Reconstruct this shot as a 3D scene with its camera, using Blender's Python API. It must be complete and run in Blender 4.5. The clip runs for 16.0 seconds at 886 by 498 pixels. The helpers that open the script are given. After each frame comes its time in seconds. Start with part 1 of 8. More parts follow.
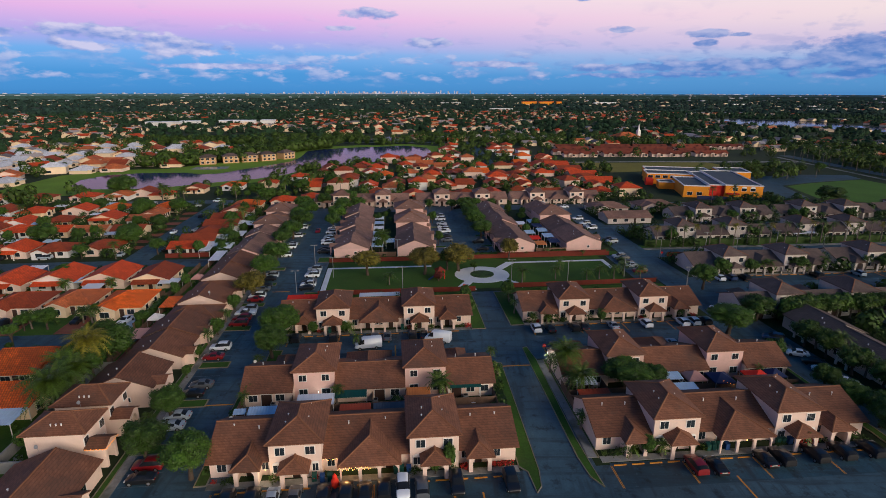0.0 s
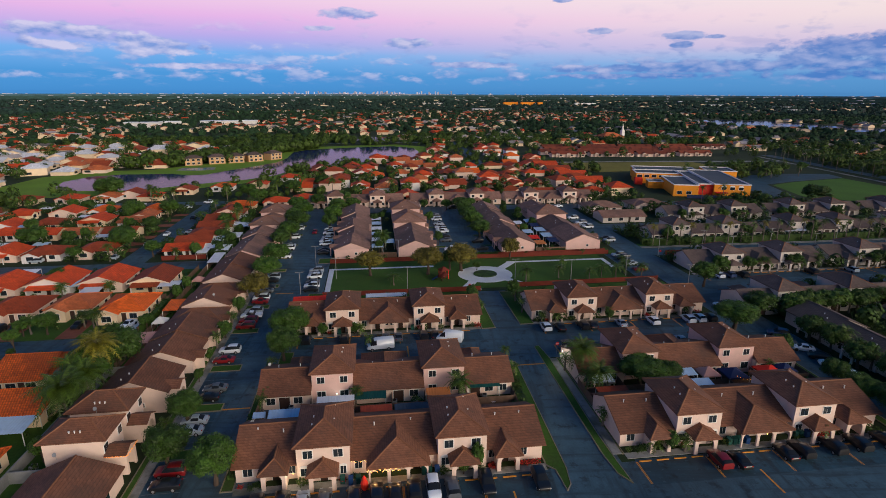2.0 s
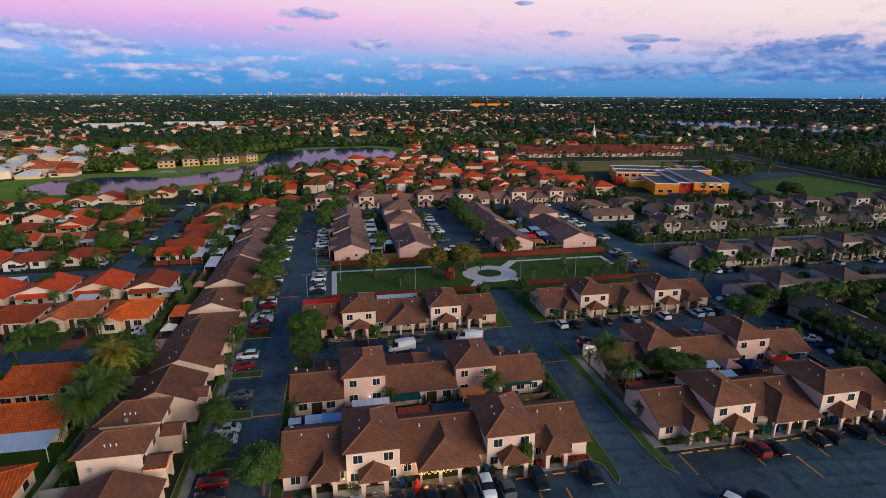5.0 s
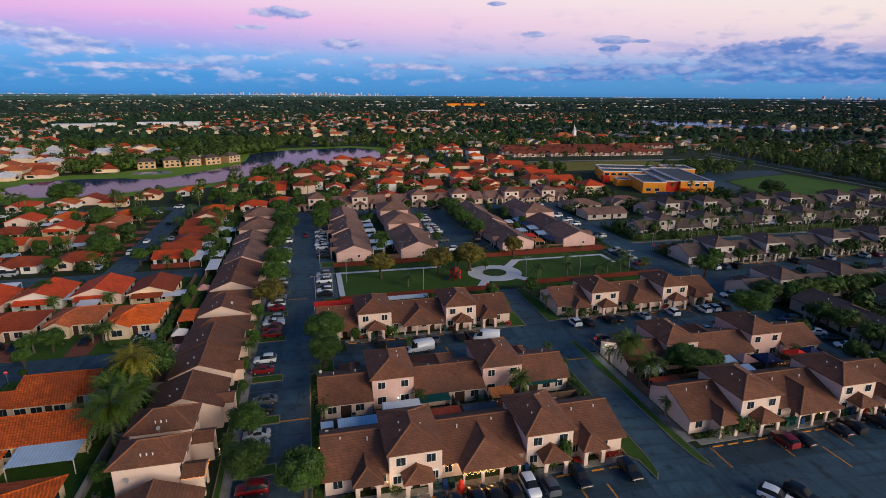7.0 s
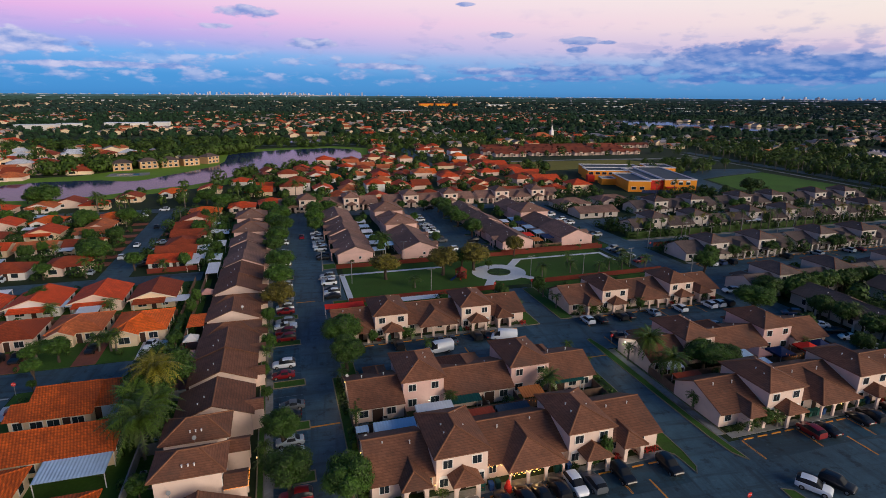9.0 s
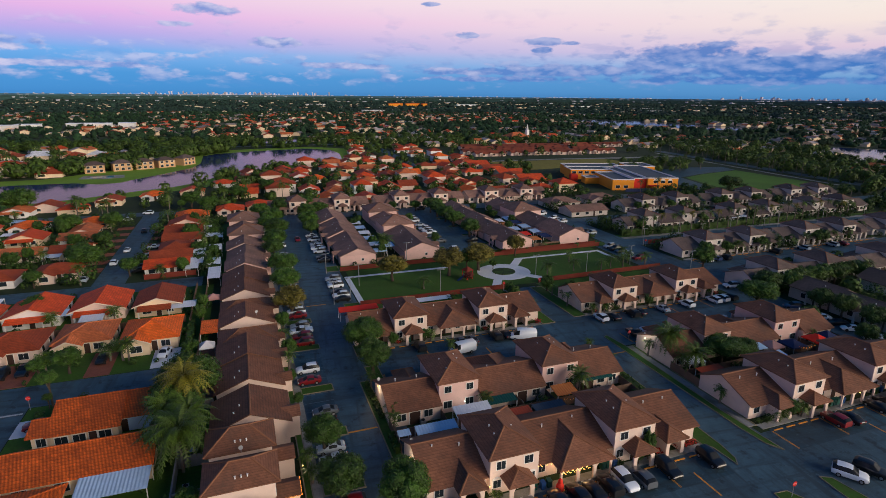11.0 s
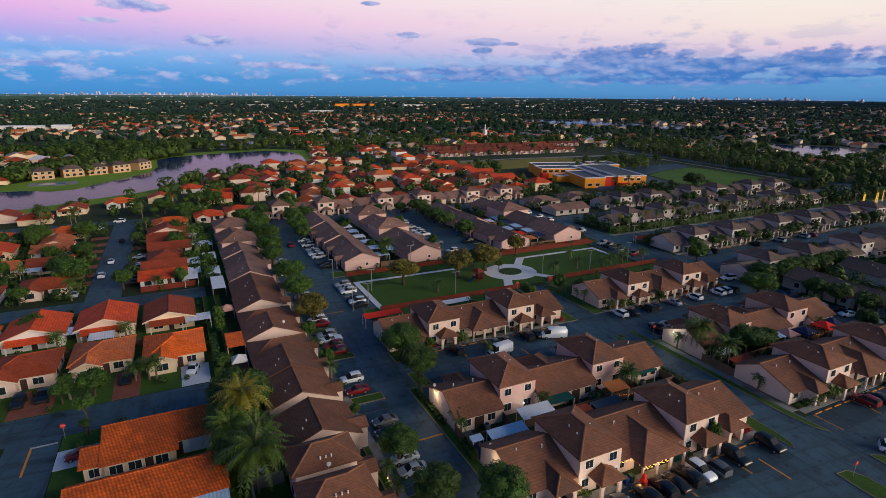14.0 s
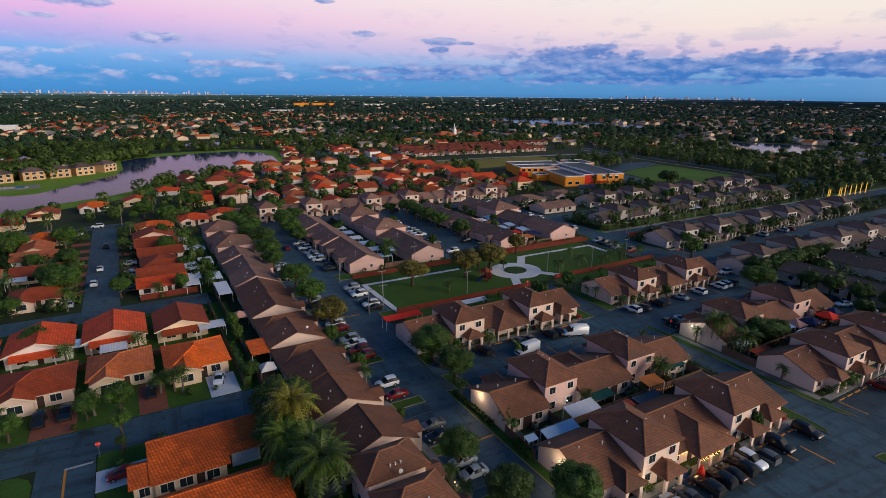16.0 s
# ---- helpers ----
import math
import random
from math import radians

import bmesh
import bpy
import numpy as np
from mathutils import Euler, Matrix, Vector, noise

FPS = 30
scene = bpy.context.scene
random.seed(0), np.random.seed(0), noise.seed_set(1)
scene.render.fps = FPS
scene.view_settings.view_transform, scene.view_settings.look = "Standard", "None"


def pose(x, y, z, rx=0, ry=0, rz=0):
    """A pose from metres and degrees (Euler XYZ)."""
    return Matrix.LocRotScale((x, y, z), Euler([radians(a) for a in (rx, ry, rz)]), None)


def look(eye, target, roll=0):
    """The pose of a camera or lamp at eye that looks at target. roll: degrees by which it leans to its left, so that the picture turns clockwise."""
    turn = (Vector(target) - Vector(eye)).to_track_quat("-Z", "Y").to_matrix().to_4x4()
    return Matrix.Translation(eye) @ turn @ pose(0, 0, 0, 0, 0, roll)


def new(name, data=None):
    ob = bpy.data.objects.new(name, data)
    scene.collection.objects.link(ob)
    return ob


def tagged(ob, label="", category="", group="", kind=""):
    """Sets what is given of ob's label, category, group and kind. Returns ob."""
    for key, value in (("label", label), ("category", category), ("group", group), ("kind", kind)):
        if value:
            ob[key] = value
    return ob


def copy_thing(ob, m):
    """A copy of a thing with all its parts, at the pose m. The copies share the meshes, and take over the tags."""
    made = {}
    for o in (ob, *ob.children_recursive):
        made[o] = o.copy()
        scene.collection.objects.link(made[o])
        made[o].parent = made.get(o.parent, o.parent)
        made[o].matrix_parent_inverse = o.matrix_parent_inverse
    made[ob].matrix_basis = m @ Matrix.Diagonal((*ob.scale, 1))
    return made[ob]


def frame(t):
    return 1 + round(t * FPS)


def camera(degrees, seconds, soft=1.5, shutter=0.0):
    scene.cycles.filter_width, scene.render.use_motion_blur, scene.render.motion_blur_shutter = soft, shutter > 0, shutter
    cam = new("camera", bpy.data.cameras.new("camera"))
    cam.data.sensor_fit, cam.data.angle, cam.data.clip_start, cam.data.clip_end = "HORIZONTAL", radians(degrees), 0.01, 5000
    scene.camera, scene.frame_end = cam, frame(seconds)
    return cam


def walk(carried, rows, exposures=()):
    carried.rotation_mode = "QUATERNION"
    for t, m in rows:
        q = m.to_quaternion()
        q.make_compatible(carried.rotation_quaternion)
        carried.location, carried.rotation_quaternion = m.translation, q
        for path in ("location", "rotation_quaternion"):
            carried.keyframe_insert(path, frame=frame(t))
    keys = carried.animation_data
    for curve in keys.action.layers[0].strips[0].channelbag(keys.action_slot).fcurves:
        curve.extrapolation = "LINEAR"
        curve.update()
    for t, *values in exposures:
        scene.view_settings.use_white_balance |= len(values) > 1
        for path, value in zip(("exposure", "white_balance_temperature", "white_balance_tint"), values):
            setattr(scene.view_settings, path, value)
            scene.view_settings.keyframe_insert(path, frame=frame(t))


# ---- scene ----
cam = camera(78.0, 16.0, soft=0.85)
PATH = [
    (0, (0.577, -0.245, 50.884), (0.565, 1.677, 50.33), 0.1),
    (0.5, (-0.945, -0.202, 50.876), (-0.939, 1.72, 50.322), 0.1),
    (1, (-2.497, -0.172, 50.823), (-2.475, 1.75, 50.27), 0.1),
    (1.5, (-4.041, -0.116, 50.764), (-4.003, 1.806, 50.211), 0.2),
    (2, (-5.653, -0.028, 50.661), (-5.597, 1.894, 50.109), 0.2),
    (2.5, (-7.329, 0.104, 50.598), (-7.255, 2.024, 50.046), 0.2),
    (3, (-9.065, 0.289, 50.522), (-8.972, 2.21, 49.971), 0.2),
    (3.5, (-10.834, 0.465, 50.447), (-10.722, 2.385, 49.896), 0.3),
    (4, (-12.662, 0.597, 50.34), (-12.527, 2.515, 49.791), 0.3),
    (6.5, (-22.781, 1.829, 50.053), (-22.538, 3.738, 49.508), 0.4),
    (7, (-24.96, 2.155, 50.033), (-24.693, 4.06, 49.487), 0.4),
    (7.5, (-27.174, 2.524, 49.96), (-26.883, 4.427, 49.415), 0.4),
    (8, (-29.406, 3.03, 49.888), (-29.091, 4.928, 49.344), 0.4),
    (8.5, (-31.687, 3.582, 49.841), (-31.346, 5.476, 49.297), 0.4),
    (9, (-34.053, 4.162, 49.838), (-33.685, 6.051, 49.293), 0.5),
    (11.5, (-46.746, 7.484, 49.821), (-46.238, 9.341, 49.277), 0.5),
    (12, (-49.466, 8.297, 49.88), (-48.927, 10.145, 49.336), 0.5),
    (12.5, (-52.257, 9.275, 49.981), (-51.687, 11.113, 49.436), 0.6),
    (13, (-54.988, 10.251, 50.064), (-54.388, 12.08, 49.52), 0.5),
    (13.5, (-57.819, 11.316, 50.117), (-57.188, 13.135, 49.574), 0.5),
    (14, (-60.714, 12.458, 50.124), (-60.05, 14.265, 49.581), 0.5),
    (14.5, (-63.649, 13.672, 50.129), (-62.952, 15.466, 49.586), 0.6),
    (15, (-66.615, 15.035, 50.128), (-65.885, 16.816, 49.584), 0.5),
    (15.5, (-69.645, 16.48, 50.128), (-68.881, 18.246, 49.584), 0.6),
    (16, (-72.726, 18.024, 50.108), (-71.928, 19.775, 49.564), 0.6),
]
walk(cam, [(t, look(eye, target, roll)) for t, eye, target, roll in PATH], exposures=[(0.0, -0.20, 6000, 6.0), (16.0, -0.20, 6000, 6.0)])

# ---- grid of the estate: u runs along the rows, v away from the start ----
THETA = 5.8
GRID = pose(0, 0, 0, 0, 0, THETA)


def at(u, v, turn=0.0, z=0.0):
    return GRID @ pose(u, v, z, 0, 0, turn)


rng = random.Random(7)

# ---- sky, dusk light ----
SUN_AZ, SUN_EL = 136.0, 15.0          # clockwise from +y, above the horizon


def lin(r, g, b):
    return tuple(((c / 255) / 12.92 if c / 255 <= 0.04045 else ((c / 255 + 0.055) / 1.055) ** 2.4) for c in (r, g, b))


class Nodes:
    def __init__(self, tree, fresh=True):
        self.tree = tree
        if fresh:
            tree.nodes.clear()

    def add(self, kind, **values):
        n = self.tree.nodes.new(kind)
        for key, value in values.items():
            if key == "op":
                n.operation = value
            elif key == "blend":
                n.blend_type = value
            elif key == "dtype":
                n.data_type = value
        return n

    def link(self, a, b):
        self.tree.links.new(a, b)

    def feed(self, socket, value):
        if hasattr(value, "is_linked"):
            self.link(value, socket)
        else:
            socket.default_value = value

    def math(self, op, a, b=0.0, clamp=False):
        n = self.add("ShaderNodeMath", op=op)
        n.use_clamp = clamp
        self.feed(n.inputs[0], a)
        self.feed(n.inputs[1], b)
        return n.outputs[0]

    def mix(self, fac, a, b, blend="MIX"):
        n = self.add("ShaderNodeMix", dtype="RGBA", blend=blend)
        self.feed(n.inputs[0], fac)
        for socket, value in ((n.inputs[6], a), (n.inputs[7], b)):
            self.feed(socket, (*value, 1.0) if isinstance(value, tuple) else value)
        return n.outputs[2]

    def ramp(self, fac, stops, smooth=False):
        n = self.add("ShaderNodeValToRGB")
        if smooth:
            n.color_ramp.interpolation = "EASE"
        e = n.color_ramp.elements
        while len(e) < len(stops):
            e.new(0.5)
        for k, (p, c) in enumerate(stops):
            e[k].position = p
            e[k].color = (*c, 1.0) if isinstance(c, tuple) else (c, c, c, 1.0)
        self.feed(n.inputs[0], fac)
        return n.outputs[0]

    def noise(self, vec, scale, detail=3.0, rough=0.55):
        n = self.add("ShaderNodeTexNoise")
        if vec is not None:
            self.feed(n.inputs["Vector"], vec)
        n.inputs["Scale"].default_value = scale
        n.inputs["Detail"].default_value = detail
        n.inputs["Roughness"].default_value = rough
        return n.outputs["Fac"]


def make_sky():
    world = bpy.data.worlds.new("dusk_sky")
    scene.world = world
    world.use_nodes = True
    k = Nodes(world.node_tree)
    co = k.add("ShaderNodeTexCoord")
    sep = k.add("ShaderNodeSeparateXYZ")
    k.link(co.outputs["Generated"], sep.inputs[0])
    x, y, z = sep.outputs
    el = k.math("MULTIPLY", k.math("ARCSINE", z), 180 / math.pi)          # degrees above the horizon
    az = k.math("MULTIPLY", k.math("ARCTAN2", x, y), 180 / math.pi)       # degrees to the right of +y
    # two low skies, away from the afterglow and towards it
    h = k.math("DIVIDE", el, 90.0, True)
    sq = k.math("POWER", h, 0.5)
    def deg(d):
        return math.sqrt(d / 90)
    cool = k.ramp(sq, [(0.0, lin(76, 138, 198)), (deg(1.6), lin(86, 152, 212)), (deg(3.4), lin(122, 174, 230)), (deg(4.9), lin(190, 172, 228)),
                       (deg(6.6), lin(236, 182, 226)), (deg(9.0), lin(250, 212, 226)), (deg(13.5), lin(66, 102, 138)), (deg(26), lin(18, 76, 122)), (1.0, lin(5, 62, 114))])
    warm = k.ramp(sq, [(0.0, lin(84, 134, 184)), (deg(1.4), lin(100, 152, 202)), (deg(2.6), lin(160, 182, 218)), (deg(4.0), lin(230, 200, 214)),
                       (deg(6.0), lin(252, 228, 216)), (deg(9.0), lin(254, 240, 224)), (deg(13.5), lin(74, 106, 136)), (deg(26), lin(20, 76, 122)), (1.0, lin(5, 62, 114))])
    side = k.math("MULTIPLY", k.math("ADD", az, 16.0), 1 / 66.0, True)
    sky = k.mix(side, cool, warm)
    # clouds: long low banks and small puffs, in angles
    comb = k.add("ShaderNodeCombineXYZ")
    k.link(k.math("MULTIPLY", az, 0.16), comb.inputs[0])
    k.link(k.math("MULTIPLY", el, 0.62), comb.inputs[1])
    wide = k.noise(comb.outputs[0], 1.0, 6.0, 0.58)
    comb2 = k.add("ShaderNodeCombineXYZ")
    k.link(k.math("MULTIPLY", az, 0.40), comb2.inputs[0])
    k.link(k.math("MULTIPLY", el, 1.0), comb2.inputs[1])
    comb2.inputs[2].default_value = 3.7
    fine = k.noise(comb2.outputs[0], 1.0, 6.0, 0.52)
    shift = k.add("ShaderNodeVectorMath", op="ADD")
    k.link(comb2.outputs[0], shift.inputs[0])
    shift.inputs[1].default_value = (0.12, 0.38, 0.0)
    above = k.noise(shift.outputs[0], 1.0, 6.0, 0.52)
    low = k.math("MULTIPLY", k.ramp(k.math("DIVIDE", el, 10.0, True), [(0.03, 0.0), (0.12, 0.9), (0.34, 1.0), (0.5, 0.55), (0.75, 0.14), (1.0, 0.1)]), 1.0)
    banks = k.ramp(k.math("ADD", wide, k.math("MULTIPLY", low, 0.10)), [(0.60, 0.0), (0.70, 1.0)], True)
    puffs = k.ramp(k.math("ADD", fine, k.math("MULTIPLY", low, 0.10)), [(0.585, 0.0), (0.73, 1.0)], True)
    # some large clouds where they stand: azimuth, elevation, half width, half height
    body = None
    comb3 = k.add("ShaderNodeCombineXYZ")
    k.link(k.math("MULTIPLY", az, 0.95), comb3.inputs[0])
    k.link(k.math("MULTIPLY", el, 1.8), comb3.inputs[1])
    comb3.inputs[2].default_value = 9.1
    curl = k.noise(comb3.outputs[0], 1.0, 5.0, 0.55)
    warp = k.math("ADD", k.math("MULTIPLY", k.math("SUBTRACT", 0.5, fine), 4.0), k.math("MULTIPLY", k.math("SUBTRACT", 0.5, curl), 2.2))
    spots = [(-30.5, 4.7, 4.6, 0.7), (-24.0, 3.6, 4.4, 0.6), (-32.5, 3.7, 2.6, 0.45), (-26.0, 4.3, 3.0, 0.5), (-2.0, 4.6, 2.6, 0.5), (-7.6, 7.1, 2.9, 0.55),
             (13.0, 8.3, 1.0, 0.22), (16.6, 5.6, 1.0, 0.3), (-10.3, 5.8, 1.6, 0.28), (24.2, 5.0, 1.9, 0.34), (26.6, 4.8, 1.0, 0.2), (24.0, 4.2, 1.1, 0.26), (37.5, 3.5, 6.5, 1.1), (43.0, 2.5, 13.0, 1.05), (34.0, 2.9, 4.0, 0.7),
             (28.0, 2.3, 10.0, 0.65), (53.0, 3.2, 4.6, 0.95), (61.0, 3.0, 6.0, 0.7), (-38.0, 4.4, 2.0, 0.4), (18.0, 2.2, 8.0, 0.4), (42.0, 1.45, 15.0, 0.45), (20.0, 1.5, 9.0, 0.3), (-20.0, 2.2, 8.0, 0.3), (4.0, 2.6, 6.0, 0.3), (57.0, 2.0, 12.0, 0.45)]
    for a, e, w, hh in spots:
        da = k.math("DIVIDE", k.math("SUBTRACT", az, a), w)
        de = k.math("DIVIDE", k.math("SUBTRACT", el, e), hh)
        r = k.math("ADD", k.math("MULTIPLY", da, da), k.math("MULTIPLY", de, de))
        s = k.math("SUBTRACT", 1.3, k.math("ADD", r, warp), True)
        body = s if body is None else k.math("MAXIMUM", body, s)
    body = k.ramp(body, [(0.0, 0.0), (0.95, 1.0)], True)
    top = k.math("ADD", k.math("MULTIPLY", k.math("SUBTRACT", fine, above), 3.4), k.math("SUBTRACT", 0.46, k.math("MULTIPLY", side, 0.2)), True)
    lit = k.mix(side, lin(216, 206, 230), lin(142, 158, 206))
    dark = k.mix(side, lin(128, 152, 210), lin(58, 114, 186))
    cloud = k.mix(top, dark, lit)
    cover = k.math("MAXIMUM", k.math("MULTIPLY", k.math("MAXIMUM", k.math("MULTIPLY", banks, 0.5), puffs), k.math("MULTIPLY", low, 0.62)), k.math("MULTIPLY", body, 0.9))
    sky = k.mix(cover, sky, cloud)
    # afterglow round the sunken sun, behind the start to the right
    dot = k.add("ShaderNodeVectorMath", op="DOT_PRODUCT")
    k.link(co.outputs["Generated"], dot.inputs[0])
    a, e = radians(SUN_AZ), radians(6.0)
    dot.inputs[1].default_value = (math.sin(a) * math.cos(e), math.cos(a) * math.cos(e), math.sin(e))
    near = k.ramp(dot.outputs["Value"], [(0.2, 0.0), (1.0, 1.0)], True)
    up = k.ramp(k.math("DIVIDE", el, 50.0, True), [(0.0, 1.0), (0.25, 0.9), (1.0, 0.0)])
    glow = k.math("MULTIPLY", near, up)
    sky = k.mix(glow, sky, (1.0, 0.83, 0.70))
    # below the horizon: dark land
    sky = k.mix(k.math("LESS_THAN", el, -0.24), sky, (0.025, 0.06, 0.10))
    back = k.add("ShaderNodeBackground")
    k.link(sky, back.inputs[0])
    back.inputs[1].default_value = 1.15
    out = k.add("ShaderNodeOutputWorld")
    k.link(back.outputs[0], out.inputs[0])


make_sky()
sun = new("sun", bpy.data.lights.new("sun", "SUN"))
sun.data.energy, sun.data.angle, sun.data.color = 3.6, radians(40), (1.0, 0.775, 0.57)
sd = Vector((math.sin(radians(SUN_AZ)) * math.cos(radians(SUN_EL)), math.cos(radians(SUN_AZ)) * math.cos(radians(SUN_EL)), math.sin(radians(SUN_EL))))
sun.matrix_world = look(sd * 200, (0, 0, 0))


# ---- materials ----
def surface(name, base, rough=0.8, var=0.18, scale=0.6, fine=9.0, bump=0.0, rnd=0.0, metal=0.0, courses=0.0, stain=None, island=0.0, spec=0.4, coat=0.0, stain_at=(0.5, 0.7), mottle=0.30, barrel=0.0):
    """Procedural surface: base colour with broad and fine variation; courses: height of a roof tile row; barrel:
    strength of the relief shading painted across round tiles; rnd: change from object to object.
    """
    m = bpy.data.materials.new(name)
    m.use_nodes = True
    k = Nodes(m.node_tree)
    bsdf, out = k.add("ShaderNodeBsdfPrincipled"), k.add("ShaderNodeOutputMaterial")
    k.link(bsdf.outputs[0], out.inputs[0])
    geo = k.add("ShaderNodeNewGeometry")
    pos = geo.outputs["Position"]
    broad = k.noise(pos, scale, 3.0)
    grain = k.noise(pos, fine, 2.0)
    amount = k.math("ADD", k.math("MULTIPLY", broad, 1.2), k.math("MULTIPLY", grain, 0.8))
    factor = k.math("ADD", k.math("MULTIPLY", k.math("SUBTRACT", amount, 1.0), 2.0 * var), 1.0)
    if rnd:
        info = k.add("ShaderNodeObjectInfo")
        factor = k.math("MULTIPLY", factor, k.math("ADD", k.math("MULTIPLY", info.outputs["Random"], 2 * rnd), 1 - rnd))
    if island:
        factor = k.math("MULTIPLY", factor, k.math("ADD", k.math("MULTIPLY", geo.outputs["Random Per Island"], 2 * island), 1 - island))
    height = grain
    if courses:
        sep = k.add("ShaderNodeSeparateXYZ")
        k.link(pos, sep.inputs[0])
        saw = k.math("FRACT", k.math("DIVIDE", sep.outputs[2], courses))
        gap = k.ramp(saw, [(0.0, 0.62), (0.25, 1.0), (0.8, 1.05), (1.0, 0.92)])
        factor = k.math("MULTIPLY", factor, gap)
        height = k.math("ADD", k.math("MULTIPLY", saw, -1.0), k.math("MULTIPLY", grain, 0.7))
        cell = k.add("ShaderNodeCombineXYZ")
        k.link(k.math("FLOOR", k.math("DIVIDE", sep.outputs[2], courses)), cell.inputs[0])
        k.link(k.math("FLOOR", k.math("DIVIDE", k.math("ADD", sep.outputs[0], sep.outputs[1]), 0.36)), cell.inputs[1])
        tint = k.add("ShaderNodeTexWhiteNoise")
        k.link(cell.outputs[0], tint.inputs["Vector"])
        factor = k.math("MULTIPLY", factor, k.math("ADD", k.math("MULTIPLY", tint.outputs["Value"], mottle), 1.0 - mottle / 2))
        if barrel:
            # round relief shaded in the colour: hollows darker, crests lighter; also drives the bump
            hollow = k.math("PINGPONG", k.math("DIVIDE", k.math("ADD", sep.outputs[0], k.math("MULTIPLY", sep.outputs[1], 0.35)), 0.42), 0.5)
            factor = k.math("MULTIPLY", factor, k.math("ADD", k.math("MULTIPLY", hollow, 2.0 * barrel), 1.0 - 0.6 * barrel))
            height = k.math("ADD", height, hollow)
    colour = k.mix(1.0, base, factor, "MULTIPLY")
    if stain:
        patch = k.ramp(k.noise(pos, scale * 0.35, 4.0, 0.6), [(stain_at[0], 0.0), (stain_at[1], 1.0)])
        colour = k.mix(k.math("MULTIPLY", patch, 0.75), colour, stain)
        spots = k.ramp(k.noise(pos, scale * 2.6, 5.0, 0.65), [(0.58, 0.0), (0.70, 1.0)])
        colour = k.mix(k.math("MULTIPLY", spots, 0.45), colour, stain)
    k.link(colour, bsdf.inputs["Base Color"])
    bsdf.inputs["Roughness"].default_value = rough
    bsdf.inputs["Metallic"].default_value = metal
    bsdf.inputs["Specular IOR Level"].default_value = spec
    bsdf.inputs["Coat Weight"].default_value = coat
    if bump:
        b = k.add("ShaderNodeBump")
        b.inputs["Strength"].default_value = min(1.0, bump * 6)
        b.inputs["Distance"].default_value = bump
        k.link(height, b.inputs["Height"])
        k.link(b.outputs[0], bsdf.inputs["Normal"])
    return m


def glowing(name, colour, strength):
    m = bpy.data.materials.new(name)
    m.use_nodes = True
    k = Nodes(m.node_tree)
    e, out = k.add("ShaderNodeEmission"), k.add("ShaderNodeOutputMaterial")
    e.inputs[0].default_value, e.inputs[1].default_value = (*colour, 1.0), strength
    k.link(e.outputs[0], out.inputs[0])
    return m


def asphalt(name, base, wear):
    """Worn asphalt: bluish grey, with tyre-dark streaks along both street directions, oil patches and pale scuffs."""
    m = surface(name, base, 0.62, 0.35, 0.5, 3.0, 0.008, spec=0.5)
    k = Nodes(m.node_tree, False)
    bsdf = next(n for n in m.node_tree.nodes if n.type == "BSDF_PRINCIPLED")
    colour = bsdf.inputs["Base Color"].links[0].from_socket
    pos = k.add("ShaderNodeNewGeometry").outputs["Position"]
    dark = None
    for stretch in ((0.05, 0.62, 1.0), (0.62, 0.05, 1.0)):
        mp = k.add("ShaderNodeMapping")
        k.link(pos, mp.inputs["Vector"])
        mp.inputs["Rotation"].default_value = (0.0, 0.0, -radians(THETA))
        mp.inputs["Scale"].default_value = stretch
        f = k.ramp(k.noise(mp.outputs[0], 1.0, 4.0, 0.6), [(0.50, 0.0), (0.66, 1.0)])
        dark = f if dark is None else k.math("MAXIMUM", dark, f)
    patch = k.ramp(k.noise(pos, 0.05, 4.0, 0.6), [(0.44, 0.0), (0.62, 1.0)])
    oil = k.ramp(k.noise(pos, 0.42, 5.0, 0.65), [(0.56, 0.0), (0.66, 1.0)])
    colour = k.mix(k.math("MULTIPLY", dark, 0.66 * wear), colour, (0.018, 0.025, 0.030))
    colour = k.mix(k.math("MULTIPLY", patch, 0.45 * wear), colour, (0.024, 0.034, 0.041))
    colour = k.mix(k.math("MULTIPLY", oil, 0.75 * wear), colour, (0.010, 0.013, 0.016))
    pale = k.ramp(k.noise(pos, 0.9, 5.0, 0.7), [(0.60, 0.0), (0.72, 1.0)])
    colour = k.mix(k.math("MULTIPLY", pale, 0.5), colour, (0.13, 0.20, 0.235))
    k.link(colour, bsdf.inputs["Base Color"])
    return m


ASPHALT = asphalt("bay_asphalt", (0.030, 0.082, 0.122), 1.0)
LANE = asphalt("lane_asphalt", (0.060, 0.118, 0.160), 0.9)
CONCRETE = surface("concrete", (0.27, 0.27, 0.26), 0.85, 0.25, 0.5, 4.0, 0.004, stain=(0.10, 0.105, 0.07), stain_at=(0.48, 0.62))
CONCRETE_PALE = surface("pale_plaster", (0.22, 0.23, 0.235), 0.9, 0.2, 0.5, 5.0, 0.004, stain=(0.34, 0.35, 0.36))
KERB = surface("painted_kerb", (0.26, 0.22, 0.13), 0.85, 0.3, 0.4, 4.0, 0.004, stain=(0.16, 0.16, 0.15), stain_at=(0.5, 0.6))
PATH_WHITE = surface("pale_concrete", (0.66, 0.70, 0.76), 0.8, 0.12, 0.4, 3.0, 0.003)
GRASS = surface("grass", (0.042, 0.108, 0.009), 0.95, 0.45, 0.12, 2.2, 0.03, stain=(0.085, 0.075, 0.03), stain_at=(0.56, 0.75))
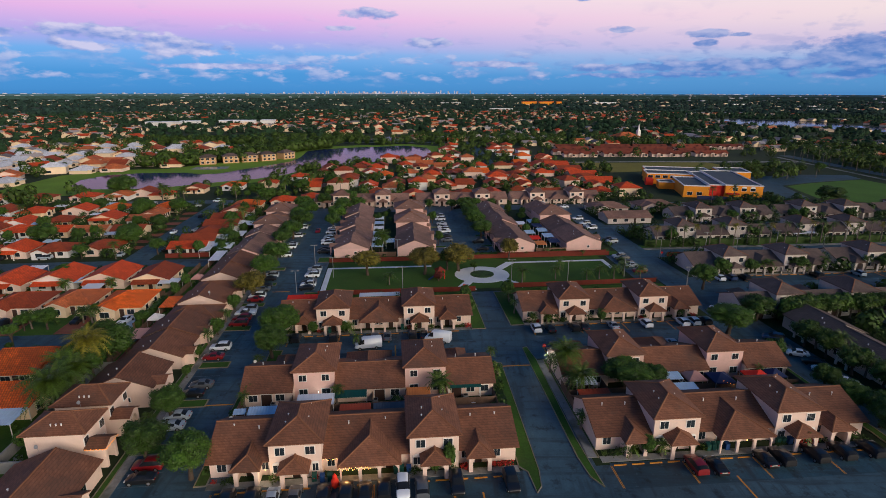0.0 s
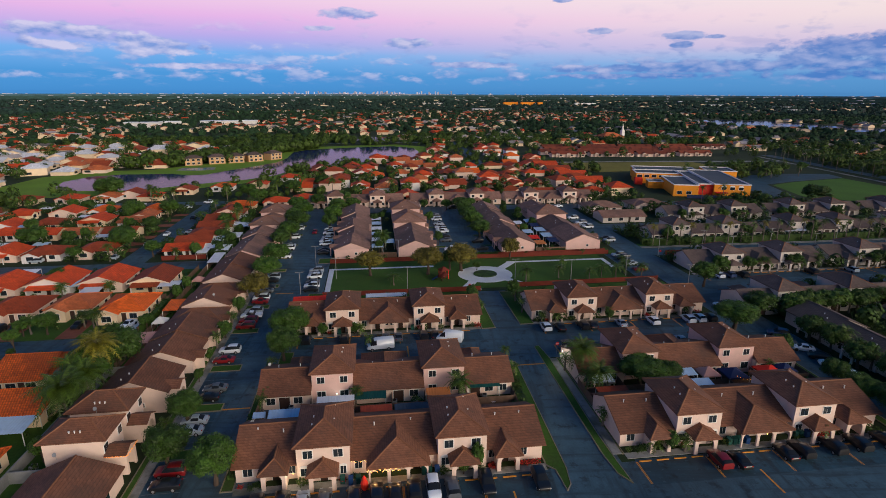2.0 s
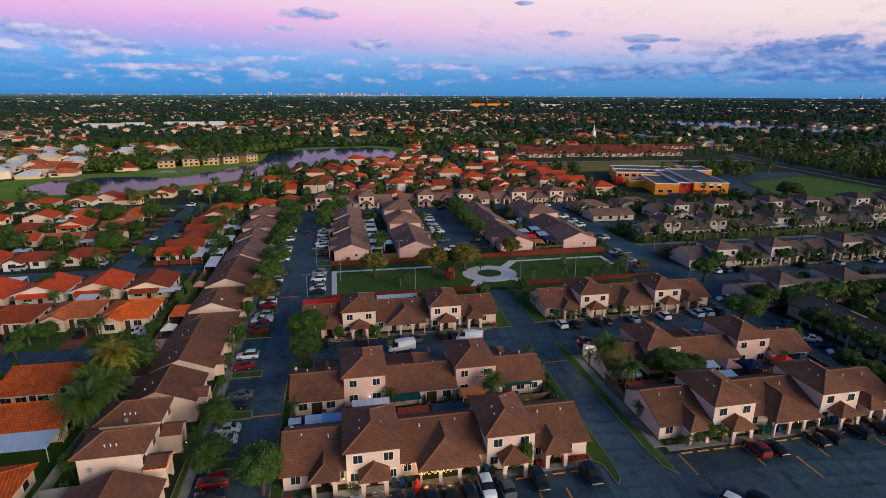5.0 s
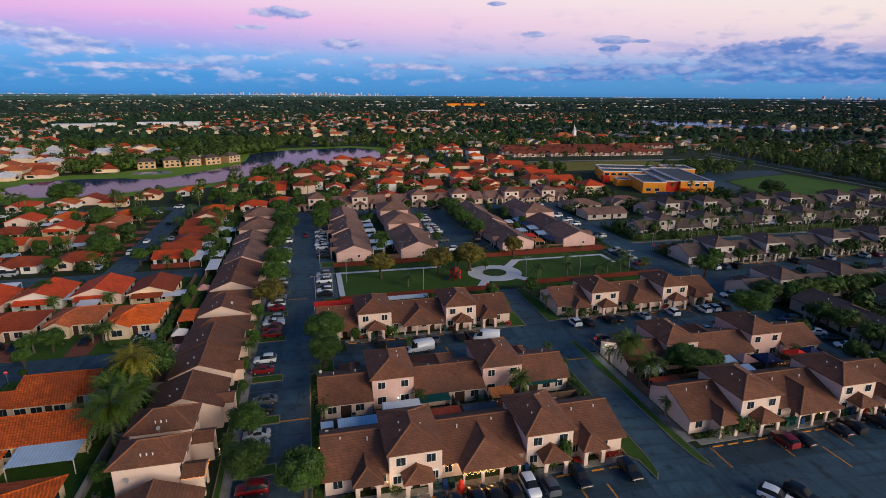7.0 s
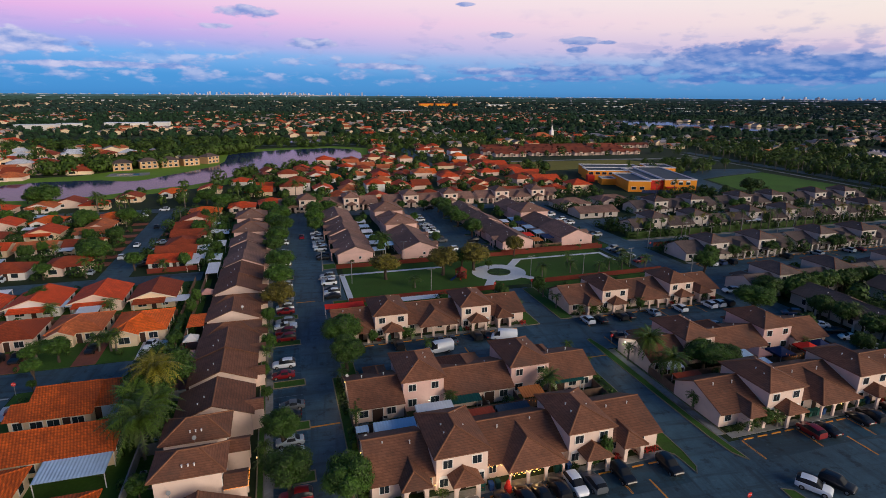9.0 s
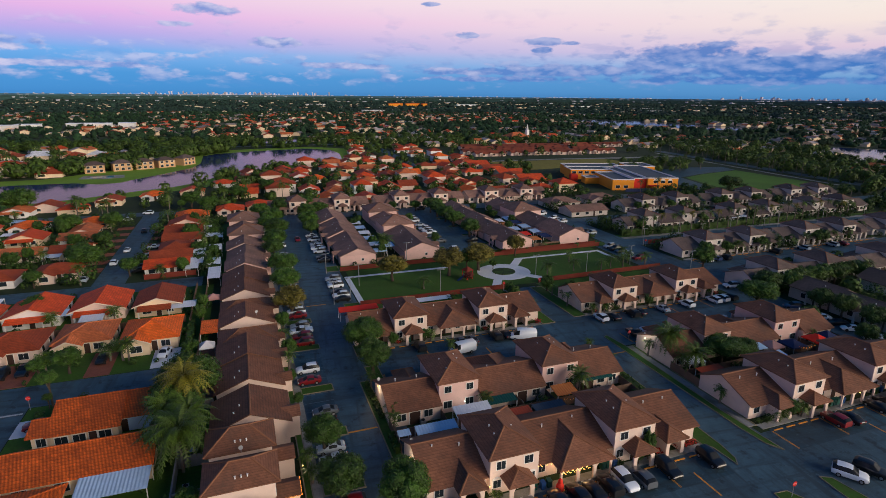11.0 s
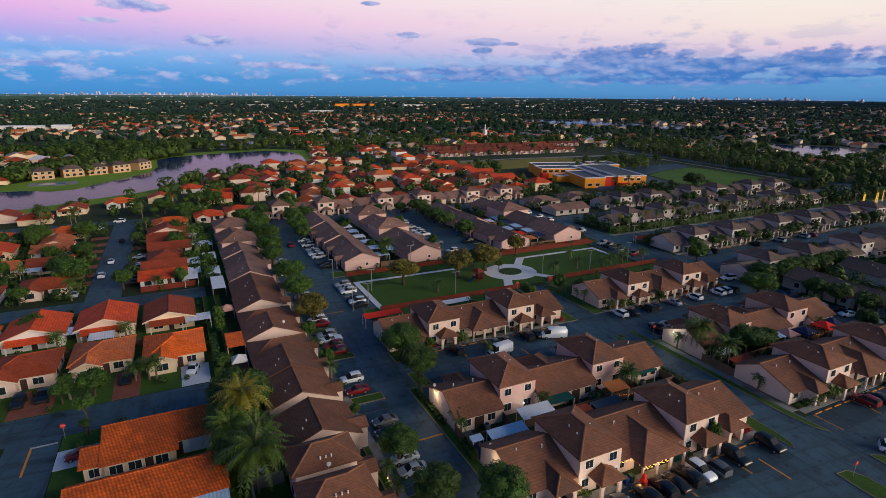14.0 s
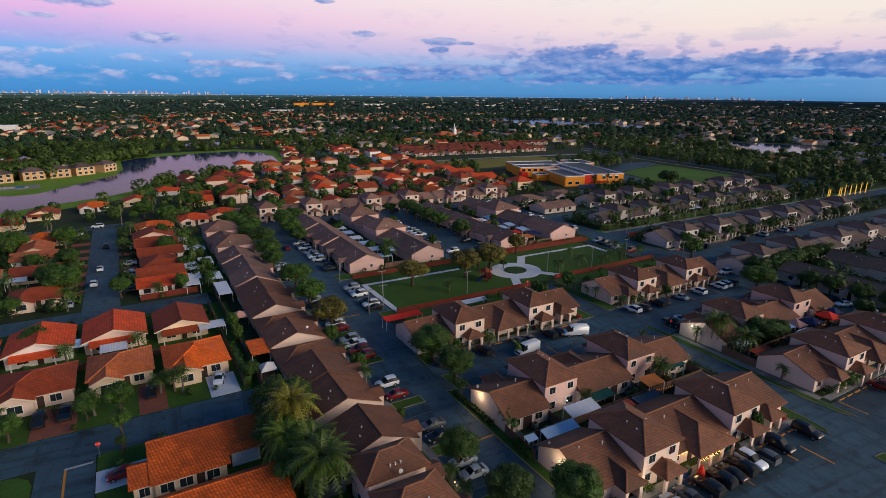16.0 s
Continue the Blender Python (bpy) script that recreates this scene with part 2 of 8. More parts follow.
LAWN = surface("lawn", (0.042, 0.104, 0.008), 0.95, 0.30, 0.10, 2.0, 0.03, stain=(0.060, 0.085, 0.016), stain_at=(0.55, 0.8))
BANK = surface("bank_grass", (0.16, 0.28, 0.014), 0.95, 0.3, 0.05, 0.8, 0.03)
FIELD = surface("dry_field", (0.19, 0.17, 0.022), 0.95, 0.3, 0.02, 0.3, 0.02)
TURF = surface("playing_turf", (0.060, 0.150, 0.010), 0.95, 0.3, 0.04, 0.8, 0.02)
EARTH = surface("land", (0.016, 0.034, 0.007), 0.95, 0.5, 0.02, 0.4, 0.0, stain=(0.032, 0.048, 0.016), stain_at=(0.55, 0.7))
WATER = surface("lake_water", (0.016, 0.032, 0.115), 0.08, 0.1, 0.01, 0.45, 0.05, spec=0.02)
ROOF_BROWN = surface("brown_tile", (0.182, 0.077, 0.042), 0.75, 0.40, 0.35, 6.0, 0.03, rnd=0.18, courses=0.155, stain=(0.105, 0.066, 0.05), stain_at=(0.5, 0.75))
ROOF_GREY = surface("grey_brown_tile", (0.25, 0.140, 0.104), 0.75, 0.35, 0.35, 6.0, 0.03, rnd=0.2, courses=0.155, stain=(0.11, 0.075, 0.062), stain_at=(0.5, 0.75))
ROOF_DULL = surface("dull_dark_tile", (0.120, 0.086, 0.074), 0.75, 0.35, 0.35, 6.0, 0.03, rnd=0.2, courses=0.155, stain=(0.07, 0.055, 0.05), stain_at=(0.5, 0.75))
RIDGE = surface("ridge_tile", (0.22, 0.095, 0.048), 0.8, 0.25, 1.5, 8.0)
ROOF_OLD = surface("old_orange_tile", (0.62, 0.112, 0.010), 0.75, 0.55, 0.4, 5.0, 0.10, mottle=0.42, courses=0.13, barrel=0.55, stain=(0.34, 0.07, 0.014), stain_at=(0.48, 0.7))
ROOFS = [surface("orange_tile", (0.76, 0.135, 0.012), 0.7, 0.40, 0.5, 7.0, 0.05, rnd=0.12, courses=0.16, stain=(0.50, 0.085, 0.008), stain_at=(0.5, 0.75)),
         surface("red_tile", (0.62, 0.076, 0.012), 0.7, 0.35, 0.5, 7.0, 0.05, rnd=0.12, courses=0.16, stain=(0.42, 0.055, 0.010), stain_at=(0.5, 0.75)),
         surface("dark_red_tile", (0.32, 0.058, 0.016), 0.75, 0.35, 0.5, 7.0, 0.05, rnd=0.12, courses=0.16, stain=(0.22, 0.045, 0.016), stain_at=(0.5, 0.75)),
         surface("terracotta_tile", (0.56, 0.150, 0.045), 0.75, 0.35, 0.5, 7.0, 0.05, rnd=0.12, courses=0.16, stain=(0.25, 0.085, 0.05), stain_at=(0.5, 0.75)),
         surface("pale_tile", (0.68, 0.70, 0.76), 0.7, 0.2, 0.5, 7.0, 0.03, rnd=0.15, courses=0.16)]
TERRACE = surface("brown_red_tile", (0.22, 0.052, 0.022), 0.75, 0.35, 0.3, 4.0, 0.03, rnd=0.25, stain=(0.12, 0.04, 0.025))
FAR_GREY = surface("far_grey_tile", (0.30, 0.27, 0.27), 0.75, 0.3, 0.05, 1.0, island=0.55)
STUCCO = surface("cream_stucco", (0.76, 0.60, 0.52), 0.9, 0.10, 0.5, 14.0, 0.01, stain=(0.58, 0.46, 0.41), stain_at=(0.55, 0.85))
STUCCO_PINK = surface("pink_stucco", (0.72, 0.49, 0.45), 0.9, 0.10, 0.5, 14.0, 0.01, rnd=0.06, stain=(0.52, 0.39, 0.33), stain_at=(0.55, 0.85))
STUCCO_GREY = surface("pale_grey_stucco", (0.58, 0.53, 0.50), 0.9, 0.12, 0.5, 14.0, 0.01, rnd=0.08, stain=(0.44, 0.41, 0.39), stain_at=(0.55, 0.85))
STUCCO_WARM = surface("sand_stucco", (0.80, 0.64, 0.45), 0.9, 0.1, 0.5, 14.0, 0.01, rnd=0.12)
STUCCO_SAND = surface("ochre_stucco", (0.54, 0.33, 0.17), 0.9, 0.1, 0.5, 14.0, 0.01, rnd=0.12)
STUCCO_WHITE = surface("white_stucco", (0.76, 0.75, 0.75), 0.9, 0.08, 0.5, 14.0, 0.01, rnd=0.08)
CREAM = surface("cream_board", (0.74, 0.62, 0.48), 0.7, 0.08)
TRIM = surface("white_trim", (0.78, 0.76, 0.74), 0.6, 0.05)
GLASS = surface("window_glass", (0.02, 0.03, 0.04), 0.08, 0.1, 2.0, 5.0, spec=0.8)
DOOR = surface("dark_door", (0.045, 0.025, 0.02), 0.6, 0.2)
WOOD = surface("fence_wood", (0.16, 0.10, 0.07), 0.85, 0.35, 1.0, 12.0, rnd=0.2)
RED_FENCE = surface("red_brown_fence", (0.16, 0.028, 0.016), 0.85, 0.25, 0.5, 8.0)
METAL_WHITE = surface("white_sheet_metal", (0.78, 0.82, 0.90), 0.45, 0.12, 0.8, 6.0, rnd=0.12)
METAL_BLUE = surface("blue_sheet_metal", (0.48, 0.64, 0.84), 0.45, 0.15, 0.8, 6.0)
METAL_GREY = surface("grey_metal", (0.32, 0.33, 0.34), 0.5, 0.1, metal=0.4)
CANVAS_RED = surface("red_canvas", (0.80, 0.035, 0.015), 0.8, 0.12)
CANVAS_RUST = surface("rust_red_sheet", (0.42, 0.07, 0.03), 0.8, 0.2, 0.6, 6.0)
CANVAS_BLUE = surface("blue_canvas", (0.02, 0.035, 0.11), 0.8, 0.12)
CANVAS_PINK = surface("pink_canvas", (0.56, 0.30, 0.26), 0.8, 0.12)
CANVAS_ORANGE = surface("orange_cloth", (0.62, 0.21, 0.055), 0.8, 0.15)
YELLOW = surface("yellow_paint", (0.62, 0.26, 0.03), 0.7, 0.3, 1.5, 9.0)
WHITE_LINE = surface("fresh_road_white", (0.42, 0.45, 0.48), 0.7, 0.3, 1.2, 8.0)
WHITE_PAINT = surface("road_white", (0.13, 0.16, 0.19), 0.7, 0.35, 1.2, 8.0)
PAVER = surface("red_paver", (0.24, 0.085, 0.055), 0.85, 0.25, 0.8, 6.0)
BARK = surface("bark", (0.075, 0.055, 0.042), 0.95, 0.3, 2.0, 14.0)
PALM_BARK = surface("palm_bark", (0.16, 0.135, 0.115), 0.95, 0.25, 2.0, 14.0)
LEAF = surface("leaves", (0.040, 0.090, 0.008), 0.6, 0.3, 0.8, 4.0, island=0.5, rnd=0.25)
LEAF_WARM = surface("rusty_leaves", (0.120, 0.105, 0.012), 0.6, 0.3, 0.8, 4.0, island=0.5, rnd=0.2)
LEAF_RED = surface("red_leaves", (0.13, 0.022, 0.014), 0.6, 0.3, 0.8, 4.0, island=0.4)
PALM_LEAF = surface("palm_fronds", (0.062, 0.108, 0.010), 0.5, 0.3, 0.6, 4.0, island=0.45, rnd=0.25)
PALM_YELLOW = surface("yellow_fronds", (0.16, 0.15, 0.012), 0.5, 0.3, 0.6, 4.0, island=0.45)
HEDGE = surface("hedge_leaves", (0.030, 0.066, 0.006), 0.7, 0.4, 0.6, 4.0, island=0.5)
GROVE = surface("grove_leaves", (0.045, 0.084, 0.008), 0.7, 0.4, 0.5, 3.0, island=0.5)
# air haze put into the base colour, bluer and paler farther off
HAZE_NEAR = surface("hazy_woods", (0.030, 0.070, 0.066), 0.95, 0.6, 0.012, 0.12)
HAZE_LAND = surface("haze_tinted_land", (0.060, 0.125, 0.165), 0.95, 0.5, 0.008, 0.08)
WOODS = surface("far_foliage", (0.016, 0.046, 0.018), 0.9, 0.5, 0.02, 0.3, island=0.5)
# far woods with the blue of the haze mixed into their colour
HAZE_WOODS = surface("haze_tinted_foliage", (0.018, 0.046, 0.034), 0.9, 0.5, 0.02, 0.3, island=0.4)
TYRE = surface("tyre_rubber", (0.015, 0.015, 0.016), 0.9, 0.1)
RIM = surface("alloy_rim", (0.42, 0.42, 0.44), 0.35, 0.05, metal=0.7)
CAR_GLASS = surface("car_glass", (0.012, 0.015, 0.02), 0.28, 0.05, spec=0.25)
HEADLIGHT = surface("headlight_lens", (0.6, 0.62, 0.65), 0.15, 0.05)
TAILLIGHT = surface("tail_lens", (0.30, 0.01, 0.01), 0.2, 0.05)
PAINTS = {n: surface(n + "_car_paint", c, 0.28, 0.04, coat=0.6) for n, c in
          (("white", (0.78, 0.84, 0.92)), ("silver", (0.36, 0.43, 0.51)), ("black", (0.012, 0.013, 0.016)), ("red", (0.20, 0.010, 0.014)), ("blue", (0.03, 0.06, 0.16)), ("grey", (0.10, 0.115, 0.135)))}
SCHOOL = surface("orange_plaster", (0.78, 0.30, 0.02), 0.85, 0.1, 0.3, 6.0)
SCHOOL_RED = surface("red_plaster", (0.62, 0.03, 0.015), 0.85, 0.1)
FLAT_ROOF = surface("membrane_roof", (0.075, 0.095, 0.125), 0.8, 0.2, 0.1, 2.0)
BIN_GREEN = surface("green_plastic", (0.012, 0.075, 0.06), 0.5, 0.1)
BIN_BLUE = surface("blue_plastic", (0.015, 0.06, 0.20), 0.5, 0.1)
SIGN_RED = surface("sign_red", (0.55, 0.02, 0.015), 0.5, 0.05)
FLOWER = surface("red_flowers", (0.42, 0.03, 0.02), 0.8, 0.4, 2.0, 8.0, island=0.5)
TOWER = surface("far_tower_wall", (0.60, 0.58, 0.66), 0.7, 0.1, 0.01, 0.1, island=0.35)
LAMP_WARM = glowing("warm_lamp", (1.0, 0.50, 0.12), 4.0)
LAMP_ORANGE = glowing("orange_lamp", (1.0, 0.30, 0.04), 2.2)
LAMP_WHITE = glowing("white_lamp", (1.0, 0.90, 0.70), 7.0)


# ---- mesh building ----
class Mesh:
    def __init__(self):
        self.v, self.f = [], []

    def poly(self, pts):
        i = len(self.v)
        self.v += [tuple(p) for p in pts]
        self.f.append(tuple(range(i, i + len(pts))))

    def box(self, x0, y0, z0, x1, y1, z1):
        i = len(self.v)
        self.v += [(x0, y0, z0), (x1, y0, z0), (x1, y1, z0), (x0, y1, z0), (x0, y0, z1), (x1, y0, z1), (x1, y1, z1), (x0, y1, z1)]
        self.f += [tuple(i + q for q in face) for face in ((3, 2, 1, 0), (4, 5, 6, 7), (0, 1, 5, 4), (1, 2, 6, 5), (2, 3, 7, 6), (3, 0, 4, 7))]
        return self

    def prism(self, pts, z0, z1):
        n, i = len(pts), len(self.v)
        self.v += [(x, y, z0) for x, y in pts] + [(x, y, z1) for x, y in pts]
        self.f += [tuple(range(i + n - 1, i - 1, -1)), tuple(range(i + n, i + 2 * n))]
        self.f += [(i + a, i + (a + 1) % n, i + n + (a + 1) % n, i + n + a) for a in range(n)]
        return self

    def slab(self, pts, t=0.14):
        """A sloping plate: its upper outline, and t metres of thickness below."""
        n, i = len(pts), len(self.v)
        self.v += [tuple(p) for p in pts] + [(p[0], p[1], p[2] - t) for p in pts]
        self.f += [tuple(range(i, i + n)), tuple(range(i + 2 * n - 1, i + n - 1, -1))]
        self.f += [(i + n + a, i + n + (a + 1) % n, i + (a + 1) % n, i + a) for a in range(n)]
        return self

    def bar(self, p, q, w, h):
        p, q = Vector(p), Vector(q)
        d = (q - p).normalized()
        s = d.cross(Vector((0, 0, 1)))
        s = s.normalized() * w / 2 if s.length > 1e-4 else Vector((w / 2, 0, 0))
        up = s.cross(d).normalized() * h / 2
        i = len(self.v)
        for c in (p, q):
            self.v += [tuple(c - s - up), tuple(c + s - up), tuple(c + s * 0.6 + up), tuple(c - s * 0.6 + up)]
        self.f += [tuple(i + k for k in face) for face in ((0, 1, 2, 3), (7, 6, 5, 4), (0, 4, 5, 1), (1, 5, 6, 2), (2, 6, 7, 3), (3, 7, 4, 0))]
        return self

    def tube(self, pts, radii, n=8):
        i = len(self.v)
        for k, p in enumerate(pts):
            p = Vector(p)
            a, b = Vector(pts[max(k - 1, 0)]), Vector(pts[min(k + 1, len(pts) - 1)])
            d = (b - a).normalized()
            s = d.cross(Vector((0.31, 0.95, 0.05))).normalized()
            t = d.cross(s)
            for j in range(n):
                w = 2 * math.pi * j / n
                self.v.append(tuple(p + (s * math.cos(w) + t * math.sin(w)) * radii[k]))
        for k in range(len(pts) - 1):
            for j in range(n):
                j2 = (j + 1) % n
                self.f.append((i + k * n + j, i + k * n + j2, i + (k + 1) * n + j2, i + (k + 1) * n + j))
        self.f += [tuple(range(i + n - 1, i - 1, -1)), tuple(i + (len(pts) - 1) * n + j for j in range(n))]
        return self

    def cyl(self, x, y, z0, z1, r, n=10):
        return self.tube([(x, y, z0), (x, y, z1)], [r, r], n)

    def data(self, name, material):
        me = bpy.data.meshes.new(name)
        me.from_pydata(self.v, [], self.f)
        me.materials.append(material)
        bm = bmesh.new()
        bm.from_mesh(me)
        bmesh.ops.recalc_face_normals(bm, faces=bm.faces)
        bm.to_mesh(me)
        bm.free()
        return me

    def raw(self, name, material):
        me = bpy.data.meshes.new(name)
        me.from_pydata(self.v, [], self.f)
        me.materials.append(material)
        return me


def part(name, mesh, material, parent, label="", m=None):
    data = mesh.data(name, material) if isinstance(mesh, Mesh) else mesh
    ob = new(name, data)
    ob.parent = parent
    if m is not None:
        ob.matrix_basis = m
    return tagged(ob, label)


def thing(name, label, category, m, group="", mesh=None, material=None, kind=""):
    data = mesh.data(name, material) if isinstance(mesh, Mesh) else mesh
    ob = new(name, data)
    if data is None:
        ob.empty_display_size = 0.2
    ob.matrix_basis = m
    return tagged(ob, label, category, group, kind)


CACHE = {}
BLOCKED = []          # rectangles of the grid that hold roads and houses


def block(u0, v0, u1, v1):
    BLOCKED.append((min(u0, u1), min(v0, v1), max(u0, u1), max(v0, v1)))


def clear(u, v, m=0.5):
    return not any(a - m < u < c + m and b - m < v < d + m for a, b, c, d in BLOCKED)




def cached(key, make):
    if key not in CACHE:
        CACHE[key] = make()
    return CACHE[key]


def hip(x0, y0, x1, y1, ze, slope, along="x"):
    """Faces and ridge lines of a hip roof over a rectangle."""
    if along == "x":
        r = (y1 - y0) / 2
        a, b, z = (x0 + r, (y0 + y1) / 2), (x1 - r, (y0 + y1) / 2), ze + r * slope
    else:
        r = (x1 - x0) / 2
        a, b, z = ((x0 + x1) / 2, y0 + r), ((x0 + x1) / 2, y1 - r), ze + r * slope
    A, B = (*a, z), (*b, z)
    p = [(x0, y0, ze), (x1, y0, ze), (x1, y1, ze), (x0, y1, ze)]
    if along == "x":
        faces = [(p[0], p[1], B, A), (p[2], p[3], A, B), (p[1], p[2], B), (p[3], p[0], A)]
        lines = [(A, B), (p[0], A), (p[3], A), (p[1], B), (p[2], B)]
    else:
        faces = [(p[0], p[1], A), (p[1], p[2], B, A), (p[2], p[3], B), (p[3], p[0], A, B)]
        lines = [(A, B), (p[0], A), (p[1], A), (p[2], B), (p[3], B)]
    return faces, lines


def gable(x0, y0, x1, y1, ze, zr, along="y", ridge=None):
    """Faces, ridge line and end triangles of a gable roof; the eaves lie at ze."""
    if along == "y":
        xm = (x0 + x1) / 2 if ridge is None else ridge
        A, B = (xm, y0, zr), (xm, y1, zr)
        return [((x0, y0, ze), A, B, (x0, y1, ze)), (A, (x1, y0, ze), (x1, y1, ze), B)], [(A, B)]
    ym = (y0 + y1) / 2 if ridge is None else ridge
    A, B = (x0, ym, zr), (x1, ym, zr)
    return [((x0, y0, ze), (x1, y0, ze), B, A), (A, B, (x1, y1, ze), (x0, y1, ze))], [(A, B)]


roof_plain = "plain"


def roof_part(parent, faces, lines, material, ridge_material=None, vents=(), label=""):
    me = Mesh()
    for f in faces:
        me.slab(f)
    ob = part("roof", me, material, parent, label)
    caps = Mesh()
    for a, b in lines:
        caps.bar((a[0], a[1], a[2] + 0.03), (b[0], b[1], b[2] + 0.03), 0.26, 0.11)
    if lines and ridge_material is not roof_plain:
        part("ridge_cap", caps, ridge_material or RIDGE, ob, "lighter ridge tiles")
    for x, y, z in vents:
        part("roof_vent", cached("vent", lambda: Mesh().tube([(0, 0, -0.3), (0, 0, 0.16), (0, 0, 0.28)], [0.085, 0.085, 0.13], 8).data("roof_vent", TRIM)), TRIM, ob, "white vent pipe", pose(x, y, z))
    return ob


def window(parent, x, y, z, w, h, turn=0.0, name="window", arched=False, fine=True):
    """A window whose outer face looks along local -y at turn 0; z is its sill. A white casing with two dark panes."""
    b = 0.10

    def casing():
        pts = [(-w / 2 - b, -b), (w / 2 + b, -b), (w / 2 + b, h + b)]
        if arched:
            pts += [((w / 2 + b) * math.cos(a), h + b + w * 0.34 * math.sin(a)) for a in np.linspace(0, math.pi, 9)[1:-1]]
        pts.append((-w / 2 - b, h + b))
        me = Mesh().prism(pts, -0.04, 0.05)
        me.v = [(vx, -vz, vy) for vx, vy, vz in me.v]
        return me.data(name, TRIM)
    ob = part(name, cached(("wf", w, h, arched), casing), TRIM, parent, "", pose(x, y, z, 0, 0, turn))
    if fine:
        half = cached(("wp", w, h), lambda: Mesh().box(-w / 4 + 0.025, -0.075, 0, w / 4 - 0.025, -0.04, h).data("pane", GLASS))
        for s in (-1, 1):
            part("pane", half, GLASS, ob, "dark glass pane", pose(s * w / 4, 0, 0))
    else:
        part("pane", cached(("wq", w, h), lambda: Mesh().box(-w / 2, -0.075, 0, w / 2, -0.04, h).data("pane", GLASS)), GLASS, ob, "dark glass pane")
    return ob


def arch_wall(me, x0, x1, y0, y1, top, ox0, ox1, spring):
    """A wall from x0 to x1 with an arched opening from ox0 to ox1."""
    me.box(x0, y0, 0, ox0, y1, top).box(ox1, y0, 0, x1, y1, top)
    n, r, c = 8, (ox1 - ox0) / 2, (ox0 + ox1) / 2
    rise = min(r, top - spring - 0.15)
    for k in range(n):
        a0, a1 = math.pi * (1 - k / n), math.pi * (1 - (k + 1) / n)
        xa, xb, za, zb = c + r * math.cos(a0), c + r * math.cos(a1), spring + rise * math.sin(a0), spring + rise * math.sin(a1)
        i = len(me.v)
        me.v += [(xa, y0, za), (xb, y0, zb), (xb, y0, top), (xa, y0, top), (xa, y1, za), (xb, y1, zb), (xb, y1, top), (xa, y1, top)]
        me.f += [tuple(i + q for q in f) for f in ((0, 1, 2, 3), (5, 4, 7, 6), (1, 0, 4, 5), (3, 2, 6, 7))]
    return me


def door(parent, x, y, turn=0.0, w=1.0, h=2.1, fine=True):
    ob = part("door_frame", cached(("doorf", w, h), lambda: Mesh().box(-w / 2 - 0.1, -0.05, 0, w / 2 + 0.1, 0.03, h + 0.1).data("door_frame", TRIM)), TRIM, parent, "", pose(x, y, 0.02, 0, 0, turn))
    part("door", cached(("door", w, h), lambda: Mesh().box(-w / 2, -0.085, 0, w / 2, -0.05, h).data("door", DOOR)), DOOR, ob, "dark panelled door")
    return ob


# ---- ground and roads ----
ground = thing("ground", "dark green and earthy land reaching the horizon", "ground", pose(0, 0, 0), mesh=Mesh().box(-4900, -300, -1.0, 4900, 4950, 0.0), material=EARTH, kind="structure")


def sheet(name, label, category, pts, z, material, h=0.05, kind="structure"):
    return thing(name, label, category, GRID, mesh=Mesh().prism(pts, z - h, z), material=material, kind=kind)


def rect(u0, v0, u1, v1):
    return [(u0, v0), (u1, v0), (u1, v1), (u0, v1)]


GREEN_Z, ROAD_Z, WALK_Z = 0.05, 0.03, 0.10
# asphalt
for nm, r in (("road_front", (-22.6, 30, 150, 63.2)), ("road_west_avenue", (-37.0, 30, -22.6, 236.0)), ("road_centre", (19.2, 63.2, 28.4, 134.0)),
              ("road_middle_west", (-22.6, 94.6, 19.2, 110.6)), ("road_middle_east", (28.4, 95.6, 74.6, 111.6)), ("road_east_street", (74.6, 63.2, 84.6, 236.0)),
              ("road_court", (14.6, 165.5, 34.6, 236.0)), ("road_north", (-37.0, 236.0, 150, 246.0)), ("road_east_middle", (84.6, 124.0, 300, 140.2)),
              ("road_boulevard", (84.6, 160.0, 420, 168.6)), ("road_east_north", (84.6, 192.5, 300, 204.0)), ("road_park_parking", (-22.6, 137.0, -19.2, 164.0)),
              ("road_row_parking", (-22.6, 168.0, -19.0, 236.0)), ("road_park_east", (68.6, 140.0, 74.6, 166.0)), ("road_orange_street", (-130, 108.0, -53.5, 116.0)),
              ("road_orange_south", (-86.2, 60, -79.2, 108.0)), ("road_orange_cross", (-260, 163.0, -56, 171.0)), ("road_orange_north", (-83.5, 171.0, -75.5, 262.0)),
              ("road_lake_street", (-150, 262.0, -58, 270.0))):
    sheet(nm, "worn dark bluish asphalt with stains", "road", rect(*r), ROAD_Z - 0.0012 * len(BLOCKED), LANE)
    block(*r)
# lawns and verges with kerbs
def verge(u0, v0, u1, v1, material=GRASS, kerb=True, category="verge"):
    g = thing("verge", "short green grass strip edged by a kerb", category, GRID, mesh=Mesh().box(u0, v0, -0.02, u1, v1, 0.12), material=material, kind="structure")
    if kerb:
        me, w = Mesh(), 0.18
        me.box(u0 - w, v0 - w, -0.02, u1 + w, v0, 0.15).box(u0 - w, v1, -0.02, u1 + w, v1 + w, 0.15).box(u0 - w, v0, -0.02, u0, v1, 0.15).box(u1, v0, -0.02, u1 + w, v1, 0.15)
        part("kerb", me, KERB, g, "kerb with worn yellowish paint")
    return g


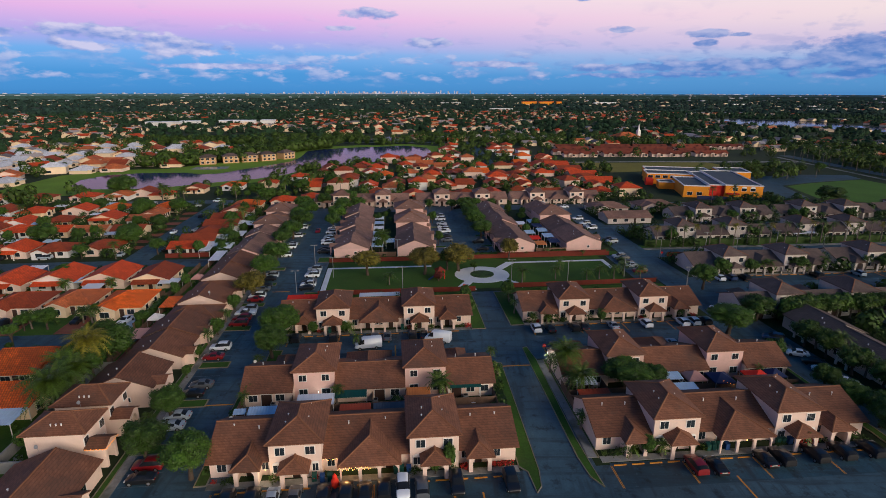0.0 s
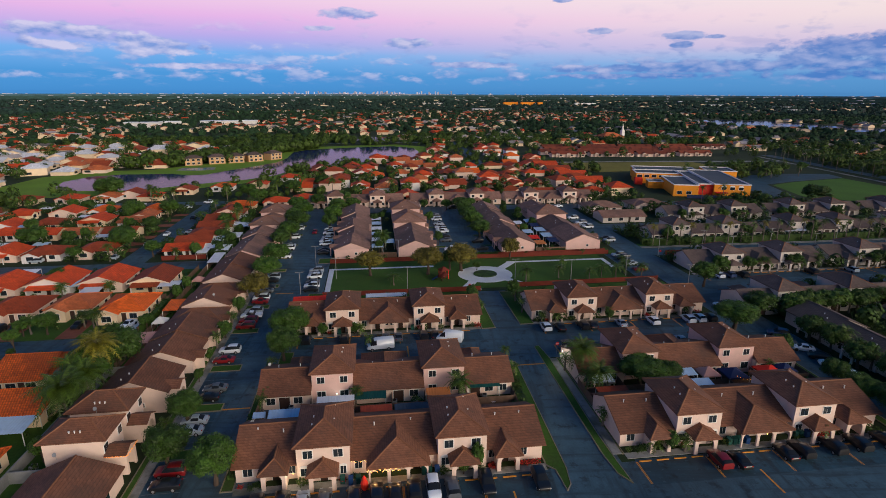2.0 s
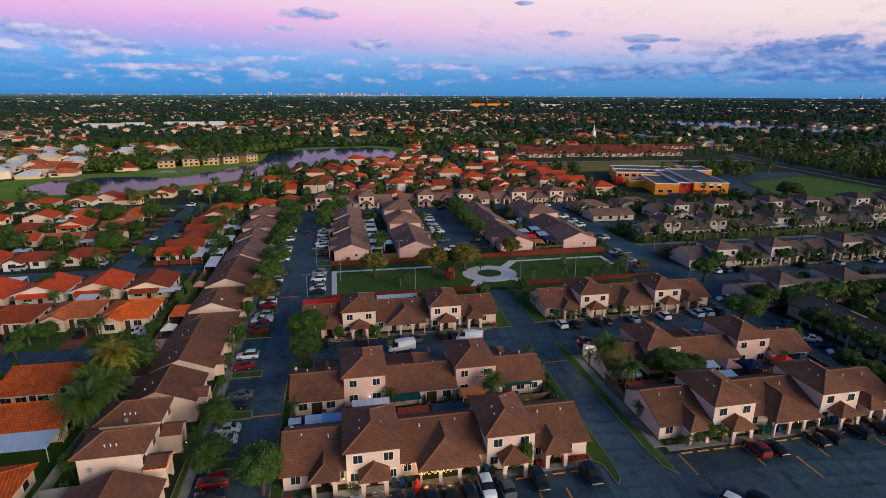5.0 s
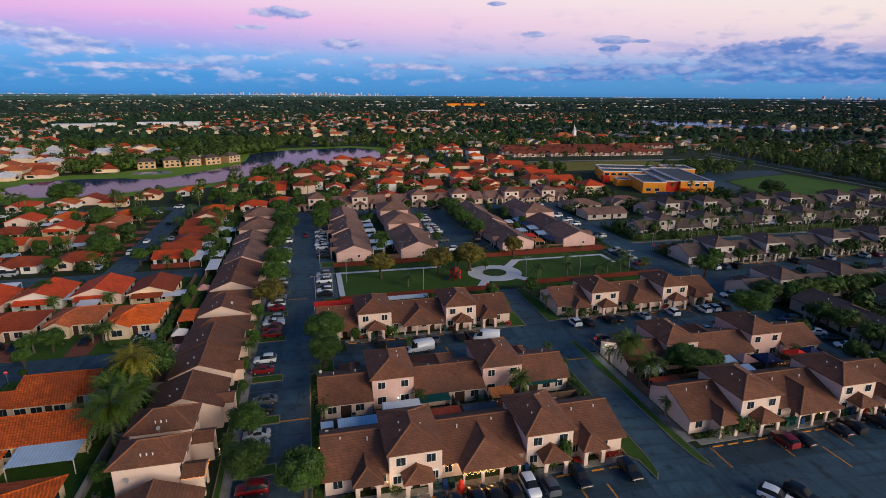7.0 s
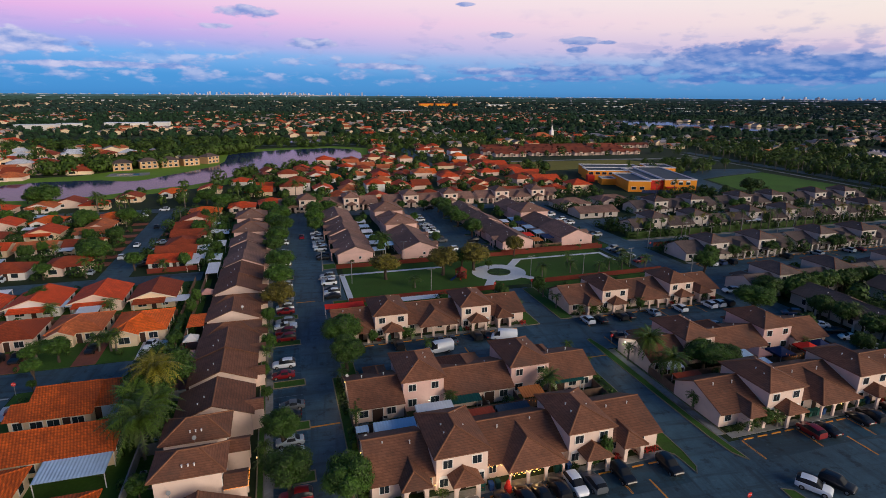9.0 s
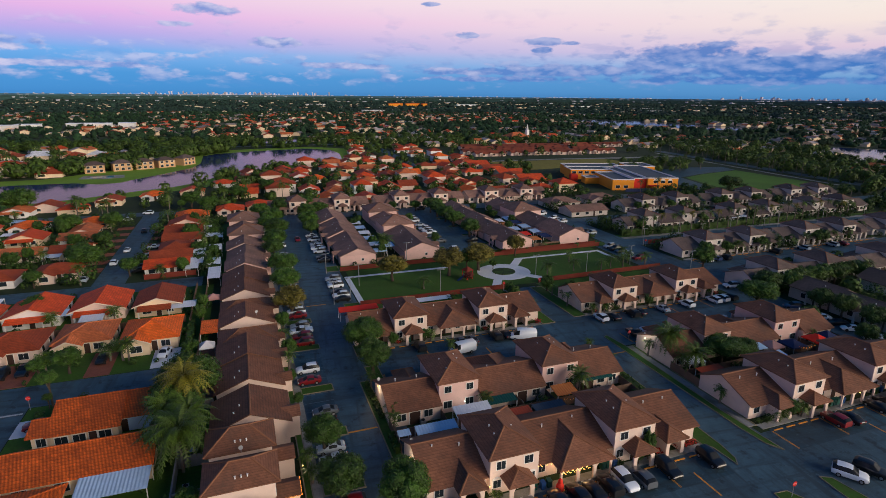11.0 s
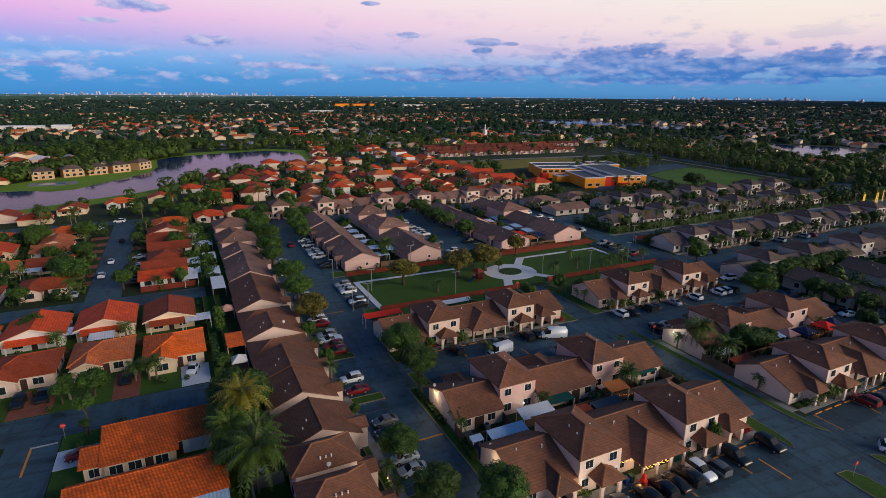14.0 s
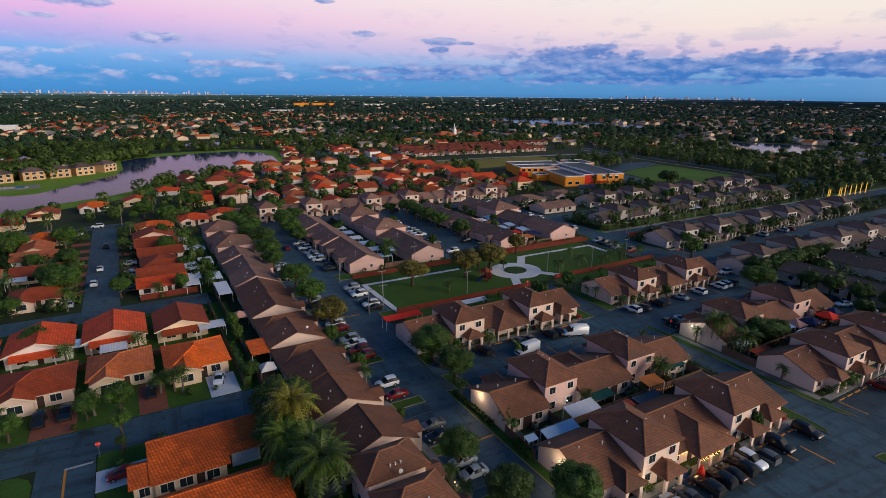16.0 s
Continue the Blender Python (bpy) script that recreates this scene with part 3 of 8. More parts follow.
for r in ((17.8, 110.8, 20.6, 131.0), (26.8, 112.0, 29.8, 133.0), (-26.6, 64.0, -25.2, 98.4),
          (-24.6, 98.5, -22.4, 103.6), (-25.0, 108.8, -22.6, 113.5), (-39.0, 60, -38.3, 236), (74.0, 64, 75.2, 96), (-22.6, 134.0, -19.0, 137.0), (-22.6, 163.8, -19.2, 168.4)):
    verge(*r)
for v in (72.6, 84.9, 98.6, 115.6, 129.5, 144.5, 158, 171.5, 186, 200, 214):
    verge(-36.8, v - 1.0, -31.6, v + 1.0, LAWN)
for v in (178, 192, 206, 220):
    verge(15.0, v - 0.8, 18.5, v + 0.8)
    verge(30.8, v - 0.8, 34.4, v + 0.8)
sheet("pavement_west", "pale concrete sidewalk along the parking", "sidewalk", rect(-38.3, 40, -37.0, 236), WALK_Z, CONCRETE, 0.12)
for u0, u1, v0 in ((-25.0, 17.4, 63.0), (29.6, 72.4, 63.8), (-25, 17.4, 110.6), (29.6, 73.5, 111.6), (86, 176, 140.2)):
    sheet("pavement_row", "pale concrete sidewalk before the houses", "sidewalk", rect(u0, v0, u1, v0 + 1.3), WALK_Z, CONCRETE, 0.12)
sheet("pavement_centre", "narrow concrete sidewalk beside the avenue", "sidewalk", [(27.9, 65), (29.2, 65), (29.4, 95), (28.2, 95)], WALK_Z + 0.02, CONCRETE, 0.14)


def verge_strip(pts, label):
    """A grass strip with a free outline and a kerb that follows it."""
    g = thing("verge", label, "verge", GRID, mesh=Mesh().prism(pts, -0.02, 0.12), material=GRASS, kind="structure")
    me = Mesh()
    for k in range(len(pts)):
        a, b = pts[k - 1], pts[k]
        me.bar((a[0], a[1], 0.075), (b[0], b[1], 0.075), 0.2, 0.17)
    part("kerb", me, KERB, g, "kerb with worn yellow paint")


verge_strip([(17.5, 64.0), (18.5, 62.8), (18.7, 58.6), (19.6, 59.8), (20.1, 63.0), (20.4, 73.0), (21.0, 94.5), (17.5, 94.5)], "green grass strip with a pointed yellow-edged tip")
verge_strip([(27.8, 63.0), (28.0, 58.9), (26.8, 61.0), (26.4, 65.0), (26.5, 80.0), (26.6, 100.4), (27.6, 100.9), (28.15, 95.2), (27.6, 70.0)][::-1], "long narrow grass strip beside the avenue")
verge_strip([(29.25, 65.0), (29.5, 65.0), (29.62, 78.0), (29.9, 95.0), (29.45, 95.0)], "grass strip between sidewalk and house wall")
verge_strip([(18.4, 52.6), (20.4, 52.4), (21.4, 50.4), (21.4, 40.0), (18.0, 40.0), (18.0, 49.4)][::-1], "grass island with a yellow-edged kerb and a stop sign")
verge_strip([(27.2, 53.0), (28.6, 52.2), (29.2, 48.0), (29.2, 40.0), (26.4, 40.0), (26.8, 50.0)][::-1], "grass island with a yellow-edged kerb")
sheet("pavement_boulevard", "pale concrete sidewalk along the boulevard", "sidewalk", rect(84.6, 168.6, 330, 170.4), WALK_Z, CONCRETE, 0.12)


def road_mark(u0, v0, u1, v1, material, label):
    thing("road_mark", label, "road marking", GRID, group="road markings", mesh=Mesh().box(u0, v0, ROAD_Z - 0.01, u1, v1, ROAD_Z + 0.012), material=material)


def stop_bar(u, v, turn=0.0):
    ob = cached("stop", lambda: Mesh().prism([(-0.9, -0.09), (0.9, -0.09), (0.9, 0.09), (-0.9, 0.09)], 0.0, 0.13).data("wheel_stop", YELLOW))
    thing("wheel_stop", "yellow concrete wheel stop at a parking bay", "wheel stop", at(u, v, turn, ROAD_Z), group="wheel stops", mesh=ob)


def bays(u0, u1, v, step=2.65, side=1):
    n = int((u1 - u0) / step)
    sheet("road_bays", "dark oil-stained asphalt of parking bays", "parking bays", rect(u0, min(v + 0.6 * side, v - 4.8 * side), u1, max(v + 0.6 * side, v - 4.8 * side)), ROAD_Z + 0.006, ASPHALT, 0.03)
    for k in range(n + 1):
        u = u0 + k * step
        if k < n:
            stop_bar(u + step / 2, v)
        if k % 4 == 0:
            road_mark(u - 0.12, min(v, v - 4.6 * side), u - 0.02, max(v, v - 4.6 * side), YELLOW, "yellow painted bay line")
            road_mark(u + 0.06, min(v, v - 4.6 * side), u + 0.16, max(v, v - 4.6 * side), YELLOW, "yellow painted bay line")


bays(-24, 17, 62.2)
bays(30.5, 72, 63.0)
bays(-22, 17, 109.9)
bays(31, 73, 110.9)
bays(-22, 17, 95.4, side=-1)
bays(31, 73, 96.3, side=-1)
bays(88, 175, 139.6)
for v in np.arange(62, 232, 2.7):
    road_mark(-36.8, v - 0.05, -32.0, v + 0.05, WHITE_PAINT, "worn white bay line")
sheet("road_bays", "dark oil-stained asphalt of parking bays", "parking bays", rect(-36.9, 60, -32.0, 236), ROAD_Z + 0.006, ASPHALT, 0.03)
for v in (84.0, 138.4):
    road_mark(-31.5, v, -26.9, v + 0.35, YELLOW, "yellow painted line across the road")
road_mark(19.8, 93.0, 27.6, 93.35, YELLOW, "yellow painted line across the road")
for u in (11.5, 46.9, 70.0):
    road_mark(u, 54.6, u + 0.25, 59.4, YELLOW, "yellow painted centre line")
road_mark(0.4, 98.6, 0.7, 104.0, YELLOW, "yellow painted centre line")
road_mark(-82.9, 99.5, -82.6, 106.2, YELLOW, "yellow painted centre line")
road_mark(-82.9, 106.2, -79.5, 106.6, WHITE_LINE, "worn white painted stop line")


# ---- park, lake, fields ----
sheet("park_lawn", "mown green park lawn with thin brown patches", "lawn", rect(-17.6, 136.6, 66.0, 162.6), GREEN_Z, LAWN)
for r in ((-18.9, 135.4, 22.5, 136.6), (-18.9, 136.6, -17.5, 157.6), (-17.5, 156.4, 12.0, 157.6), (35.0, 157.8, 66.5, 159.0), (65.2, 150.0, 66.5, 157.8)):
    sheet("park_path", "pale concrete park path", "path", rect(*r), WALK_Z, PATH_WHITE, 0.08)


def ring(cu, cv, ro, ri, z0, z1, n=40, squash=1.0):
    me = Mesh()
    for k in range(n):
        a, b = 2 * math.pi * k / n, 2 * math.pi * (k + 1) / n
        me.prism([(cu + ri * math.cos(a), cv + ri * squash * math.sin(a)), (cu + ro * math.cos(a), cv + ro * squash * math.sin(a)), (cu + ro * math.cos(b), cv + ro * squash * math.sin(b)), (cu + ri * math.cos(b), cv + ri * squash * math.sin(b))], z0, z1)
    return me


thing("plaza", "round pale concrete plaza with a planted middle", "plaza", GRID, mesh=ring(26.0, 147.8, 7.9, 3.4, 0.0, 0.12, squash=0.92), material=PATH_WHITE, kind="structure")
thing("plaza_bed", "low round bed of dark green plants", "planting bed", GRID, mesh=ring(26.0, 147.8, 3.4, 0.02, 0.0, 0.3, squash=0.92), material=HEDGE)
for a, b in (((31.6, 152.4), (36.5, 158.4)), ((31.0, 143.0), (36.0, 137.0)), ((21.5, 142.2), (18.0, 136.0))):
    d = Vector((b[0] - a[0], b[1] - a[1])).normalized()
    n = Vector((-d.y, d.x)) * 1.2
    sheet("plaza_path", "pale concrete path leaving the plaza", "path", [(a[0] - n.x, a[1] - n.y), (b[0] - n.x, b[1] - n.y), (b[0] + n.x, b[1] + n.y), (a[0] + n.x, a[1] + n.y)], WALK_Z + 0.005, PATH_WHITE, 0.08)
sheet("row_lawn", "grass strip north of the park fence", "lawn", rect(-19, 163.2, 74, 168.0), GREEN_Z, GRASS)
sheet("south_lawn", "grass strip between park fence and row houses", "lawn", rect(-19, 124.0, 18.5, 134.6), GREEN_Z, GRASS)
sheet("south_lawn_east", "grass strip between park fence and row houses", "lawn", rect(30, 124.5, 74, 136.0), GREEN_Z, GRASS)
sheet("boulevard_verge", "green verge before the clipped hedge", "verge", rect(84.6, 170.4, 330, 174.0), GREEN_Z, GRASS)
sheet("orange_lawn", "lawns between the tiled bungalows", "lawn", rect(-130, 116.2, -53, 162.8), GREEN_Z, GRASS)
sheet("orange_lawn_south", "lawn beside the tiled bungalows", "lawn", rect(-79.0, 60, -52, 107.8), GREEN_Z, GRASS)
sheet("orange_lawn_west", "lawn beside the side street", "lawn", [(-130, 60), (-86.4, 60), (-86.4, 104.6), (-86.9, 106.2), (-88.2, 107.4), (-90.0, 107.8), (-130, 107.8)], GREEN_Z, GRASS)
sheet("column_yard", "narrow back yards of bare soil and grass", "yard", rect(-57, 171.2, -39, 236), GREEN_Z - 0.01, GRASS)
LAKE = [(-176, 318), (-164, 307), (-133, 306), (-118, 313), (-104, 323), (-93, 330), (-80, 337), (-66, 353), (-56, 378), (-38, 394), (-20, 406), (2, 430), (20, 434), (31, 446), (36, 484), (34, 520), (14, 538), (-30, 526), (-62, 510), (-72, 494), (-71, 446), (-75, 420), (-84, 404), (-92, 390), (-101, 377), (-109, 362), (-119, 359), (-132, 367), (-160, 367), (-176, 360), (-182, 340)]
thing("lake_bank", "bright green mown lake bank", "grass bank", GRID, mesh=Mesh().prism([(-205, 285), (-128, 292), (-96, 312), (-62, 334), (-40, 372), (-20, 392), (8, 418), (36, 424), (46, 440), (50, 484), (48, 530), (20, 556), (-34, 546), (-84, 528), (-100, 500), (-98, 450), (-112, 428), (-132, 410), (-150, 388), (-180, 384), (-204, 360), (-206, 322)], -0.1, 0.05), material=BANK, kind="structure")
thing("water_lake", "still lake mirroring the pink sky", "lake", GRID, mesh=Mesh().prism(LAKE, -0.1, 0.09), material=WATER, kind="structure")
thing("water_far_lake", "distant lake with a pale shine", "lake", GRID, mesh=Mesh().prism([(610, 1010), (575, 900), (556, 800), (600, 770), (640, 720), (655, 690), (720, 640), (800, 640), (790, 700), (730, 770), (735, 850), (724, 960), (670, 1020)], -0.1, 0.09), material=WATER, kind="structure")
thing("water_east_lake", "distant lake among dark trees", "lake", GRID, mesh=Mesh().prism([(505, 430), (545, 412), (580, 350), (562, 322), (470, 298), (420, 312), (470, 345), (495, 380)], -0.1, 0.09), material=WATER, kind="structure")
thing("water_north_pond", "pale pond beyond the lake", "lake", GRID, mesh=Mesh().prism([(-26, 612), (-6, 596), (18, 606), (24, 640), (0, 652)], -0.1, 0.09), material=WATER, kind="structure")
sheet("road_lake_north", "pale road behind the lake's far bank", "road", [(-86, 572), (-86, 577), (40, 578), (60, 566), (58, 562), (38, 573)], ROAD_Z, CONCRETE)
sheet("dry_field", "wide field of yellowish dry grass", "field", [(142, 346), (132, 397), (236, 392), (240, 372), (222, 356)], GREEN_Z, FIELD)
sheet("sports_field", "bright green playing field beside the school", "field", [(212, 250), (222, 285), (244, 294), (284, 304), (283, 240), (268, 227), (234, 232)], GREEN_Z, TURF)
sheet("school_road", "pale road behind the school", "road", [(118, 398.5), (118, 403), (200, 402), (306, 392), (306, 386), (232, 391), (200, 397.5)], ROAD_Z + 0.02, CONCRETE)
sheet("road_north_street", "pale grey street running north between red roofs", "road", [(68, 385), (76, 385), (88, 600), (80, 600)], ROAD_Z + 0.01, ASPHALT)
sheet("road_palm_boulevard", "wide bluish boulevard lined with palms", "road", [(296, 200), (306, 200), (332, 430), (322, 430)], ROAD_Z + 0.01, ASPHALT)
sheet("pavement_field", "pale concrete sidewalk beside the playing field", "sidewalk", [(287, 228), (289.6, 228), (314, 420), (311, 420)], WALK_Z, CONCRETE, 0.12)
sheet("pool_deck", "pale paved pool terrace by the lake", "terrace", [(-134, 383), (-134, 396), (-112, 396), (-110, 384), (-120, 380)], WALK_Z, CONCRETE, 0.1)
thing("water_pool", "small blue swimming pool on a lakeside terrace", "pool", GRID, mesh=Mesh().prism([(-129, 385), (-129, 392), (-117, 392), (-116, 386)], 0.0, WALK_Z + 0.02), material=surface("pool_water", (0.10, 0.32, 0.50), 0.1, 0.1, 0.5, 2.0), kind="structure")
sheet("school_lot", "asphalt lot beside the school", "road", [(194, 240), (200, 296), (214, 318), (262, 326), (290, 322), (286, 306), (244, 296), (220, 287), (208, 250)], ROAD_Z, ASPHALT)


# ---- fences, hedges ----
def fence(u0, v0, u1, v1, h=1.4, material=RED_FENCE, label="long red-brown board fence on posts", step=3.2):
    f = thing("fence", label, "fence", GRID)
    d = Vector((u1 - u0, v1 - v0))
    n = max(1, round(d.length / step))
    turn = math.degrees(math.atan2(d.y, d.x))
    L = d.length / n
    board = cached(("board", round(L, 2), h, material.name), lambda: Mesh().box(0.06, -0.03, 0.08, L - 0.06, 0.03, h - 0.05).box(0.0, -0.05, h * 0.3, L, -0.03, h * 0.3 + 0.1).box(0.0, -0.05, h * 0.75, L, -0.03, h * 0.75 + 0.1).data("board_panel", material))
    post = cached(("post", h, material.name), lambda: Mesh().box(-0.06, -0.06, 0, 0.06, 0.06, h + 0.05).data("post", material))
    for k in range(n + 1):
        m = pose(u0 + d.x * k / n, v0 + d.y * k / n, 0.03, 0, 0, turn)
        part("post", post, material, f, "", m)
        if k < n:
            part("board_panel", board, material, f, "", m)
    return f


fence(-19.0, 134.6, 22.0, 134.6)
fence(31.0, 136.2, 73.0, 137.0)
fence(-19.0, 163.2, 70.0, 163.4)
fence(34.0, 165.6, 70.0, 166.0, 1.2)
fence(88, 160.0, 175, 159.6, 1.6)
for u in (-25.2, 17.2):
    fence(u, 76.4, u, 83.4, 1.7, WOOD, "weathered wooden yard fence", 3.5)
for u in (-16.8, -10, -3.5, 2.1, 9.2):
    fence(u, 76.2, u, 83.2, 1.7, WOOD, "weathered wooden yard fence", 3.5)
fence(-25, 79.9, 17, 79.9, 1.8, WOOD, "weathered wooden yard fence")
for u in (29.8, 37, 44, 50.5, 56.4, 63, 72.3):
    fence(u, 77.0, u, 84.2, 1.7, WOOD, "weathered wooden yard fence", 3.5)
fence(30, 80.6, 72, 80.6, 1.8, WOOD, "weathered wooden yard fence")
fence(-54.4, 100, -54.4, 236, 1.7, WOOD, "weathered panel fence behind the yards", 4.0)
for u0, v0, u1, v1 in ((-55.1, 62, -54.9, 98), (-55.0, 98, -50.8, 98.2), (-55.0, 83.4, -50.8, 83.6), (-55.0, 75.8, -50.8, 76.0), (-55.0, 69.0, -50.8, 69.2)):
    thing("yard_wall", "plain pale rendered wall between back yards", "garden wall", GRID, group="yard walls", mesh=Mesh().box(u0, v0, -0.02, u1, v1, 1.9), material=CONCRETE_PALE)
sheet("tall_home_yard", "narrow back yards of grass and bare soil", "yard", rect(-54.9, 62, -50.6, 98), WALK_Z - 0.02, GRASS, 0.1)
fence(-57.0, 117, -57.0, 162, 1.6, WOOD, "wooden fence between two estates")
fence(-95, 137.8, -58, 137.8, 1.6, WOOD, "wooden fence between back yards")
fence(-71, 172.5, -58, 173, 1.6, RED_FENCE, "dark red fence beside a white house")
fence(-7.0, 168, 1.4, 168, 1.7, WOOD, "wooden fence closing the back yards")
fence(47.2, 168, 57.2, 168, 1.7, WOOD, "wooden fence closing the back yards")


def leafy_mesh(boxes, n, size, seed):
    """Many small tilted leaves scattered through boxes (x0, y0, z0, x1, y1, z1)."""
    r = random.Random(seed)
    me = Mesh()
    for x0, y0, z0, x1, y1, z1 in boxes:
        for _ in range(n):
            c = Vector((r.uniform(x0, x1), r.uniform(y0, y1), z0 + (z1 - z0) * r.random() ** 0.6))
            a = Vector((r.gauss(0, 1), r.gauss(0, 1), r.gauss(0, 0.6))).normalized() * size * r.uniform(0.6, 1.3)
            b = a.cross(Vector((r.gauss(0, 1), r.gauss(0, 1), r.gauss(0, 1)))).normalized() * size * r.uniform(0.5, 1.0)
            me.poly((c - a - b * 0.4, c + b, c + a - b * 0.2, c - b))
    return me


def hedge(u0, v0, u1, v1, h=1.3, label="clipped dark green hedge"):
    L, W = u1 - u0, v1 - v0
    me = leafy_mesh([(0, 0, 0, L, W, h)], int(max(L, W) * 26), 0.28, int(u0 * 7 + v0))
    me.box(0.15, 0.15, 0, L - 0.15, W - 0.15, h - 0.25)
    ob = new("hedge", me.raw("hedge", HEDGE))
    ob.matrix_basis = at(u0, v0)
    return tagged(ob, label, "hedge")


hedge(86, 172.0, 176, 173.6, 2.4)
hedge(17.4, 77, 19.0, 84, 1.6, "shrubs at the end of the row")
for v0, v1, h in ((66.0, 72.0, 0.7), (76.5, 80.5, 1.5), (86.0, 93.0, 0.9), (93.0, 97.5, 0.6)):
    hedge(-26.2, v0, -25.3, v1, h, "bright leafy bushes on the verge beside the row")
hedge(17.7, 84.0, 19.4, 93.6, 1.3, "leafy bushes on a verge beside the avenue")
hedge(19, 166, 36, 167.2, 1.2)
hedge(52, 167, 57, 168.2, 1.3)
hedge(-57, 117.5, -55.6, 134, 2.0, "ragged green shrubs behind the yards")


# ---- row house with four homes: low ends and middle, two towers with hip roofs ----
def row_house(u, v, turn, roof, wall, seed=0, label="pale stucco row house with brown tiled roofs", lit=False):
    r = random.Random(seed)
    h = thing("row_house", label, "row house", at(u, v, turn), group="row houses")
    block(u, v, u + 42.3, v + 11.2) if turn == 0 else block(u - 42.3, v - 11.2, u, v)
    south, near = turn == 0, seed <= 6
    low_wall = STUCCO if wall is STUCCO_PINK else wall
    cap = RIDGE if near else roof_plain
    ze, yr, zr = 2.7, 6.7, 5.1
    spans = ((0.0, 8.2), (15.2, 27.2), (34.0, 42.3))
    towers = ((8.2, 15.2), (27.2, 34.0))
    for k, (a, b) in enumerate(spans):
        part("wall", Mesh().box(a, 0.9, 0, b, 11.2, ze), low_wall, h, "pale stucco wall")
        x0, x1 = a - (0.4 if k == 0 else 0), b + (0.4 if k == 2 else 0)
        faces, lines = gable(x0, 0.2, x1, 11.7, ze - 0.05, zr, "x", yr)
        roof_part(h, faces, lines, roof, cap, [(a + (b - a) * f, yr - 0.7 - r.random(), zr - 0.35) for f in (0.28, 0.72)] if near else ())
        for e, inward in ((a, 0), (b, 0)):
            if (k == 0 and e == a) or (k == 2 and e == b):
                part("gable_wall", Mesh().prism([(0.9, ze), (11.2, ze), (yr, zr - 0.2)], -0.1, 0.1), low_wall, h, "", Matrix(((0, 0, 1, e - 0.1 if e == b else e + 0.1), (1, 0, 0, 0), (0, 1, 0, 0), (0, 0, 0, 1))))
    for a, b in towers:
        part("tower_wall", Mesh().box(a, 0.0, 0, b, 10.0, 5.6), wall, h, "two-storey stucco wall")
        faces, lines = hip(a - 0.45, -0.45, b + 0.45, 10.45, 5.55, 0.46, "y")
        c = (a + b) / 2
        roof_part(h, faces, lines, roof, RIDGE, [(c - 1.6, 3.2, 6.5), (c - 1.5, 5.0, 6.6), (c + 1.4, 4.2, 6.5), (c + 1.3, 7.6, 6.5)] if near else [(c - 1.6, 3.2, 6.5)])
        for x in (a + 1.5, b - 1.5):
            if south:
                window(h, x, -0.01, 3.65, 1.25, 1.15, fine=near)
            else:
                window(h, x, 10.01, 3.65, 1.2, 1.1, 180, fine=near)
                window(h, x, 10.01, 0.9, 1.4, 1.2, 180, fine=near)
        if south:
            window(h, a + 1.0, -0.01, 1.0, 1.1, 1.1, arched=True, fine=near)
            window(h, b - 0.9, -0.01, 1.0, 0.8, 1.1, arched=True, fine=near)
        # entrance porch with an arch and its own small roof
        p = arch_wall(Mesh(), c - 1.75, c + 1.75, -2.3, -2.0, 2.7, c - 1.2, c + 1.2, 1.55)
        p.box(c - 1.75, -2.0, 2.2, c - 1.5, 0, 2.7).box(c + 1.5, -2.0, 2.2, c + 1.75, 0, 2.7)
        part("porch", p, wall, h, "arched entrance porch")
        faces = [((c - 2.1, -2.7, 2.65), (c + 2.1, -2.7, 2.65), (c, -0.9, 3.75)), ((c + 2.1, -2.7, 2.65), (c + 2.1, 0, 2.65), (c, 0, 3.75), (c, -0.9, 3.75)), ((c - 2.1, 0, 2.65), (c - 2.1, -2.7, 2.65), (c, -0.9, 3.75), (c, 0, 3.75))]
        roof_part(h, faces, [((c - 2.1, -2.7, 2.65), (c, -0.9, 3.75)), ((c + 2.1, -2.7, 2.65), (c, -0.9, 3.75)), ((c, -0.9, 3.75), (c, 0, 3.75))], roof, cap)
        door(h, c, -0.01, fine=near)
    # wide porch with a hip roof in the middle
    x0, x1, c = 17.4, 26.0, 21.7
    pk = 4.75
    yk = -2.0 + (x1 - x0) / 2 * 0.9
    faces = [((x0, -2.0, ze - 0.05), (x1, -2.0, ze - 0.05), (c, yk, pk)), ((x1, -2.0, ze - 0.05), (x1, 0.3, ze - 0.02), (c, 5.9, pk), (c, yk, pk)), ((x0, 0.3, ze - 0.02), (x0, -2.0, ze - 0.05), (c, yk, pk), (c, 5.9, pk))]
    roof_part(h, faces, [((x0, -2.0, ze), (c, yk, pk)), ((x1, -2.0, ze), (c, yk, pk)), ((c, yk, pk), (c, 5.9, pk))], roof, cap)
    for a, b in ((17.7, 20.4), (20.4, 23.0), (23.0, 25.7)):
        part("porch_arch", arch_wall(Mesh(), a, b, -1.7, -1.4, ze - 0.1, a + 0.22, b - 0.22, 1.75), wall, h, "stucco porch arch")
    for x in (19.2, 24.3):
        door(h, x, 0.89, fine=near)
    if south:
        for x in (21.0, 22.5, 16.3):
            window(h, x, 0.89, 0.9, 1.0, 1.2, fine=near)
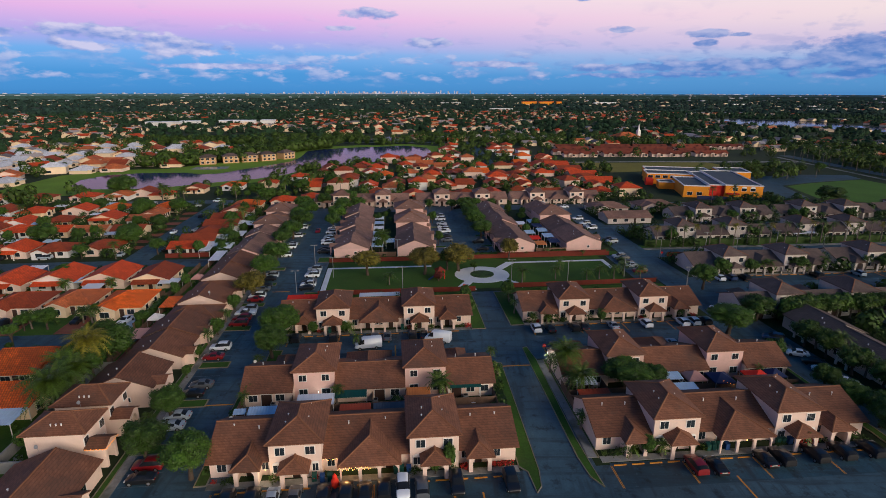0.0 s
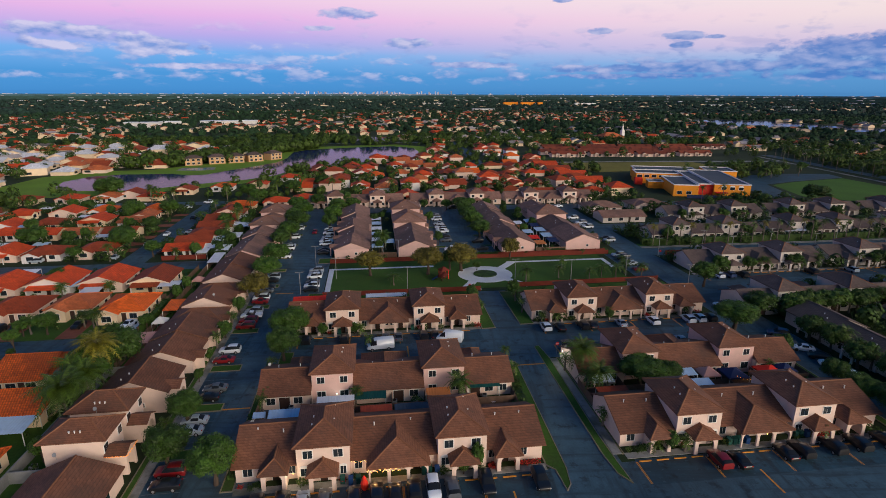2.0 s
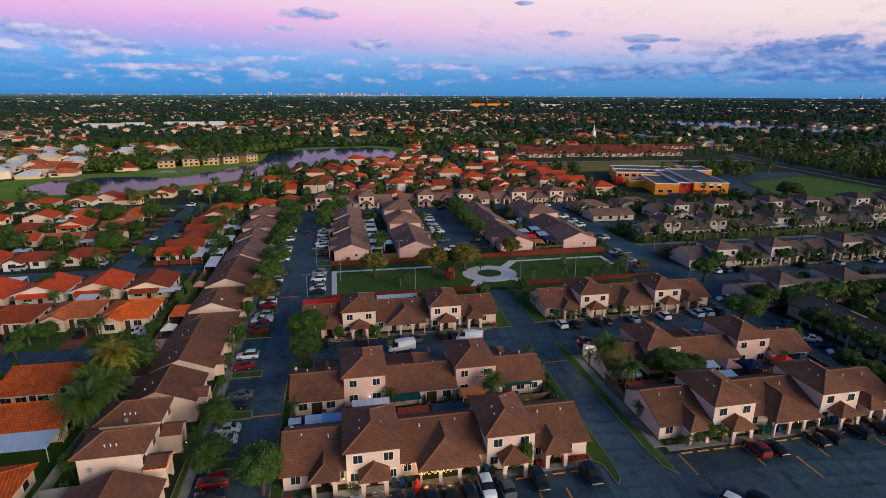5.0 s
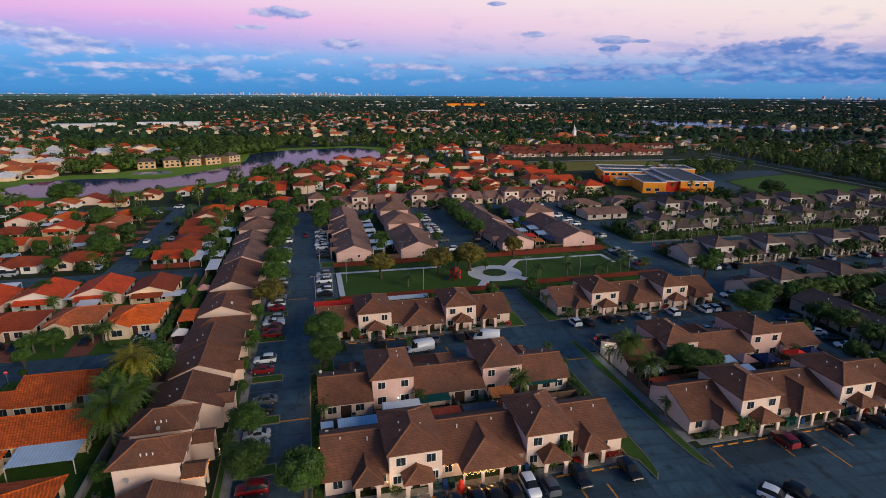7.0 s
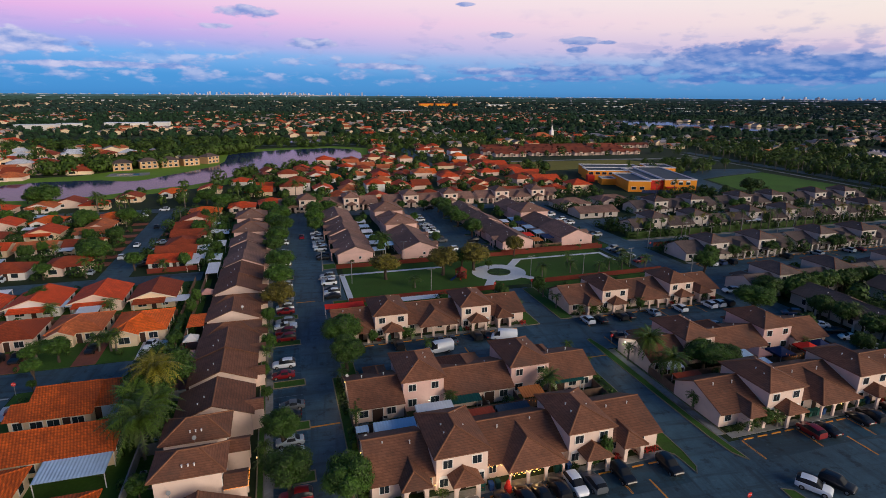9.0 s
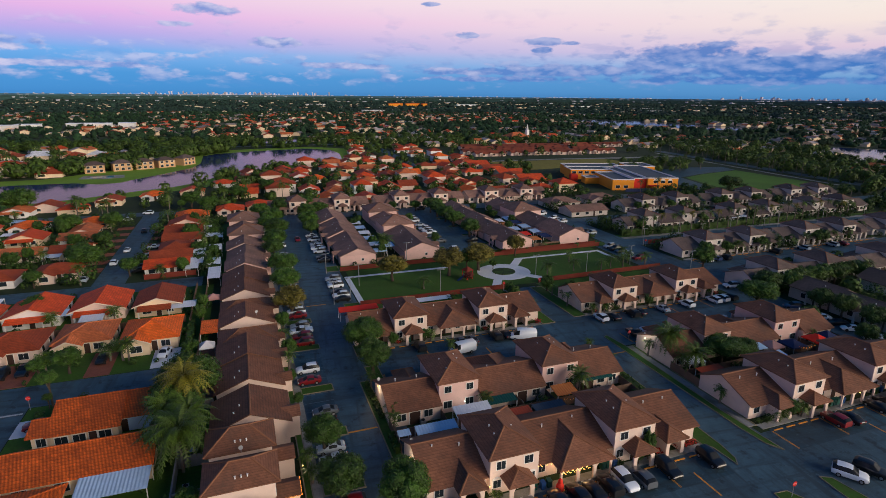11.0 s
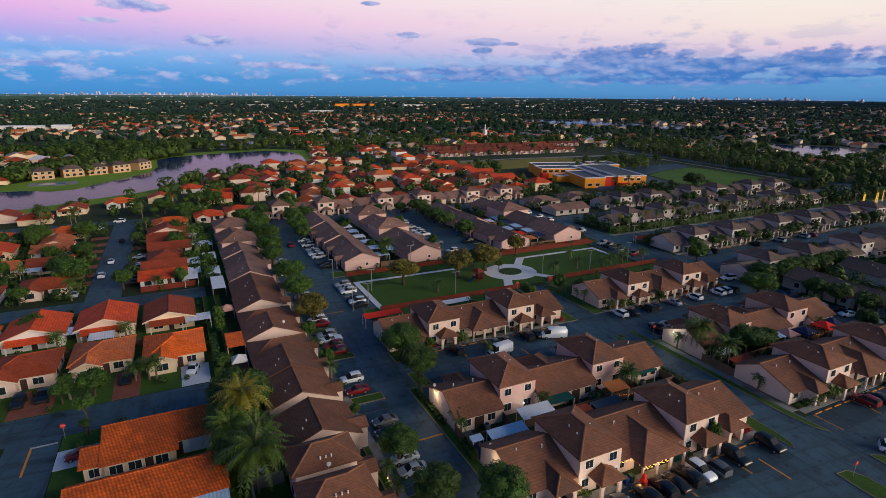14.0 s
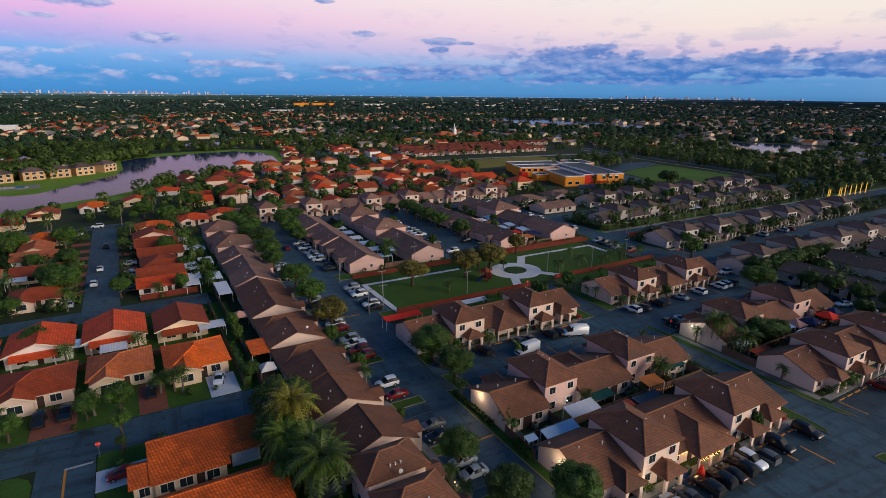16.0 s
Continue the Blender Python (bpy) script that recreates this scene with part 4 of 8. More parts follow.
    # entries of the end homes
    for c, xs in ((5.3, (1.6, 7.4)), (36.9, (35.0, 39.6))):
        p = arch_wall(Mesh(), c - 1.6, c + 1.6, -1.3, -1.0, ze - 0.1, c - 1.05, c + 1.05, 1.6)
        p.box(c - 1.6, -1.0, 0, c - 1.35, 0.9, ze - 0.1).box(c + 1.35, -1.0, 0, c + 1.6, 0.9, ze - 0.1)
        part("porch", p, wall, h, "arched entrance porch")
        faces = [((c - 2.0, -1.7, ze - 0.05), (c + 2.0, -1.7, ze - 0.05), (c, 0.3, 3.85)), ((c + 2.0, -1.7, ze - 0.05), (c + 2.0, 0.3, ze), (c, 3.4, 3.85), (c, 0.3, 3.85)), ((c - 2.0, 0.3, ze), (c - 2.0, -1.7, ze - 0.05), (c, 0.3, 3.85), (c, 3.4, 3.85))]
        roof_part(h, faces, [((c - 2, -1.7, ze), (c, 0.3, 3.85)), ((c + 2, -1.7, ze), (c, 0.3, 3.85)), ((c, 0.3, 3.85), (c, 3.4, 3.85))], roof, cap)
        door(h, c, 0.89, fine=near)
        for x in xs if south else ():
            window(h, x, 0.89, 0.95, 1.2 if abs(x - c) > 3 else 0.9, 1.15, arched=True, fine=near)
    # garden side
    if south:
        return h
    for x in (1.6, 4.0, 17.0, 22.5, 25.6, 36.2, 40.6):
        window(h, x, 11.21, 0.95, 1.4, 1.1, 180, fine=near)
    for x in (6.4, 19.6, 38.4):
        door(h, x, 11.21, 180, 1.7, fine=near)
    return h


row_house(-25.0, 64.7, 0, ROOF_BROWN, STUCCO, 1, "cream stucco row house, brown tiled roofs, festive lights on a porch")
row_house(17.3, 94.4, 180, ROOF_BROWN, STUCCO_PINK, 2, "pink stucco row house, brown tiled roofs, yards behind")
row_house(-24.6, 112.4, 0, ROOF_BROWN, STUCCO, 3, "cream stucco row house facing a parking road beside the park")
row_house(30.0, 113.4, 0, ROOF_BROWN, STUCCO, 4, "cream stucco row house, brown roofs, east of the avenue")
row_house(29.6, 65.8, 0, ROOF_BROWN, STUCCO, 5, "cream stucco row house, brown roofs, red wreath on a porch")
row_house(72.4, 95.4, 180, ROOF_BROWN, STUCCO_PINK, 6, "pink stucco row house with shaded yards behind")
row_house(87.0, 142.0, 0, ROOF_DULL, STUCCO_GREY, 7, "row house with dull brown roofs beside the boulevard")
row_house(132.5, 142.6, 0, ROOF_DULL, STUCCO_GREY, 8, "row house with dull brown roofs beside the boulevard")
row_house(178.0, 142.8, 0, ROOF_DULL, STUCCO_GREY, 9, "row house with dull brown roofs beside the boulevard")
row_house(123.5, 121.5, 180, ROOF_DULL, STUCCO_GREY, 10, "row house seen from its shaded garden side")
row_house(169.5, 121.8, 180, ROOF_DULL, STUCCO_GREY, 11, "row house seen from its shaded garden side")
row_house(216.5, 122.0, 180, ROOF_DULL, STUCCO_GREY, 12, "row house seen from its shaded garden side")
row_house(134.2, 187.6, 180, ROOF_DULL, STUCCO_GREY, 13, "row house behind palms and a hedge")
row_house(180.2, 188.0, 180, ROOF_DULL, STUCCO_GREY, 14, "row house behind palms and a hedge")
row_house(226.2, 188.4, 180, ROOF_DULL, STUCCO_GREY, 15, "row house behind palms and a hedge")
row_house(115.0, 206.5, 0, ROOF_DULL, STUCCO_GREY, 16, "row house with grey-brown roofs before the school")
row_house(161.0, 206.8, 0, ROOF_DULL, STUCCO_GREY, 17, "row house with grey-brown roofs before the school")
row_house(207.0, 207.0, 0, ROOF_DULL, STUCCO_GREY, 18, "row house with grey-brown roofs beside the playing field")
row_house(12.0, 247.5, 0, ROOF_GREY, STUCCO, 19, "row house with grey-brown roofs closing the court")
row_house(57.0, 248.0, 0, ROOF_GREY, STUCCO, 20, "row house with grey-brown roofs on the north road")
row_house(-34.0, 247.5, 0, ROOF_GREY, STUCCO, 21, "row house with grey-brown roofs on the north road")


# ---- stepped rows: narrow homes with gable roofs, each a little higher or set back ----
def stepped_row(u0, u1, units, roof, wall, label, front=1, flat_label="row of homes"):
    """units: (v0, v1, kind, shift, lift); kind g gable, h two storeys with a hip, l low hip. front: the side of the doors, 1 for +u."""
    row = thing("stepped_row", label, "row house", GRID, group="stepped rows")
    r = random.Random(int(u0 * 10))
    for v0, v1, kind, shift, lift in units:
        a, b = u0 + shift, u1 + shift
        block(a - 1.5, v0, b + 1.5, v1)
        near = v0 < 140 and u0 < 0
        if kind == "t":
            b -= 2.8
        e = 5.2 + lift if kind == "h" else 5.75 if kind == "t" else 2.7 + lift
        part("wall", Mesh().box(a + 0.3, v0, 0, b - 0.3, v1, e), wall, row, "pale stucco wall")
        m = (a + b) / 2
        if kind == "g":
            zr = e + (b - a) / 2 * 0.40
            faces, lines = gable(a - 0.2, v0 - 0.25, b + 0.2, v1 + 0.05, e - 0.05, zr, "y")
            part("gable_wall", Mesh().prism([(a + 0.3, e - 0.02), (b - 0.3, e - 0.02), (m, zr - 0.22)], -0.1, 0.1), wall, row, "pale triangular gable wall", Matrix(((1, 0, 0, 0), (0, 0, 1, v0 + 0.1), (0, 1, 0, 0), (0, 0, 0, 1))))
            roof_part(row, faces, lines, roof, RIDGE if roof is ROOF_BROWN else roof, [(m - 1.5, v0 + (v1 - v0) * 0.4, zr - 0.6), (m - 2.3, v0 + (v1 - v0) * 0.25, zr - 0.95)])
            window(row, a + (b - a) * 0.62, v0 - 0.01, 1.2, 0.7, 0.7, fine=near)
        else:
            faces, lines = hip(a - 0.35, v0 - 0.35, b + 0.35, v1 + 0.35, e - 0.05, 0.55 if kind == "t" else 0.40, "x" if (b - a) > (v1 - v0) else "y")
            roof_part(row, faces, lines, roof, RIDGE, [(m - 0.6 + 0.7 * q, v0 + 0.9, e + 0.66) for q in range(3)] if kind == "t" else [(m - 1.2, v0 + 1.4, e + 0.65)])
        side = b - 0.3 if front > 0 else a + 0.3
        turn = 90 if front > 0 else -90
        vm = (v0 + v1) / 2
        door(row, side + 0.01 * front, vm - 1.5, turn, fine=near)
        window(row, side + 0.01 * front, vm + 1.6, 0.9, 1.2, 1.2, turn, fine=near)
        if kind in "ht":
            for dv in (-2.2, 2.0):
                window(row, side + 0.01 * front, vm + dv, 3.5, 1.1, 1.1, turn, fine=near)
        # entrance: an arched front under a cross gable that runs back into the roof
        pv = vm - 1.5
        ph, reach = {"h": (2.6, 1.5), "t": (3.3, 2.6)}.get(kind, (e - 0.1, 1.5))
        so = side + reach * front
        part("porch", arch_wall(Mesh(), -1.5, 1.5, -0.12, 0.12, ph, -1.0, 1.0, min(ph - 1.1, 1.9)).box(-1.5, 0.12, 0, -1.3, reach, ph).box(1.3, 0.12, 0, 1.5, reach, ph) if front > 0 else arch_wall(Mesh(), -1.5, 1.5, -0.12, 0.12, ph, -1.0, 1.0, min(ph - 1.1, 1.9)), wall, row, "arched porch front", pose(so, pv, 0, 0, 0, 90))
        part("porch_gable", Mesh().prism([(-1.5, ph), (1.5, ph), (0, ph + 0.62)], -0.10, 0.10), wall, row, "", pose(so, pv, 0, 0, 0, 90) @ Matrix(((1, 0, 0, 0), (0, 0, -1, 0), (0, 1, 0, 0), (0, 0, 0, 1))))
        inner = side - (0.0 if kind in "ht" else 1.9) * front
        faces, lines = gable(min(inner, so + 0.3 * front), pv - 1.75, max(inner, so + 0.3 * front), pv + 1.75, ph - 0.05, ph + 0.72, "x")
        roof_part(row, faces, lines, roof, roof_plain)
        back = a + 0.3 if front > 0 else b - 0.3
        if near:
            window(row, back - 0.01 * front, vm, 0.9, 1.3, 1.1, -turn)
    return row


stepped_row(-50.6, -39.6, [(55, 67.4, "g", 0, 0.0), (69.4, 75.1, "t", 0, 0.0), (76.7, 82.5, "t", 0, 0.0), (84.6, 93.4, "g", 0, 1.1), (97.7, 107.0, "g", 0, -0.1), (107.0, 116.2, "g", 0, 0.12),
                            (116.8, 124.8, "l", 0.2, -0.4), (125.3, 134.0, "g", 0, 0.0), (134.4, 141.6, "l", 0.2, -0.4), (142.2, 151.6, "g", 0, 0.0), (151.6, 162.6, "g", 0.2, 0.14)], ROOF_BROWN, STUCCO, "long stepped row of cream homes with brown gables")
stepped_row(-50.0, -39.2, [(164.4, 174.5, "g", -0.1, 0.2), (174.5, 185.5, "g", 0.3, 0.0), (186, 196.5, "g", 0.0, 0.3), (197, 208.0, "h", 0.6, -0.2), (208, 219, "g", 0.0, 0.1), (219, 231, "h", 0.3, -0.3)], ROOF_GREY, STUCCO_PINK, "long stepped row of pink homes with grey-brown gables")
stepped_row(-18.3, -7.0, [(168.2, 181, "g", 0, 0.25), (181, 192, "g", 0.5, 0.0), (192, 203, "g", -0.2, 0.35), (203, 214, "g", 0.6, 0.0), (214, 232, "g", 0.0, 0.3)], ROOF_GREY, STUCCO_PINK, "stepped row of pink homes, gable towards the park", -1)
stepped_row(1.6, 13.4, [(168.0, 183, "g", 0, 0.35), (183, 194.8, "g", 0.4, 0.1), (194.8, 207, "h", 0.0, -0.1), (207, 219, "g", 0.5, 0.1), (219, 232, "h", 0.2, -0.2)], ROOF_GREY, STUCCO_PINK, "stepped row of pink homes with a taller middle", 1)
stepped_row(35.6, 47.2, [(168.8, 184, "g", 0, 0.3), (184, 196, "g", -0.4, 0.0), (196, 208, "g", 0.3, 0.3), (208, 220, "g", -0.2, 0.0), (220, 232, "g", 0.2, 0.2)], ROOF_GREY, STUCCO_PINK, "stepped row of pink homes beside the court", -1)
stepped_row(57.4, 69.8, [(169.0, 186, "g", 0, 0.4), (186, 202.5, "g", -0.3, 0.0), (202.5, 216, "h", 0.0, -0.1), (216, 232, "g", 0.3, 0.1)], ROOF_GREY, STUCCO_PINK, "stepped row of pink homes along the east street", 1)
stepped_row(87.0, 97.5, [(58, 70, "g", 0, 0.0), (70, 82, "g", 0.5, 0.3), (82, 95, "g", 0.0, 0.1), (95, 106, "g", 0.4, 0.3)], ROOF_DULL, STUCCO_GREY, "shaded stepped row of homes behind palms", -1)
stepped_row(112.0, 123.0, [(70, 82, "g", 0, 0.0), (82, 94, "g", 0.5, 0.3), (94, 106, "g", 0.0, 0.1)], ROOF_DULL, STUCCO_GREY, "shaded stepped row of homes beyond a parking lot", 1)
stepped_row(140.0, 151.0, [(70, 82, "g", 0, 0.0), (82, 94, "g", 0.5, 0.3), (94, 106, "g", 0.0, 0.1)], ROOF_DULL, STUCCO_GREY, "shaded stepped row of homes beyond a parking lot", -1)


# ---- tiled bungalows of the western estate ----
def ribbed(x0, y0, x1, y1, z0, z1):
    """A corrugated sheet falling from y1 to y0, as one folded plate."""
    me, n = Mesh(), max(4, int((x1 - x0) / 0.22))
    for k in range(n + 1):
        x, e = x0 + (x1 - x0) * k / n, 0.05 * (k % 2)
        me.v += [(x, y0, z0 + e), (x, y1, z1 + e), (x, y0, z0 + e - 0.06), (x, y1, z1 + e - 0.06)]
    for k in range(n):
        a = 4 * k
        me.f += [(a, a + 4, a + 5, a + 1), (a + 3, a + 7, a + 6, a + 2), (a, a + 2, a + 6, a + 4), (a + 1, a + 5, a + 7, a + 3)]
    me.f += [(0, 1, 3, 2), (4 * n, 4 * n + 2, 4 * n + 3, 4 * n + 1)]
    return me


def bungalow(u, v, w, d, roof, wall, turn=0.0, style=0, label="", patio=None):
    """w along its own x, d along y; the front with its gable looks along -y at turn 0."""
    h = thing("bungalow", label or "single-storey bungalow with a tiled roof", "house", at(u, v, turn), group="bungalows")
    near = v < 160 and u > -95
    ze = 2.7 if near else 2.4
    block(u - w / 2, v - d / 2 - 2, u + w / 2, v + d / 2) if turn in (0, 180) else block(u - d / 2 - 2, v - w / 2, u + d / 2 + 2, v + w / 2)
    part("wall", Mesh().box(-w / 2, -d / 2, 0, w / 2, d / 2, ze), wall, h)
    if style == 0:      # hip roof with a projecting front gable
        faces, lines = hip(-w / 2 - 0.5, -d / 2 - 0.5, w / 2 + 0.5, d / 2 + 0.5, ze - 0.05, 0.36, "x" if w > d else "y")
        roof_part(h, faces, lines, roof, roof if near else roof_plain)
        gw, x0 = w * 0.46, -w * 0.22
        part("front_wing", Mesh().box(x0 - gw / 2, -d / 2 - 1.8, 0, x0 + gw / 2, -d / 2, ze), wall, h)
        zr = ze + gw / 2 * 0.42 + 0.1
        faces, lines = gable(x0 - gw / 2 - 0.4, -d / 2 - 2.2, x0 + gw / 2 + 0.4, -d / 2 + 3.0, ze - 0.1, zr, "y")
        roof_part(h, faces, lines, roof, roof if near else roof_plain)
        part("gable_wall", Mesh().prism([(x0 - gw / 2, ze - 0.05), (x0 + gw / 2, ze - 0.05), (x0, zr - 0.22)], -0.08, 0.08), wall, h, "pale gable triangle", Matrix(((1, 0, 0, 0), (0, 0, 1, -d / 2 - 1.72), (0, 1, 0, 0), (0, 0, 0, 1))))
        if near:
            y = -d / 2 - 2.24
            part("fascia", Mesh().bar((x0 - gw / 2 - 0.4, y, ze - 0.17), (x0, y, zr - 0.05), 0.08, 0.22).bar((x0 + gw / 2 + 0.4, y, ze - 0.17), (x0, y, zr - 0.05), 0.08, 0.22), CREAM, h, "cream fascia board")
        window(h, x0, -d / 2 - 1.81, 0.8, 2.0, 1.3, fine=near)
        window(h, w * 0.28, -d / 2 - 0.01, 0.8, 1.6, 1.2, fine=near)
        door(h, w * 0.08, -d / 2 - 0.01)
    elif style == 1:    # gable roof, its end to the front, with a lower porch roof
        zr = ze + w / 2 * 0.36
        faces, lines = gable(-w / 2 - 0.5, -d / 2 - 0.6, w / 2 + 0.5, d / 2 + 0.6, ze - 0.05, zr, "y")
        roof_part(h, faces, lines, roof, roof if near else roof_plain)
        for y in (-d / 2 + 0.08, d / 2 - 0.08):
            part("gable_wall", Mesh().prism([(-w / 2, ze - 0.02), (w / 2, ze - 0.02), (0, zr - 0.25)], -0.08, 0.08), wall, h, "pale gable triangle", Matrix(((1, 0, 0, 0), (0, 0, 1, y), (0, 1, 0, 0), (0, 0, 0, 1))))
        if near:
            y = -d / 2 - 0.64
            part("fascia", Mesh().bar((-w / 2 - 0.5, y, ze - 0.12), (0, y, zr - 0.05), 0.08, 0.24).bar((w / 2 + 0.5, y, ze - 0.12), (0, y, zr - 0.05), 0.08, 0.24), CREAM, h, "cream fascia board")
        me = [((-w * 0.42, -d / 2 - 2.2, 2.2), (w * 0.3, -d / 2 - 2.2, 2.2), (w * 0.3, -d / 2, 2.75), (-w * 0.42, -d / 2, 2.75))]
        roof_part(h, me, [], roof)
        part("porch_post", Mesh().box(w * 0.24, -d / 2 - 2.0, 0, w * 0.24 + 0.2, -d / 2 - 1.8, 2.15), TRIM, h)
        part("porch_post", Mesh().box(-w * 0.4, -d / 2 - 2.0, 0, -w * 0.4 + 0.2, -d / 2 - 1.8, 2.15), TRIM, h)
        window(h, -w * 0.24, -d / 2 - 0.01, 0.8, 1.8, 1.2, fine=near)
        window(h, w * 0.26, -d / 2 - 0.01, 0.8, 1.4, 1.2, fine=near)
        door(h, 0.2, -d / 2 - 0.01)
    else:               # long gable roof, ridge along the front
        zr = ze + d / 2 * 0.36
        yr = d * 0.22 if roof is ROOF_OLD else 0.0
        faces, lines = gable(-w / 2 - 0.5, -d / 2 - 0.6, w / 2 + 0.5, d / 2 + 0.6, ze - 0.05, zr, "x", yr)
        roof_part(h, faces, lines, roof, roof if near else roof_plain)
        for x in (-w / 2 + 0.08, w / 2 - 0.08):
            part("gable_wall", Mesh().prism([(-d / 2, ze - 0.02), (d / 2, ze - 0.02), (yr, zr - 0.25)], -0.08, 0.08), wall, h, "pale gable triangle", Matrix(((0, 0, 1, x), (1, 0, 0, 0), (0, 1, 0, 0), (0, 0, 0, 1))))
        if "garage" in label:
            me = Mesh().box(-w * 0.30, -d / 2 - 0.06, 0.02, w * 0.46, -d / 2, 2.2)
            for k in range(4):
                me.box(-w * 0.29, -d / 2 - 0.085, 0.08 + 0.54 * k, w * 0.45, -d / 2 - 0.055, 0.50 + 0.54 * k)
            part("garage_door", me, METAL_BLUE, h, "pale blue-white panelled garage door")
            door(h, -w * 0.41, -d / 2 - 0.01, 0.8)
        elif w < 4:
            window(h, 0.0, -d / 2 - 0.01, 0.8, 1.2, 1.2, fine=near)
        else:
            for x in (-w * 0.34, -w * 0.08, w * 0.3):
                window(h, x, -d / 2 - 0.01, 0.8, 1.6, 1.2, fine=near)
            door(h, w * 0.12, -d / 2 - 0.01)
    if turn == 180:
        window(h, w * 0.2, d / 2 + 0.01, 0.8, 1.4, 1.1, 180, fine=near)
    if near:
        for y in (-d * 0.2, d * 0.25):
            window(h, w / 2 + 0.01, y, 0.8, 1.2, 1.1, 90, fine=False)
    if patio:
        x0, y0, x1, y1, mt = patio
        me = ribbed(x0, y0, x1, y1, 2.35, 2.6)
        part("patio_roof", me, mt, h, "pale ribbed patio roof")
        for x, y in ((x0 + 0.1, y0 + 0.1), (x1 - 0.1, y0 + 0.1), (x1 - 0.1, y1 - 0.1), (x0 + 0.1, y1 - 0.1)):
            part("patio_post", Mesh().box(x - 0.05, y - 0.05, 0, x + 0.05, y + 0.05, 2.33), TRIM, h)
    return h


OR, RD, DK, TC, PALE = ROOFS
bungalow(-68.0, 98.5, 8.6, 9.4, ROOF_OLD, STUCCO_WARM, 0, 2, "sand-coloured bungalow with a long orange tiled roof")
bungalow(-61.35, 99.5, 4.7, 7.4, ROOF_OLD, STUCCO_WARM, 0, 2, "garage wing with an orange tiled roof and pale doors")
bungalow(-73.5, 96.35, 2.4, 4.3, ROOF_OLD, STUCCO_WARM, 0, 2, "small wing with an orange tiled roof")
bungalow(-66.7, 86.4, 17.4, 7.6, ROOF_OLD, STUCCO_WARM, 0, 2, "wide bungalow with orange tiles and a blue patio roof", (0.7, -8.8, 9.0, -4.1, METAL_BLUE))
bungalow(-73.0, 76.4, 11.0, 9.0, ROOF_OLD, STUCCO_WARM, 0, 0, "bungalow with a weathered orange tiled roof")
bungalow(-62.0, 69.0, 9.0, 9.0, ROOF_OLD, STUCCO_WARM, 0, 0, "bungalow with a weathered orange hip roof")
bungalow(-63.4, 130.0, 10.0, 11.0, OR, STUCCO_WARM, 0, 0, "sand-coloured bungalow with bright orange tiles and a drive")
bungalow(-75.6, 132.2, 9.6, 9.8, TC, STUCCO_WARM, 0, 0, "sand-coloured bungalow with faded terracotta tiles")
bungalow(-88.0, 131.5, 10.5, 10.0, DK, STUCCO, 0, 0, "cream bungalow with dark red tiles")
bungalow(-101.0, 131.0, 10.5, 10.0, DK, STUCCO, 0, 0, "cream bungalow with dark red tiles")
bungalow(-89.0, 150.0, 10.5, 11.0, RD, STUCCO_WHITE, 0, 1, "white bungalow with red tiles and a patio roof", (4.4, -6.0, 8.4, -2.4, METAL_BLUE))
bungalow(-101.5, 149.0, 10.5, 11.0, RD, STUCCO, 0, 1, "cream bungalow with a broad red roof")
bungalow(-76.4, 150.4, 10.6, 11.5, RD, STUCCO, 0, 1, "cream bungalow with a broad red gable roof")
bungalow(-64.2, 149.4, 9.6, 11.0, DK, STUCCO_WARM, 0, 1, "sand-coloured bungalow with dark tiles and a white patio roof", (3.0, -8.2, 8.2, -4.6, METAL_WHITE))
bungalow(-65.6, 179.6, 11.2, 8.0, RD, STUCCO_WHITE, 0, 2, "long white bungalow with red tiles", (5.8, -2.6, 9.4, 2.6, METAL_WHITE))
bungalow(-65.4, 189.0, 11.0, 8.0, DK, STUCCO_WHITE, 0, 2, "white bungalow with dark red tiles", (5.8, -3.0, 9.6, 2.6, METAL_WHITE))
bungalow(-65.2, 199.0, 11.0, 9.0, DK, STUCCO_WARM, 90, 0, "sand-coloured bungalow with dark red tiles")
bungalow(-64.0, 211.0, 12.0, 8.0, DK, STUCCO_WHITE, 0, 2, "white bungalow with dark tiles and a white patio roof", (6.2, -2.6, 9.2, 2.6, METAL_WHITE))
bungalow(-64.5, 222.5, 12.0, 8.5, DK, STUCCO, 0, 2, "cream bungalow with dark red tiles", (6.2, -2.6, 9.2, 2.6, METAL_WHITE))
bungalow(-64.6, 234.5, 12.0, 9.0, DK, STUCCO, 0, 1, "cream bungalow with dark red tiles")
bungalow(-63.6, 250.0, 12.0, 9.0, OR, STUCCO_WARM, 0, 0, "sand-coloured bungalow with orange tiles")
